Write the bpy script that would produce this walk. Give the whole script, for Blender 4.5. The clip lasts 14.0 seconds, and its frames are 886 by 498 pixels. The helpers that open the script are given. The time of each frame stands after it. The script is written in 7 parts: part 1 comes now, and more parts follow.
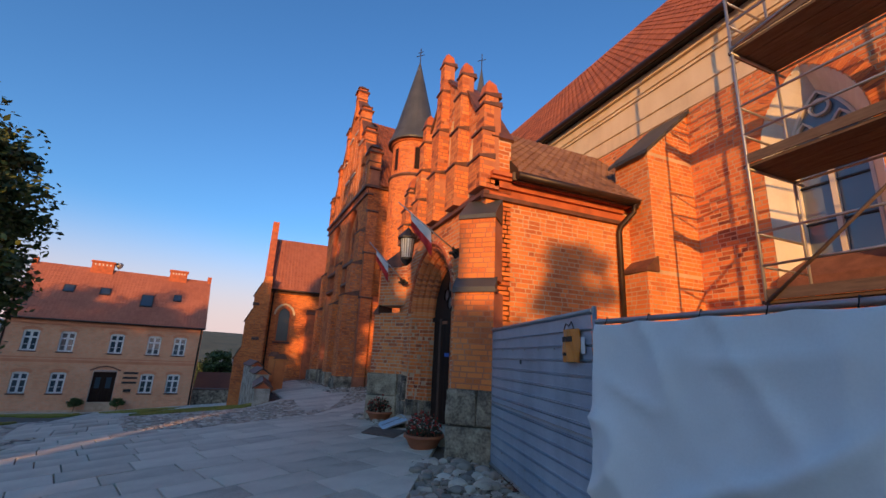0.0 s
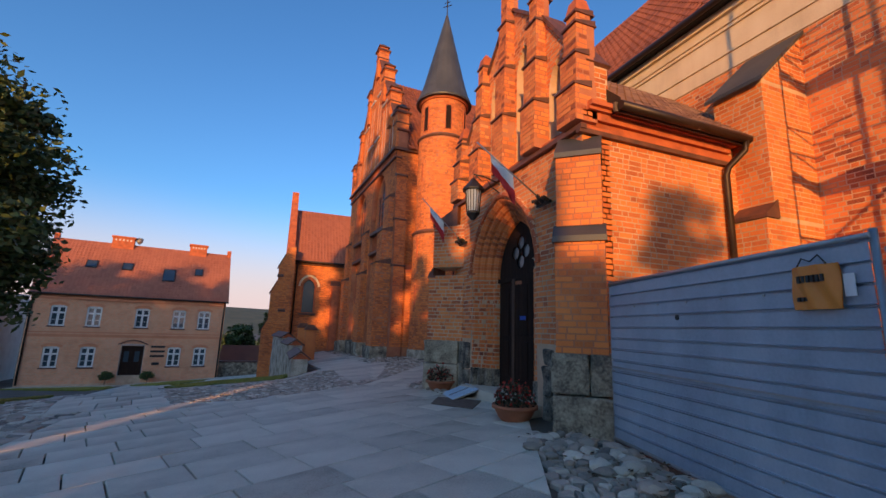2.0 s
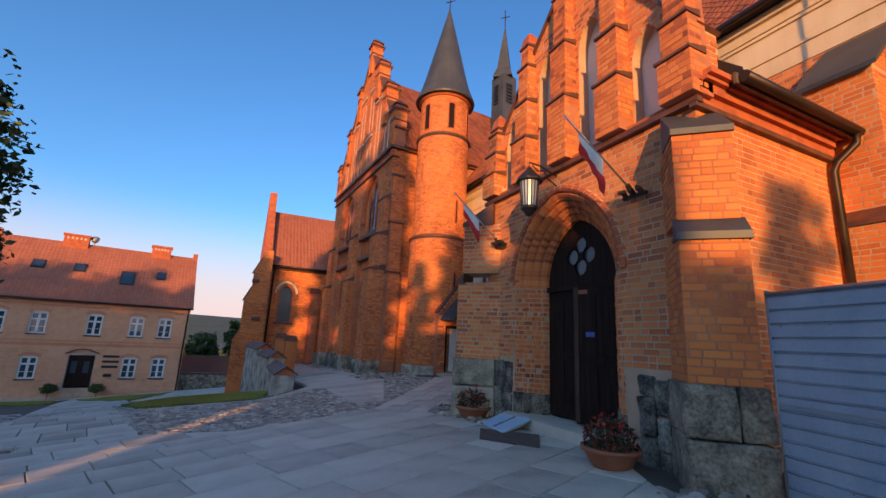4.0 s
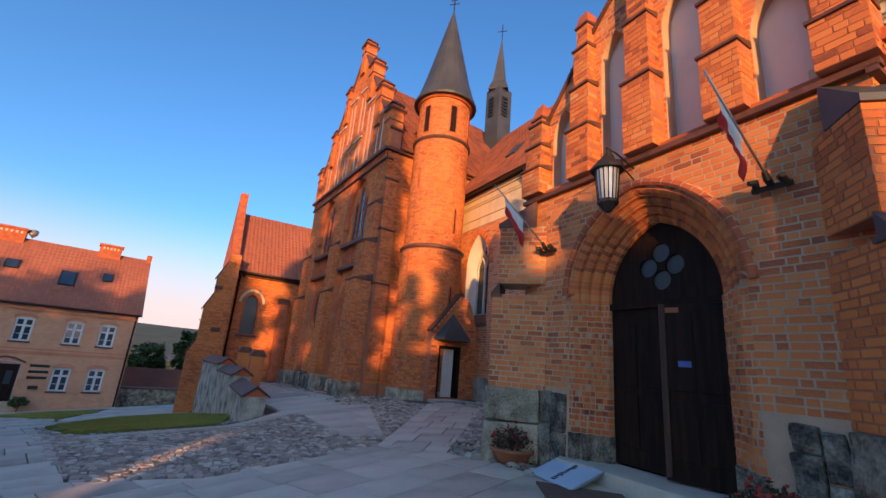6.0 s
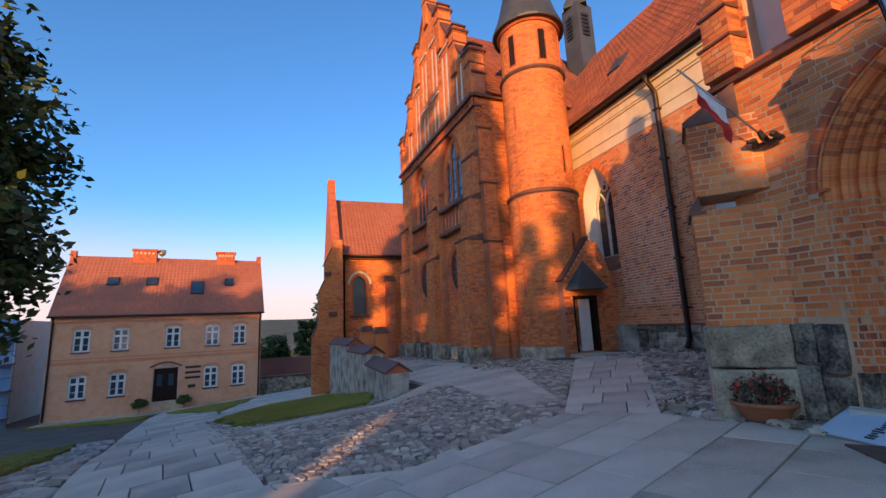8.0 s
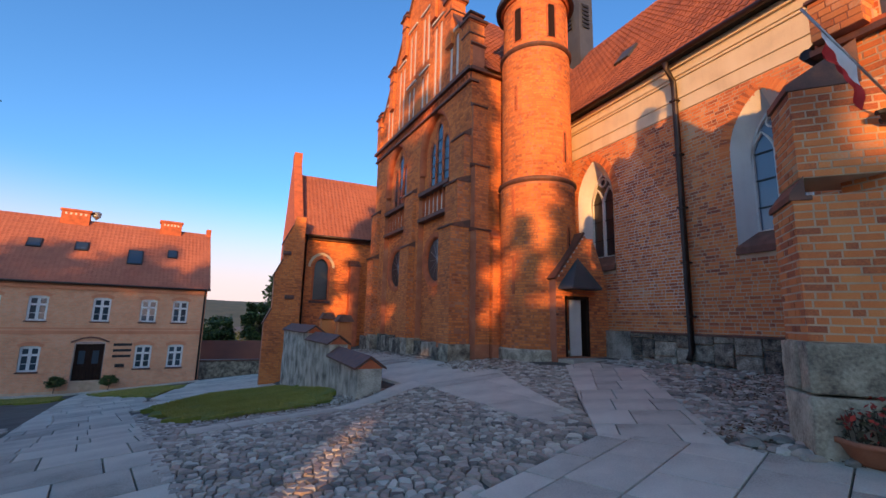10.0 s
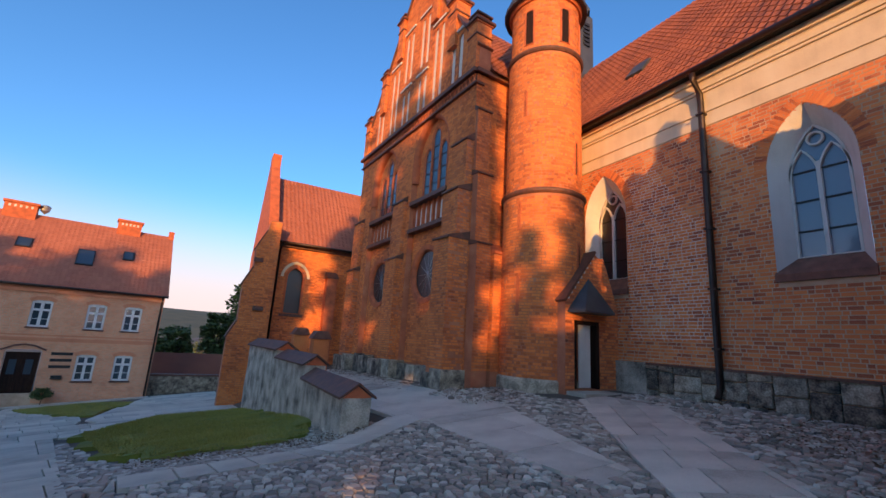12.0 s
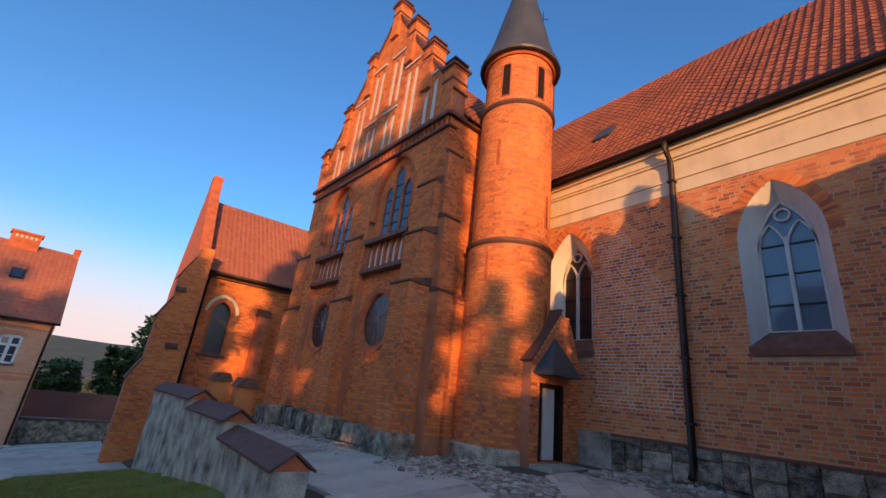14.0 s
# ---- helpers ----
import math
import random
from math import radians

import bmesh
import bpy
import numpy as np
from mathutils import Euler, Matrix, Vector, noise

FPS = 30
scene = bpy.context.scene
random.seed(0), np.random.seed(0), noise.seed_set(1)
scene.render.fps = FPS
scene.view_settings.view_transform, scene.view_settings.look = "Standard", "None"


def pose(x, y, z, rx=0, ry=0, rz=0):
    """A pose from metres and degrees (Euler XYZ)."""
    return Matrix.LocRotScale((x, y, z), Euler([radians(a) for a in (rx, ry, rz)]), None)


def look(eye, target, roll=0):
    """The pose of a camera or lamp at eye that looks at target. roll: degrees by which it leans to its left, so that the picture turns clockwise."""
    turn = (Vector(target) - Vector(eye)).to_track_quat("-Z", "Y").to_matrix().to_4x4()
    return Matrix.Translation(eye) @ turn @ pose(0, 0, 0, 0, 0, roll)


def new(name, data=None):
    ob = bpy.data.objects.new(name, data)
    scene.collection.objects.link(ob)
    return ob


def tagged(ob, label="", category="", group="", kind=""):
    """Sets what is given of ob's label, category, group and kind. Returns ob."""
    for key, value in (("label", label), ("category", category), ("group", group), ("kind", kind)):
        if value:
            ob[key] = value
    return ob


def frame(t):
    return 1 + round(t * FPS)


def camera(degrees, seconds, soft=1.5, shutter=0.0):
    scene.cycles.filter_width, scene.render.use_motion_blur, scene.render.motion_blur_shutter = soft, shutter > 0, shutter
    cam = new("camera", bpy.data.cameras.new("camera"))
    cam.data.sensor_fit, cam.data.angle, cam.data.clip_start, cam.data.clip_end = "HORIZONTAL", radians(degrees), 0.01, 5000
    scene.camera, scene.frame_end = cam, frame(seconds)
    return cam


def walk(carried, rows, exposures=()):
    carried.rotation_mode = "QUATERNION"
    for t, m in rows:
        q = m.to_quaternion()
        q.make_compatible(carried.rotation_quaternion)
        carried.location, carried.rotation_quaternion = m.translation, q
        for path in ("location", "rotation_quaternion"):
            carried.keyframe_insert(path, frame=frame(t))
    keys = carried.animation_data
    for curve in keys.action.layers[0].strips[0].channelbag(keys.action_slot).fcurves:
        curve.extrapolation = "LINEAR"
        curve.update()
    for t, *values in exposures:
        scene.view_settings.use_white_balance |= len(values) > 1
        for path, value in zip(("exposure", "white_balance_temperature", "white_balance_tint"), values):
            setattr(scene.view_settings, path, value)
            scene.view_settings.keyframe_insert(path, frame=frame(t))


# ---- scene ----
cam = camera(92.0, 14.0)
METRES, EYE, TILT, LEAN, TURN = 13.2, 1.6, 0.0, 0.0, -22.1
ROWS = [
    (0.0, 0.0, 0.0, 0.0, -0.68, 14.33, -2.67),
    (0.5, -0.0236, 0.0232, -0.0022, -0.53, 14.33, -2.03),
    (1.0, -0.0458, 0.0429, -0.0091, -0.24, 14.13, -1.58),
    (1.5, -0.0717, 0.0604, -0.0135, 0.41, 11.84, -0.16),
    (2.0, -0.0979, 0.0877, -0.0155, 0.86, 10.65, -1.94),
    (2.5, -0.1257, 0.1154, -0.0124, 0.78, 12.22, -4.87),
    (3.0, -0.1538, 0.146, -0.0109, -0.63, 12.73, -4.96),
    (5.5, -0.2764, 0.3126, -0.0159, -8.13, 12.31, -1.33),
    (6.0, -0.2963, 0.3502, -0.0154, -8.67, 15.23, -4.68),
    (6.5, -0.3215, 0.3823, -0.0166, -7.82, 14.87, -4.2),
    (7.0, -0.3446, 0.4089, -0.0197, -4.81, 14.18, -2.2),
    (7.5, -0.3679, 0.4368, -0.0208, 1.48, 13.38, -0.52),
    (8.0, -0.3961, 0.4638, -0.0226, 3.52, 10.23, 2.62),
    (10.5, -0.4792, 0.624, -0.0258, -4.27, 9.5, -1.74),
    (11.0, -0.492, 0.6543, -0.0256, -5.66, 9.67, -1.77),
    (11.5, -0.502, 0.6871, -0.0225, -6.72, 11.22, -3.86),
    (12.0, -0.5206, 0.7156, -0.0228, -6.99, 12.18, -3.5),
    (12.5, -0.5369, 0.7414, -0.0236, -7.07, 12.15, -4.08),
    (13.0, -0.5453, 0.771, -0.0203, -9.1, 12.97, -7.56),
    (13.5, -0.5543, 0.7959, -0.0152, -15.2, 17.19, -6.9),
    (14.0, -0.5592, 0.8082, -0.0108, -16.17, 19.28, -6.14),
]
walk(cam, [(t, pose(0, 0, EYE, TILT, LEAN, TURN) @ pose(METRES * x, METRES * y, METRES * z, 90 + pitch, roll, yaw)) for t, x, y, z, yaw, pitch, roll in ROWS],
     exposures=[(0.0, 1.1), (3.0, 1.22), (6.5, 1.44), (12.0, 1.48), (14, 1.34)])

# ---- light: low evening sun from behind, clear sky ----
SUN_WAY = Vector((0.461, 0.876, -0.143)).normalized()
world = bpy.data.worlds.new("evening_sky")
scene.world = world
world.use_nodes = True
wn, wl = world.node_tree.nodes, world.node_tree.links
sky = wn.new("ShaderNodeTexSky")
sky.sky_type, sky.sun_disc = "NISHITA", False
sky.sun_elevation = math.asin(-SUN_WAY.z)
sky.sun_rotation = math.atan2(-SUN_WAY.x, -SUN_WAY.y)
sky.air_density, sky.dust_density, sky.ozone_density = 1.0, 1.2, 3.0
hsv = wn.new("ShaderNodeHueSaturation")
hsv.inputs["Saturation"].default_value = 1.04
tint = wn.new("ShaderNodeVectorMath")
tint.operation = "MULTIPLY"
tint.inputs[1].default_value = (0.73, 0.90, 1.09)
wl.new(sky.outputs[0], tint.inputs[0])
wl.new(tint.outputs[0], hsv.inputs["Color"])
# pale evening haze all round the horizon, thinning out with height
sky_way = wn.new("ShaderNodeTexCoord")
sky_xyz = wn.new("ShaderNodeSeparateXYZ")
wl.new(sky_way.outputs["Generated"], sky_xyz.inputs[0])
haze_band = wn.new("ShaderNodeMapRange")
haze_band.interpolation_type = "SMOOTHERSTEP"
haze_band.inputs["From Min"].default_value, haze_band.inputs["From Max"].default_value = 0.0, 0.30
haze_band.inputs["To Min"].default_value, haze_band.inputs["To Max"].default_value = 0.92, 0.0
wl.new(sky_xyz.outputs["Z"], haze_band.inputs["Value"])
haze = wn.new("ShaderNodeMix")
haze.data_type = "RGBA"
haze.inputs["B"].default_value = (3.3, 2.5, 2.5, 1.0)
wl.new(haze_band.outputs[0], haze.inputs["Factor"])
wl.new(hsv.outputs[0], haze.inputs["A"])
wl.new(haze.outputs["Result"], wn["Background"].inputs[0])
wn["Background"].inputs[1].default_value = 0.122
sun_data = bpy.data.lights.new("sun", "SUN")
sun_data.energy, sun_data.angle, sun_data.color = 2.05, radians(0.5), (1.0, 0.475, 0.13)
sun = new("sun", sun_data)
sun.matrix_world = look((-30, -28, 12), Vector((-30, -28, 12)) + SUN_WAY)

# ---- building tools ----
Z = Vector((0, 0, 1))
WORLD_OF = {}


class Face:
    """An upright plane: u runs along it, v is the height, d stands out of it."""

    def __init__(self, o, u, n):
        self.o, self.u, self.n = Vector(o), Vector(u).normalized(), Vector(n).normalized()

    def at(self, u, v, d=0.0):
        return self.o + self.u * u + Z * v + self.n * d


def smooth(ob, angle=None):
    for p in ob.data.polygons:
        p.use_smooth = True
    return ob


def mesh_of(name, verts, faces, material):
    me = bpy.data.meshes.new(name)
    me.from_pydata([tuple(v) for v in verts], [], faces)
    me.update()
    if material:
        me.materials.append(material)
    return me


def thing(name, at, label, category, group="", kind=""):
    e = new(name)
    e.empty_display_size = 0.2
    e.location = at
    WORLD_OF[e.name] = Matrix.Translation(at)
    return tagged(e, label, category, group, kind)


def hang(ob, parent, label="", kind=""):
    if parent is not None:
        ob.parent = parent
        ob.matrix_parent_inverse = WORLD_OF.get(parent.name, Matrix.Identity(4)).inverted()
    if label or kind:
        tagged(ob, label, kind=kind)
    return ob


def raw(name, verts, faces, material, parent=None, label="", kind=""):
    me = mesh_of(name, verts, faces, material)
    bm = bmesh.new()
    bm.from_mesh(me)
    bmesh.ops.recalc_face_normals(bm, faces=bm.faces)
    bm.to_mesh(me)
    bm.free()
    return hang(new(name, me), parent, label, kind)


def part(name, bm, material, parent, label="", kind=""):
    me = bpy.data.meshes.new(name)
    bmesh.ops.recalc_face_normals(bm, faces=bm.faces)
    bm.to_mesh(me)
    bm.free()
    me.materials.append(material)
    return hang(new(name, me), parent, label, kind)


def add_box(bm, lo, hi, m=None):
    """An axis-aligned box, or one in the frame m."""
    vs = [Vector((x, y, z)) for x in (lo[0], hi[0]) for y in (lo[1], hi[1]) for z in (lo[2], hi[2])]
    if m is not None:
        vs = [m @ v for v in vs]
    b = [bm.verts.new(v) for v in vs]
    for f in ((0, 1, 3, 2), (4, 6, 7, 5), (0, 4, 5, 1), (2, 3, 7, 6), (0, 2, 6, 4), (1, 5, 7, 3)):
        bm.faces.new([b[i] for i in f])
    return b


def box(name, lo, hi, material, parent=None, label="", bevel=0.0, m=None, kind=""):
    bm = bmesh.new()
    add_box(bm, lo, hi, m)
    if bevel:
        bmesh.ops.bevel(bm, geom=bm.edges[:], offset=bevel, segments=2, affect="EDGES", profile=0.6)
    return part(name, bm, material, parent, label, kind)


def face_box(bm, fc, u0, u1, v0, v1, d0, d1, v1b=None):
    """A box on a face; v1b: the height of its top at the outer side, for a sloping top."""
    v1b = v1 if v1b is None else v1b
    p = [fc.at(u0, v0, d0), fc.at(u1, v0, d0), fc.at(u1, v0, d1), fc.at(u0, v0, d1),
         fc.at(u0, v1, d0), fc.at(u1, v1, d0), fc.at(u1, v1b, d1), fc.at(u0, v1b, d1)]
    b = [bm.verts.new(v) for v in p]
    for f in ((0, 1, 2, 3), (4, 7, 6, 5), (0, 4, 5, 1), (1, 5, 6, 2), (2, 6, 7, 3), (3, 7, 4, 0)):
        bm.faces.new([b[i] for i in f])


def on_face(name, fc, u0, u1, v0, v1, d0, d1, material, parent, label="", v1b=None, bevel=0.0, kind=""):
    bm = bmesh.new()
    face_box(bm, fc, u0, u1, v0, v1, d0, d1, v1b)
    if bevel:
        bmesh.ops.bevel(bm, geom=bm.edges[:], offset=bevel, segments=2, affect="EDGES", profile=0.6)
    return part(name, bm, material, parent, label, kind)


def rubble(ob, seed, amount=0.012):
    """Hews a block's faces unevenly."""
    bm = bmesh.new()
    bm.from_mesh(ob.data)
    long = [e for e in bm.edges if e.calc_length() > 0.12]
    bmesh.ops.subdivide_edges(bm, edges=long, cuts=3, use_grid_fill=True)
    for v in bm.verts:
        q = v.co * 5.0 + Vector((seed * 3.7, 0, 0))
        v.co += Vector((noise.noise(q), noise.noise(q + Vector((9, 0, 0))), noise.noise(q + Vector((0, 9, 0))) * 0.6)) * amount * 2
    bm.to_mesh(ob.data)
    bm.free()
    return smooth(ob)


def slab(name, fc, outline, holes, d0, d1, material, parent=None, label="", kind=""):
    """A plate with real holes, from d0 (back) to d1 (front)."""
    bm = bmesh.new()
    sheets = []
    for d in (d0, d1):
        loops, edges = [], []
        for loop in (outline, *holes):
            vs = [bm.verts.new(fc.at(u, v, d)) for u, v in loop]
            edges += [bm.edges.new((vs[i], vs[(i + 1) % len(vs)])) for i in range(len(vs))]
            loops.append(vs)
        bmesh.ops.triangle_fill(bm, use_beauty=True, edges=edges)
        sheets.append(loops)
    for a, b in zip(*sheets):
        for i in range(len(a)):
            j = (i + 1) % len(a)
            bm.faces.new((a[i], a[j], b[j], b[i]))
    return part(name, bm, material, parent, label, kind)


def pointed(c, half, z0, zs, za, n=8):
    """The outline of a pointed-arch opening, from its lower corner round."""
    h = za - zs
    k = (h * h - half * half) / (2 * half)
    r = half + k
    top = math.acos(max(-1, min(1, k / r)))
    right = [(c - k + r * math.cos(top * i / n), zs + r * math.sin(top * i / n)) for i in range(n)]
    left = [(2 * c - u, v) for u, v in reversed(right)]
    return [(c - half, z0), (c + half, z0)] + right + [(c, za)] + left


def half_at(v, half, zs, za):
    """Half the width of a pointed opening at the height v."""
    if v <= zs:
        return half
    if v >= za:
        return 0.0
    h = za - zs
    k = (h * h - half * half) / (2 * half)
    r = half + k
    return max(0.0, math.sqrt(max(0.0, r * r - (v - zs) ** 2)) - k)


def loft(name, fc, a, da, b, db, material, parent, label="", closed=True):
    verts = [fc.at(u, v, da) for u, v in a] + [fc.at(u, v, db) for u, v in b]
    n = len(a)
    faces = [(i, (i + 1) % n, n + (i + 1) % n, n + i) for i in range(n if closed else n - 1)]
    return raw(name, verts, faces, material, parent, label)


def moulding(name, fc, path, profile, material, parent, label="", closed=False):
    """A profile of (outwards in the plane, d) swept along a path in the face."""
    n, k = len(path), len(profile)
    verts, faces = [], []
    for i, (u, v) in enumerate(path):
        a = path[(i - 1) % n] if closed or i else path[0]
        b = path[(i + 1) % n] if closed or i < n - 1 else path[-1]
        tu, tv = b[0] - a[0], b[1] - a[1]
        s = math.hypot(tu, tv) or 1.0
        nu, nv = tv / s, -tu / s
        verts += [fc.at(u + nu * o, v + nv * o, d) for o, d in profile]
    for i in range(n if closed else n - 1):
        j = (i + 1) % n
        for q in range(k):
            w = (q + 1) % k
            faces.append((i * k + q, j * k + q, j * k + w, i * k + w))
    if not closed:
        faces += [tuple(range(k)), tuple((n - 1) * k + q for q in range(k))]
    return raw(name, verts, faces, material, parent, label)


def resample(path, step):
    out, left = [path[0]], step
    for (u0, v0), (u1, v1) in zip(path, path[1:]):
        seg_len, pos = math.hypot(u1 - u0, v1 - v0), 0.0
        while seg_len - pos >= left:
            pos += left
            out.append((u0 + (u1 - u0) * pos / seg_len, v0 + (v1 - v0) * pos / seg_len))
            left = step
        left -= seg_len - pos
    return out


def voussoirs(name, fc, path, profile, material, parent, step=0.085, gap=0.15, seed=1):
    """An arch ring of single bricks with open joints, laid along a path."""
    rng = random.Random(seed)
    pts = resample(path, step)
    verts, faces, k = [], [], len(profile)
    for (u0, v0), (u1, v1) in zip(pts, pts[1:]):
        tu, tv = u1 - u0, v1 - v0
        s = math.hypot(tu, tv) or 1.0
        nu, nv, b, j = tv / s, -tu / s, len(verts), rng.uniform(-0.003, 0.003)
        for f in (gap / 2, 1 - gap / 2):
            verts += [fc.at(u0 + tu * f + nu * o, v0 + tv * f + nv * o, d + j) for o, d in profile]
        faces += [(b + q, b + k + q, b + k + (q + 1) % k, b + (q + 1) % k) for q in range(k)]
        faces += [tuple(b + q for q in range(k)), tuple(b + k + q for q in reversed(range(k)))]
    return raw(name, verts, faces, material, parent, kind="stuff")


def tube_into(verts, faces, pts, r, n=8, cap=True):
    pts = [Vector(p) for p in pts]
    base = len(verts)
    for i, p in enumerate(pts):
        t = (pts[min(i + 1, len(pts) - 1)] - pts[max(i - 1, 0)]).normalized()
        s = t.cross(Vector((0.3, 0.9, 0.2)) if abs(t.z) > 0.9 else Z).normalized()
        w = s.cross(t)
        rr = r[i] if isinstance(r, (list, tuple)) else r
        verts += [p + (s * math.cos(a) + w * math.sin(a)) * rr for a in (2 * math.pi * k / n for k in range(n))]
    for i in range(len(pts) - 1):
        for k in range(n):
            q = (k + 1) % n
            faces.append((base + i * n + k, base + i * n + q, base + (i + 1) * n + q, base + (i + 1) * n + k))
    if cap:
        faces.append(tuple(base + k for k in range(n)))
        faces.append(tuple(base + (len(pts) - 1) * n + k for k in reversed(range(n))))


def tube(name, pts, r, material, parent=None, label="", n=8):
    v, f = [], []
    tube_into(v, f, pts, r, n)
    ob = raw(name, v, f, material, parent, label)
    for p in ob.data.polygons:
        p.use_smooth = len(p.vertices) == 4
    return ob


def lathe(name, centre, prof, material, parent, label="", n=40):
    """A turned body; prof: (radius, height) from below."""
    c = Vector(centre)
    verts, faces, k = [], [], len(prof)
    for i in range(n):
        a = 2 * math.pi * i / n
        verts += [c + Vector((r * math.cos(a), r * math.sin(a), z)) for r, z in prof]
    for i in range(n):
        j = (i + 1) % n
        faces += [(i * k + q, j * k + q, j * k + q + 1, i * k + q + 1) for q in range(k - 1)]
    return raw(name, verts, faces, material, parent, label)


PIECE_MESHES = {}


def brick_piece(fc, u, v, w, h, d, parent):
    """One brick of its own, on a mesh shared by all of its size."""
    key = (round(w, 2), round(h, 3))
    if key not in PIECE_MESHES:
        x, z, q = key[0] / 2, key[1] / 2, 0.003
        vs = [(sx * x, -0.03, sz * z) for sx, sz in ((-1, -1), (1, -1), (1, 1), (-1, 1))] + [(sx * (x - q), 0.0, sz * (z - q)) for sx, sz in ((-1, -1), (1, -1), (1, 1), (-1, 1))]
        PIECE_MESHES[key] = mesh_of("brick", vs, [(7, 6, 5, 4), (4, 5, 1, 0), (5, 6, 2, 1), (6, 7, 3, 2), (7, 4, 0, 3)], BRICK_PIECE)
    ob = new("brick", PIECE_MESHES[key])
    n = fc.n
    s = Vector((n.y, -n.x, 0))
    o = fc.at(u, v, d)
    ob.matrix_basis = Matrix(((s.x, n.x, 0, o.x), (s.y, n.y, 0, o.y), (s.z, n.z, 1, o.z), (0, 0, 0, 1)))
    hang(ob, parent)


def brickwork(name, parent, put, rows, v0, v1, material, course=0.092, long=0.27, short=0.13, joint=0.017, proud=0.006, label="", rng_seed=1, solo=None):
    """Bricks laid course by course in the stretches that rows(v) gives; put(u, v, d) is a place on the wall. One mesh."""
    rng = random.Random(rng_seed)
    verts, faces = [], []
    n = int((v1 - v0) / course)
    for c in range(n):
        b, t = v0 + c * course + joint / 2, v0 + (c + 1) * course - joint / 2
        for u0, u1 in rows((b + t) / 2):
            u = u0 - rng.uniform(0, long)
            turn = c % 2
            while u < u1:
                w = long if turn else short
                if rng.random() < 0.07:
                    turn = 1 - turn
                a, e = max(u + joint / 2, u0), min(u + w - joint / 2, u1)
                if e - a > 0.025:
                    d = proud + rng.uniform(-0.003, 0.003)
                    s, q = rng.uniform(-0.002, 0.002), 0.003
                    if solo and solo[1]((a + e) / 2, (b + t) / 2) and solo[2] > 0:
                        solo[2] -= 1
                        brick_piece(solo[0], (a + e) / 2, (b + t) / 2, e - a, t - b, d, parent)
                        u += w
                        turn = 1 - turn
                        continue
                    k = len(verts)
                    verts += [put(a, b, -0.02), put(e, b, -0.02), put(e, t, -0.02), put(a, t, -0.02),
                              put(a + q, b + q + s, d), put(e - q, b + q - s, d), put(e - q, t - q - s, d), put(a + q, t - q + s, d)]
                    faces += [(k + 4, k + 5, k + 6, k + 7), (k, k + 1, k + 5, k + 4), (k + 1, k + 2, k + 6, k + 5), (k + 2, k + 3, k + 7, k + 6), (k + 3, k, k + 4, k + 7)]
                u += w
                turn = 1 - turn
    me = mesh_of(name, verts, faces, material)
    ob = hang(new(name, me), parent, label, "stuff")
    return ob


def less(spans, a, b):
    """The stretches without what lies between a and b."""
    out = []
    for s, e in spans:
        if b <= s or a >= e:
            out.append((s, e))
            continue
        if a > s:
            out.append((s, a))
        if b < e:
            out.append((b, e))
    return out


def tiles(name, parent, o, along, down, w, length, material, tile_w=0.21, row=0.30, skip=None, rng_seed=5, wave=0.055):
    """Curved roof tiles in rows; o is the upper corner, along the ridge direction, down the slope."""
    rng = random.Random(rng_seed)
    o, a, s = Vector(o), Vector(along).normalized(), Vector(down).normalized()
    n = a.cross(s).normalized()
    if n.z < 0:
        n = -n
    verts, faces = [], []
    prof = ((0.0, 0.35), (0.25, 1.0), (0.5, 0.45), (0.75, 0.0), (1.02, 0.35))
    for r in range(int(length / row) + 1):
        for i in range(int(w / tile_w)):
            u, t = i * tile_w, r * row
            if skip and skip(u, t):
                continue
            k, j, g = len(verts), rng.uniform(-0.006, 0.006), rng.uniform(-0.004, 0.004)
            t1 = min(t + row + 0.05, length + 0.06)
            for tt, lift in ((t, 0.004), (t1, 0.03 + j), (t1, 0.012 + j)):
                flat = 1.0
                verts += [o + a * (u + x * tile_w) + s * (tt + g) + n * (lift + h * wave * flat) for x, h in prof]
            for q in range(4):
                faces.append((k + q, k + q + 1, k + 6 + q, k + 5 + q))
                faces.append((k + 5 + q, k + 6 + q, k + 11 + q, k + 10 + q))
    return hang(new(name, mesh_of(name, verts, faces, material)), parent, "", "stuff")


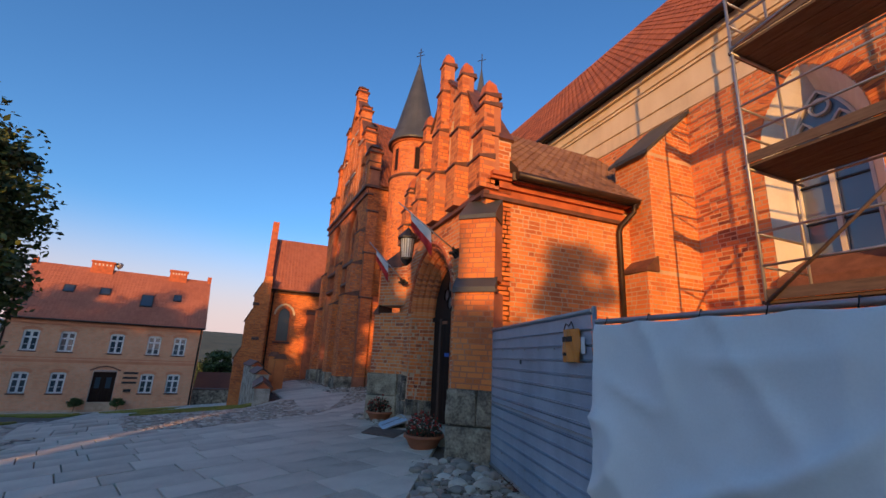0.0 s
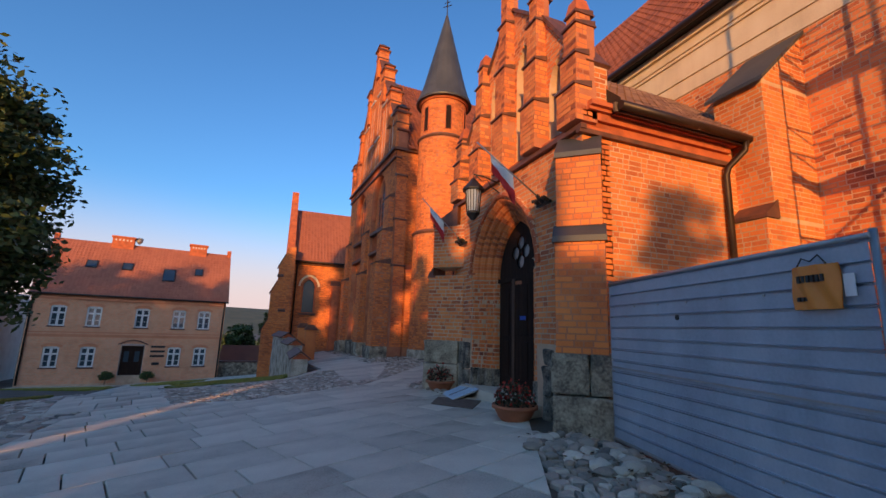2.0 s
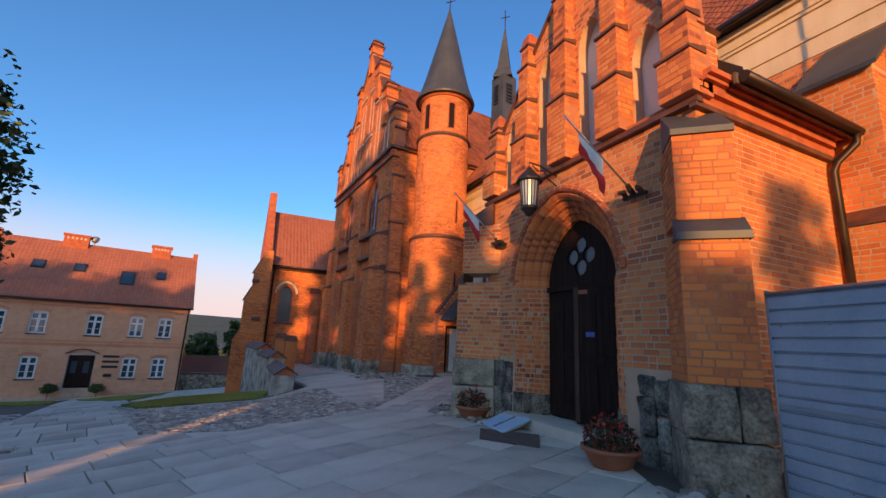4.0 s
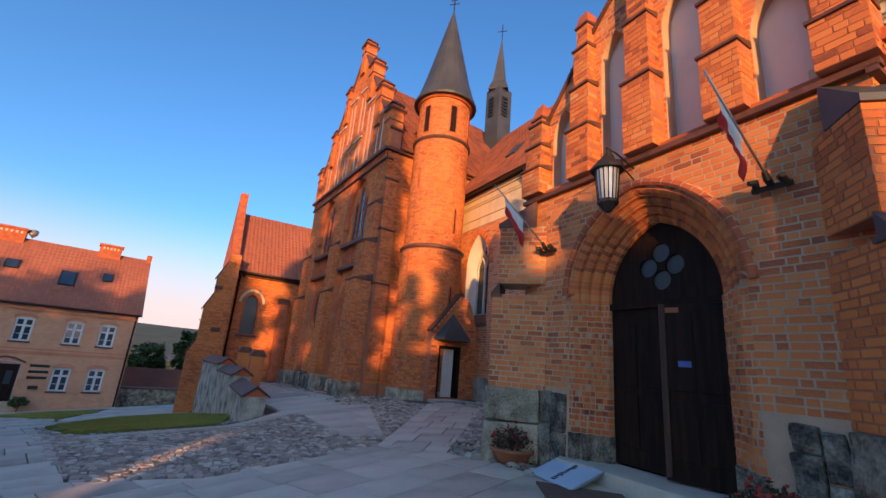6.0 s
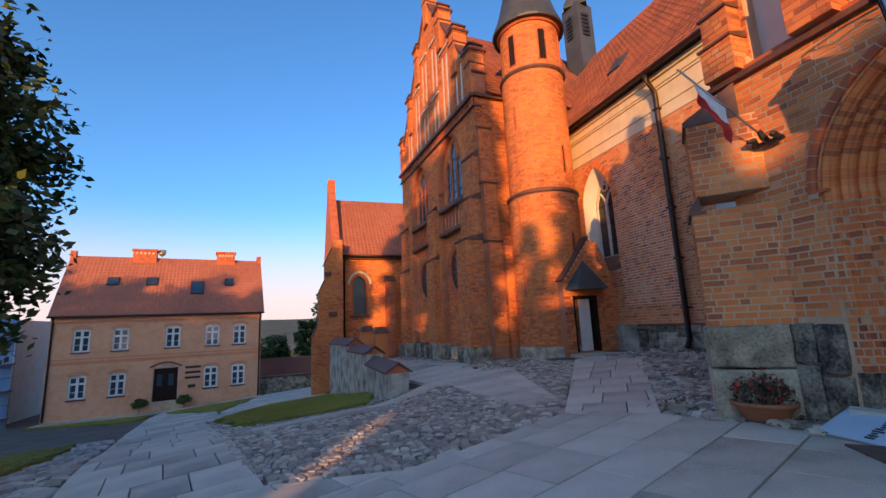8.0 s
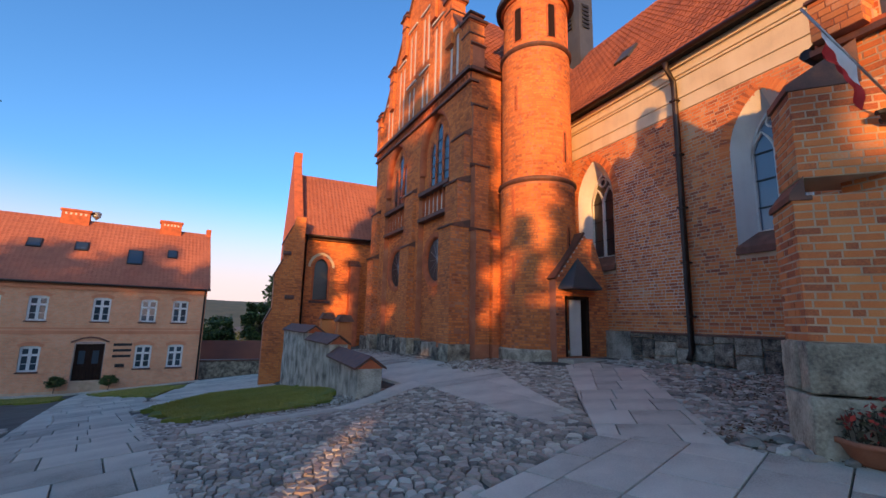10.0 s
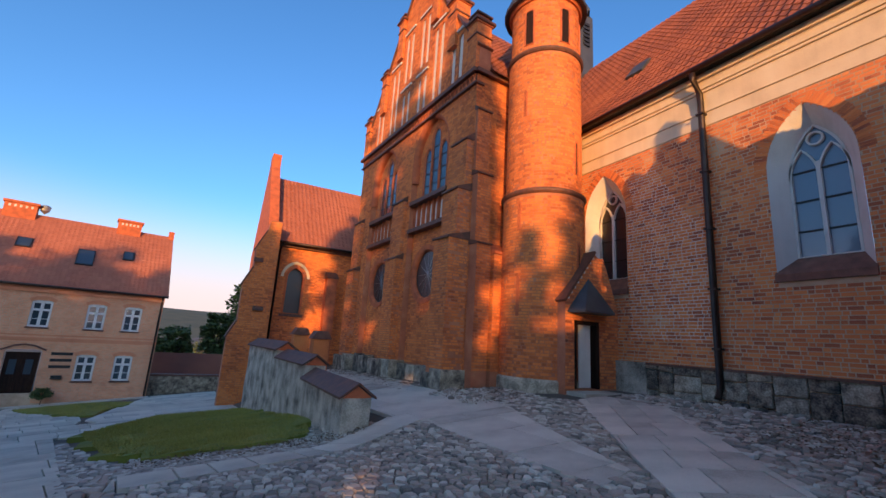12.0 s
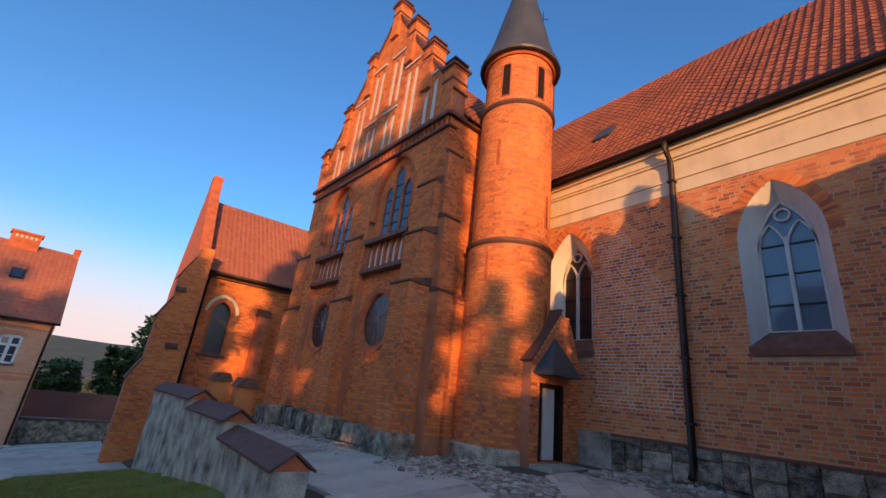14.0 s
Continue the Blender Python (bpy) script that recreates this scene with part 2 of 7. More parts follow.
# ---- materials ----
def material(name, stops, scale=6.0, fine=60.0, bump=0.2, rough=0.85, metal=0.0, island=0.0, each=0.0, detail=0.5, spread=0.35, dist=0.01, stretch=None, streak=0.0):
    """stops: colours of a ramp, run through by noise at two scales and, where given, by a random of each piece."""
    m = bpy.data.materials.new(name)
    m.use_nodes = True
    nt = m.node_tree
    nn, ll = nt.nodes, nt.links
    bs = nn["Principled BSDF"]
    bs.inputs["Roughness"].default_value, bs.inputs["Metallic"].default_value = rough, metal
    tc = nn.new("ShaderNodeTexCoord")
    src = tc.outputs["Object"]
    if stretch:
        mp = nn.new("ShaderNodeMapping")
        mp.inputs["Scale"].default_value = stretch
        ll.new(src, mp.inputs["Vector"])
        src = mp.outputs[0]
    big, small = nn.new("ShaderNodeTexNoise"), nn.new("ShaderNodeTexNoise")
    for node, sc in ((big, scale), (small, fine)):
        node.inputs["Scale"].default_value, node.inputs["Detail"].default_value = sc, 6.0
        ll.new(src, node.inputs["Vector"])

    def maths(op, a, b):
        q = nn.new("ShaderNodeMath")
        q.operation = op
        for i, x in enumerate((a, b)):
            if isinstance(x, (int, float)):
                q.inputs[i].default_value = x
            else:
                ll.new(x, q.inputs[i])
        return q.outputs[0]

    val = maths("ADD", maths("MULTIPLY", maths("SUBTRACT", big.outputs[0], 0.5), 2.4 * spread), maths("MULTIPLY", maths("SUBTRACT", small.outputs[0], 0.5), 2.0 * spread * detail))
    if island:
        geo = nn.new("ShaderNodeNewGeometry")
        val = maths("ADD", val, maths("MULTIPLY", maths("SUBTRACT", geo.outputs["Random Per Island"], 0.5), island))
    if each:
        inf = nn.new("ShaderNodeObjectInfo")
        val = maths("ADD", val, maths("MULTIPLY", maths("SUBTRACT", inf.outputs["Random"], 0.5), each))
    if streak:
        mp2 = nn.new("ShaderNodeMapping")
        mp2.inputs["Scale"].default_value = (3.0, 3.0, 0.25)
        ll.new(tc.outputs["Object"], mp2.inputs["Vector"])
        st = nn.new("ShaderNodeTexNoise")
        st.inputs["Scale"].default_value, st.inputs["Detail"].default_value = 1.5, 5.0
        ll.new(mp2.outputs[0], st.inputs["Vector"])
        val = maths("ADD", val, maths("MULTIPLY", maths("SUBTRACT", st.outputs[0], 0.5), streak))
    val = maths("ADD", val, 0.5)
    ramp = nn.new("ShaderNodeValToRGB")
    el = ramp.color_ramp.elements
    while len(el) < len(stops):
        el.new(0.5)
    for i, c in enumerate(stops):
        el[i].position, el[i].color = i / (len(stops) - 1), (*c, 1)
    ll.new(val, ramp.inputs[0])
    ll.new(ramp.outputs[0], bs.inputs["Base Color"])
    if bump:
        bp = nn.new("ShaderNodeBump")
        bp.inputs["Strength"].default_value, bp.inputs["Distance"].default_value = bump, dist
        ll.new(maths("ADD", maths("MULTIPLY", small.outputs[0], 0.6), big.outputs[0]), bp.inputs["Height"])
        ll.new(bp.outputs[0], bs.inputs["Normal"])
    return m


BRICK = material("red_brick", [(0.17, 0.056, 0.038), (0.42, 0.112, 0.048), (0.70, 0.20, 0.062), (0.79, 0.248, 0.072), (0.82, 0.30, 0.092), (0.76, 0.42, 0.24)], 0.8, 45, 0.5, 0.88, island=0.58, spread=0.4, dist=0.008, streak=0.22)
BRICK_NEW = material("orange_brick", [(0.24, 0.066, 0.034), (0.52, 0.138, 0.042), (0.72, 0.21, 0.054), (0.80, 0.255, 0.064), (0.82, 0.30, 0.088)], 0.5, 45, 0.5, 0.88, island=0.5, spread=0.42, dist=0.008, streak=0.3)
BRICK_PIECE = material("red_brick_piece", [(0.17, 0.056, 0.038), (0.42, 0.112, 0.048), (0.70, 0.20, 0.062), (0.79, 0.248, 0.072), (0.82, 0.30, 0.092), (0.76, 0.42, 0.24)], 0.8, 45, 0.5, 0.88, each=0.58, spread=0.4, dist=0.008)
BRICK_TRIM = material("moulded_brick", [(0.22, 0.066, 0.04), (0.54, 0.138, 0.054), (0.70, 0.20, 0.07)], 3.0, 50, 0.35, 0.85, spread=0.5, dist=0.006)
BRICK_DARK = material("dark_glazed_brick", [(0.055, 0.035, 0.03), (0.14, 0.06, 0.04), (0.27, 0.10, 0.05)], 5.0, 50, 0.3, 0.6, spread=0.5)
MORTAR = material("old_lime_mortar", [(0.40, 0.25, 0.155), (0.64, 0.435, 0.285), (0.78, 0.58, 0.40)], 2.0, 80, 0.4, 0.95, spread=0.5, dist=0.008)
MORTAR_RED = material("red_lime_mortar", [(0.30, 0.10, 0.055), (0.50, 0.18, 0.095), (0.64, 0.31, 0.18)], 2.0, 80, 0.4, 0.95, spread=0.5, dist=0.008)
MORTAR_PALE = material("pale_new_mortar", [(0.56, 0.42, 0.32), (0.76, 0.62, 0.49), (0.86, 0.74, 0.61)], 2.0, 80, 0.3, 0.95, spread=0.5, dist=0.008)
PLASTER = material("white_plaster", [(0.52, 0.48, 0.43), (0.69, 0.65, 0.59), (0.78, 0.74, 0.68)], 1.5, 40, 0.15, 0.9, spread=0.4, streak=0.5)
# cream plaster with the low sun's peach tone put into its colour
CREAM_LIT = material("sun_toned_cream_plaster", [(0.58, 0.44, 0.28), (0.78, 0.62, 0.41), (0.86, 0.72, 0.51)], 1.5, 40, 0.15, 0.9, spread=0.4, streak=0.5)
SILL = material("brown_sill_brick", [(0.09, 0.045, 0.032), (0.21, 0.092, 0.06), (0.32, 0.15, 0.095)], 4.0, 40, 0.3, 0.85, spread=0.5)
STONE = material("field_stone", [(0.045, 0.037, 0.03), (0.14, 0.115, 0.088), (0.27, 0.225, 0.165), (0.41, 0.35, 0.26), (0.60, 0.52, 0.39)], 4.0, 26, 1.0, 0.9, each=0.6, spread=0.75, detail=0.8, dist=0.04)
CONCRETE = material("stained_concrete", [(0.09, 0.077, 0.06), (0.32, 0.28, 0.22), (0.52, 0.46, 0.37), (0.64, 0.58, 0.47)], 2.2, 30, 0.9, 0.92, spread=0.8, dist=0.03, streak=0.45)
TILE = material("red_roof_tiles", [(0.08, 0.032, 0.024), (0.20, 0.062, 0.034), (0.33, 0.10, 0.046), (0.42, 0.15, 0.07)], 0.35, 30, 0.25, 0.75, island=0.4, spread=0.35)
TILE_OLD = material("weathered_roof_tiles", [(0.10, 0.06, 0.045), (0.20, 0.10, 0.065), (0.28, 0.15, 0.09), (0.34, 0.20, 0.12)], 0.8, 30, 0.3, 0.8, island=0.5, spread=0.4)
# lighter than TILE: grazing sun on house and chapel roofs put into the colour
TILE_HOUSE = material("sunlit_tone_house_tiles", [(0.27, 0.088, 0.052), (0.38, 0.125, 0.072), (0.46, 0.16, 0.092), (0.52, 0.20, 0.12)], 0.3, 30, 0.25, 0.8, island=0.25, spread=0.3)
LEAD = material("grey_sheet_metal", [(0.045, 0.05, 0.055), (0.075, 0.08, 0.085), (0.12, 0.125, 0.13)], 1.2, 40, 0.1, 0.5, metal=0.2, spread=0.5)
DARK_METAL = material("black_painted_iron", [(0.012, 0.012, 0.013), (0.03, 0.03, 0.03), (0.06, 0.05, 0.045)], 8, 60, 0.15, 0.5, metal=0.3, spread=0.4)
PIPE = material("brown_rain_pipe", [(0.022, 0.014, 0.012), (0.045, 0.028, 0.022), (0.09, 0.055, 0.04)], 3, 40, 0.1, 0.45, metal=0.4, spread=0.4)
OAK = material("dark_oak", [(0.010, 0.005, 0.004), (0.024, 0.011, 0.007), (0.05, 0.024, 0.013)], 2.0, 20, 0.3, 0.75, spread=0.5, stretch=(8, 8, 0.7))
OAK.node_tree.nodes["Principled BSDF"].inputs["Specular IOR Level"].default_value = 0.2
# brown oak lightened for the light on the open leaf's edge
OAK_LIT_EDGE = material("lit_oak_edge", [(0.03, 0.014, 0.008), (0.07, 0.033, 0.018), (0.13, 0.065, 0.035)], 2.0, 20, 0.3, 0.7, spread=0.5, stretch=(8, 8, 0.7))
NETTING = material("blue_scaffold_netting", [(0.08, 0.17, 0.34), (0.13, 0.25, 0.46), (0.24, 0.36, 0.55)], 0.8, 12, 0.2, 0.85, spread=0.6)
WOOD = material("weathered_planks", [(0.06, 0.04, 0.03), (0.13, 0.09, 0.065), (0.22, 0.16, 0.11)], 3.0, 20, 0.3, 0.8, spread=0.5, stretch=(8, 1, 8))
STEEL = material("galvanised_steel", [(0.30, 0.30, 0.30), (0.42, 0.42, 0.42), (0.52, 0.51, 0.50)], 4, 50, 0.08, 0.45, metal=0.7, spread=0.4)
SLAB = material("paving_slab", [(0.30, 0.262, 0.20), (0.52, 0.462, 0.36), (0.66, 0.59, 0.465), (0.76, 0.69, 0.55)], 1.6, 60, 0.4, 0.8, each=0.5, spread=0.45, detail=0.8, dist=0.008)
COBBLE = material("cobble_stone", [(0.15, 0.125, 0.10), (0.33, 0.285, 0.22), (0.44, 0.33, 0.25), (0.54, 0.48, 0.38), (0.72, 0.64, 0.51)], 3, 60, 0.3, 0.7, island=0.9, spread=0.2)
STONE_PALE = material("pale_hewn_stone", [(0.12, 0.095, 0.07), (0.30, 0.245, 0.17), (0.48, 0.40, 0.28), (0.62, 0.53, 0.38)], 4.0, 26, 1.0, 0.9, each=0.45, spread=0.65, detail=0.8, dist=0.04)
HOUSE_TRIM = material("house_trim_brick", [(0.50, 0.18, 0.095), (0.66, 0.27, 0.14), (0.74, 0.36, 0.20)], 1.0, 25, 0.2, 0.9, spread=0.4)
EARTH = material("trodden_earth", [(0.06, 0.048, 0.036), (0.12, 0.097, 0.072), (0.20, 0.165, 0.125)], 0.8, 25, 0.5, 0.95, spread=0.5, dist=0.02)
GRASS_SOIL = material("lawn_soil", [(0.12, 0.14, 0.02), (0.20, 0.21, 0.03), (0.28, 0.26, 0.07)], 1.2, 30, 0.6, 0.95, spread=0.5, dist=0.03)
GRASS = material("grass_blades", [(0.19, 0.18, 0.028), (0.33, 0.30, 0.05), (0.48, 0.40, 0.12)], 0.7, 20, 0.0, 0.7, island=0.6, spread=0.3)
LEAF = material("tree_leaves", [(0.03, 0.05, 0.014), (0.07, 0.105, 0.026), (0.14, 0.18, 0.04)], 0.5, 8, 0.0, 0.6, island=0.8, spread=0.3)
BARK = material("tree_bark", [(0.03, 0.022, 0.016), (0.07, 0.05, 0.035), (0.12, 0.09, 0.065)], 4, 25, 0.8, 0.95, spread=0.5, dist=0.03, stretch=(3, 3, 0.5))
FAR_WOODS = material("far_woods", [(0.05, 0.065, 0.045), (0.085, 0.10, 0.06), (0.14, 0.13, 0.07)], 0.05, 0.6, 0.0, 0.95, spread=0.5)
WHITE_PAINT = material("white_window_paint", [(0.62, 0.62, 0.60), (0.76, 0.76, 0.74), (0.82, 0.82, 0.80)], 3, 50, 0.05, 0.5, spread=0.3)
FENCE_PAINT = material("grey_blue_trapezoid_sheet", [(0.24, 0.29, 0.36), (0.38, 0.45, 0.53), (0.54, 0.60, 0.66)], 1.4, 40, 0.2, 0.36, metal=0.15, spread=0.5, dist=0.012, streak=0.5)
TARP = material("white_tarpaulin", [(0.66, 0.67, 0.66), (0.78, 0.79, 0.78), (0.85, 0.86, 0.85)], 1.0, 60, 0.1, 0.45, spread=0.35)
ORANGE = material("orange_plastic", [(0.60, 0.17, 0.02), (0.75, 0.24, 0.03), (0.80, 0.30, 0.05)], 5, 50, 0.05, 0.4, spread=0.3)
RED_CLOTH = material("red_flag_cloth", [(0.45, 0.02, 0.02), (0.60, 0.03, 0.03), (0.68, 0.06, 0.05)], 6, 90, 0.1, 0.8, spread=0.3)
WHITE_CLOTH = material("white_flag_cloth", [(0.55, 0.55, 0.56), (0.72, 0.72, 0.72), (0.80, 0.80, 0.80)], 6, 90, 0.1, 0.8, spread=0.3)
TERRACOTTA = material("terracotta_pot", [(0.25, 0.08, 0.04), (0.38, 0.13, 0.06), (0.46, 0.19, 0.10)], 5, 50, 0.2, 0.8, spread=0.4)
BOARD = material("pale_blue_board", [(0.36, 0.52, 0.66), (0.50, 0.66, 0.78), (0.62, 0.74, 0.82)], 3, 40, 0.05, 0.35, spread=0.35)
HOUSE_BRICK = material("pale_house_brick", [(0.60, 0.235, 0.12), (0.80, 0.37, 0.20), (0.86, 0.48, 0.30)], 0.5, 25, 0.2, 0.9, spread=0.3, island=0.3)
SIGN_BLUE = material("blue_enamel", [(0.02, 0.07, 0.30), (0.03, 0.10, 0.42), (0.05, 0.14, 0.5)], 5, 50, 0.0, 0.3, spread=0.3)


def glass_material(name, tint, rough=0.04):
    m = bpy.data.materials.new(name)
    m.use_nodes = True
    b = m.node_tree.nodes["Principled BSDF"]
    b.inputs["Base Color"].default_value = (*tint, 1)
    b.inputs["Roughness"].default_value = rough
    b.inputs["Specular IOR Level"].default_value = 0.9
    b.inputs["IOR"].default_value = 1.6
    no = m.node_tree.nodes.new("ShaderNodeTexNoise")
    no.inputs["Scale"].default_value = 2.5
    bp = m.node_tree.nodes.new("ShaderNodeBump")
    bp.inputs["Strength"].default_value, bp.inputs["Distance"].default_value = 0.08, 0.02
    m.node_tree.links.new(no.outputs[0], bp.inputs["Height"])
    m.node_tree.links.new(bp.outputs[0], b.inputs["Normal"])
    return m


GLASS = glass_material("old_window_glass", (0.05, 0.07, 0.09))
GLASS_DARK = glass_material("dark_leaded_glass", (0.012, 0.014, 0.018), 0.32)
# lantern glass lightened and blued in its colour for the sky it reflects
GLASS_SKY_PALE = glass_material("sky_toned_lantern_glass", (0.45, 0.52, 0.58), 0.1)
# nave panes: the reflected sky is put into the base colour
GLASS_SKY = glass_material("sky_toned_window_glass", (0.15, 0.19, 0.24), 0.06)
GLASS_LEADED = glass_material("grey_leaded_glass", (0.045, 0.05, 0.06), 0.3)

# ---- ground ----
def ease(a, b, x):
    t = max(0.0, min(1.0, (x - a) / (b - a)))
    return t * t * (3 - 2 * t)


def ground_z(x, y):
    z = -0.05 + 0.075 * max(-14.0, min(8.0, x)) - 0.022 * max(-12.0, min(y, 45.0))
    low = 1.0 - ease(-0.6, 1.6, x) * ease(15, 20, y)
    if y > 16:
        z -= low * 0.076 * (min(y, 54) - 16) * ease(15, 22, y)
    if x > 1:
        z += ease(14, 24, y) * 0.18 * ease(1, 5, x)
    r = max(0.0, math.hypot(x, y - 20) - 55)
    return z - 0.09 * min(r, 90)


def make_ground():
    xs = sorted({-900, -500, -250, -140, -90, -60, *np.arange(-40, 16.1, 1.0).tolist(), 25, 40, 70, 150, 300, 600, 900})
    ys = sorted({-300, -150, -80, -50, *np.arange(-30, 60.1, 1.0).tolist(), 70, 85, 110, 150, 250, 400, 600, 1000, 2500})
    verts = [(x, y, ground_z(x, y) - 0.06) for y in ys for x in xs]
    w = len(xs)
    faces = [(j * w + i, j * w + i + 1, (j + 1) * w + i + 1, (j + 1) * w + i) for j in range(len(ys) - 1) for i in range(w - 1)]
    g = raw("ground", verts, faces, EARTH)
    tagged(g, "bare trodden earth ground sloping down from the church", "ground", kind="structure")
    return g


ground = make_ground()

# ---- nave of the church ----
nave = thing("church_nave", (8.6, 8, 0), "long red brick church nave with plaster frieze and tiled roof", "church")
NF = Face((8.6, 0, 0), (0, 1, 0), (-1, 0, 0))
WINDOWS = (3.9, 15.33, 21.05)
W_HALF, W_SILL, W_SPRING, W_TOP = 0.85, 3.25, 5.75, 7.25
N0, N1 = -12.0, 24.5


def nave_rows(v):
    spans = [(N0, N1)]
    if v > 1.0 and v < 7.62:
        for c in WINDOWS:
            if v > W_SILL - 0.3:
                h = half_at(v, W_HALF, W_SPRING, W_TOP) if v > W_SILL else W_HALF
                if h > 0:
                    spans = less(spans, c - h, c + h)
    return [(a, b) for a, b in spans]


def lancet_window(fc, c, half, z0, zs, za, deep, parent, glass, label):
    """White splayed reveal, two lights with a roundel over them, bars and sill."""
    outer = pointed(c, half, z0, zs, za)
    gh, g0, gs, ga = half * 0.68, z0 + 0.42, zs - 0.1, za - 0.42
    inner = pointed(c, gh, g0, gs, ga)
    w = loft("window", fc, outer, 0.012, inner, -deep, PLASTER, parent, label)
    bm = bmesh.new()
    vs = [bm.verts.new(fc.at(u, v, -deep - 0.06)) for u, v in inner]
    bm.faces.new(vs)
    part("pane", bm, glass, w)
    ring = [(-0.0, -deep - 0.1), (-0.0, -deep + 0.02), (0.055, -deep + 0.02), (0.055, -deep - 0.1)]
    moulding("frame", fc, [(2 * c - u, v) for u, v in inner], ring, PLASTER, w, closed=True)
    on_face("mullion", fc, c - 0.04, c + 0.04, g0, gs + 0.25, -deep - 0.08, -deep + 0.03, PLASTER, w)
    hb = [(-0.022, -deep - 0.08), (-0.022, -deep + 0.02), (0.022, -deep + 0.02), (0.022, -deep - 0.08)]
    for s in (-1, 1):
        lc = c + s * gh / 2
        arch = pointed(lc, gh / 2, g0, gs - 0.1, gs + 0.62, 6)[2:]
        moulding("tracery", fc, arch, hb, PLASTER, w)
    ro = [(c + 0.15 * math.cos(a), ga - 0.36 + 0.15 * math.sin(a)) for a in (2 * math.pi * i / 20 for i in range(20))]
    moulding("roundel", fc, ro, hb, PLASTER, w, closed=True)
    for i in range(3):
        v = g0 + 0.62 + i * 0.72
        h = half_at(v, gh, gs, ga)
        on_face("glazing_bar", fc, c - h, c + h, v - 0.016, v + 0.016, -deep - 0.055, -deep - 0.02, DARK_METAL, w)
    sl = on_face("sill", fc, c - half - 0.02, c + half + 0.02, z0 - 0.16, z0 + 0.44, -deep - 0.02, 0.09, SILL, w, "brown sloping brick sill", v1b=z0)
    return w


slab("wall", NF, [(N0, -1.2), (N1, -1.2), (N1, 9.3), (N0, 9.3)], [pointed(c, W_HALF, W_SILL, W_SPRING, W_TOP) for c in WINDOWS], -0.9, 0.0, MORTAR, nave, "weathered red brick nave wall")
brickwork("bricks", nave, lambda u, v, d: NF.at(u, v, d), lambda v: [(max(a, 1.5), min(b, 23.0)) for a, b in nave_rows(v) if b > 1.5], 1.0, 7.6, BRICK, course=0.094, solo=[NF, lambda u, v: 13.6 < u < 17.4 and 1.05 < v < 2.6, 295])
for i, c in enumerate(WINDOWS):
    lancet_window(NF, c, W_HALF, W_SILL, W_SPRING, W_TOP, 0.42, nave, GLASS_DARK if i == 2 else GLASS_SKY, "pointed church window with white splayed reveal")
    arch = pointed(c, W_HALF + 0.02, W_SILL, W_SPRING, W_TOP + 0.02, 14)[2:]
    verts, faces = [], []
    for q in range(len(arch) - 1):
        (u0, v0), (u1, v1) = arch[q], arch[q + 1]
        for j in range(2):
            f0, f1 = (j + 0.06) / 2, (j + 0.94) / 2
            a, b = (u0 + (u1 - u0) * f0, v0 + (v1 - v0) * f0), (u0 + (u1 - u0) * f1, v0 + (v1 - v0) * f1)
            nu, nv = (b[1] - a[1]), -(b[0] - a[0])
            s = math.hypot(nu, nv)
            nu, nv = nu / s * 0.26, nv / s * 0.26
            k = len(verts)
            for d in (-0.02, 0.014):
                verts += [NF.at(a[0], a[1], d), NF.at(b[0], b[1], d), NF.at(b[0] + nu, b[1] + nv, d), NF.at(a[0] + nu, a[1] + nv, d)]
            faces += [(k + 4, k + 5, k + 6, k + 7), (k, k + 1, k + 5, k + 4), (k + 1, k + 2, k + 6, k + 5), (k + 2, k + 3, k + 7, k + 6), (k + 3, k, k + 4, k + 7)]
    raw("arch_bricks", verts, faces, BRICK, nave, kind="stuff")
# plaster frieze with its mouldings, gutter and roof
for z0, z1, d in ((7.6, 8.0, 0.03), (8.0, 8.06, 0.07), (8.06, 8.62, 0.03), (8.62, 8.70, 0.08), (8.70, 8.95, 0.12), (8.95, 9.12, 0.2)):
    on_face("frieze", NF, N0, N1, z0, z1, -0.02, d, CREAM_LIT, nave, "cream plaster frieze moulding, low sun in its tone")
slab("roof", Face((8.25, N0, 9.15), (0, 1, 0), (-1, 0, 0)), [(0, 0), (N1 - N0 + 14, 0), (N1 - N0 + 14, 0.08), (0, 0.08)], [], -5.3, 0.0, DARK_METAL, nave, "dark eaves boarding")
RIDGE_X, RIDGE_Z = 13.5, 16.2
run = Vector((8.2 - RIDGE_X, 0, 9.2 - RIDGE_Z))
raw("roof_deck", [(8.2, N0, 9.15), (8.2, 36, 9.15), (RIDGE_X, 36, 16.15), (RIDGE_X, N0, 16.15), (18.8, N0, 9.15), (18.8, 36, 9.15)], [(0, 1, 2, 3), (3, 2, 5, 4), (0, 3, 4), (1, 5, 2)], TILE, nave, "steep tiled roof")
tiles("roof_tiles", nave, (RIDGE_X, -4, 16.2), (0, 1, 0), run, 30, run.length, TILE, tile_w=0.24, row=0.33)
tube("gutter", [(8.12, N0, 9.17), (8.12, 22.6, 9.17)], 0.085, PIPE, nave, "dark brown eaves gutter")
raw("gable_wall", [(8.6, N0, 9), (18.4, N0, 9), (RIDGE_X, N0, 16), (8.6, N0, -1), (18.4, N0, -1)], [(0, 1, 2), (3, 4, 1, 0)], MORTAR, nave)
# skylight in the roof
sl = run.normalized()
sm = Matrix.Translation(Vector((RIDGE_X, 20.6, 16.2)) + sl * 5.6) @ Matrix((( 0, sl.x, -sl.z, 0), (1, 0, 0, 0), (0, sl.z, sl.x, 0), (0, 0, 0, 1)))
box("skylight", (-0.35, -0.45, -0.14), (0.35, 0.45, 0.03), LEAD, nave, "small lead roof hatch", 0.02, sm)
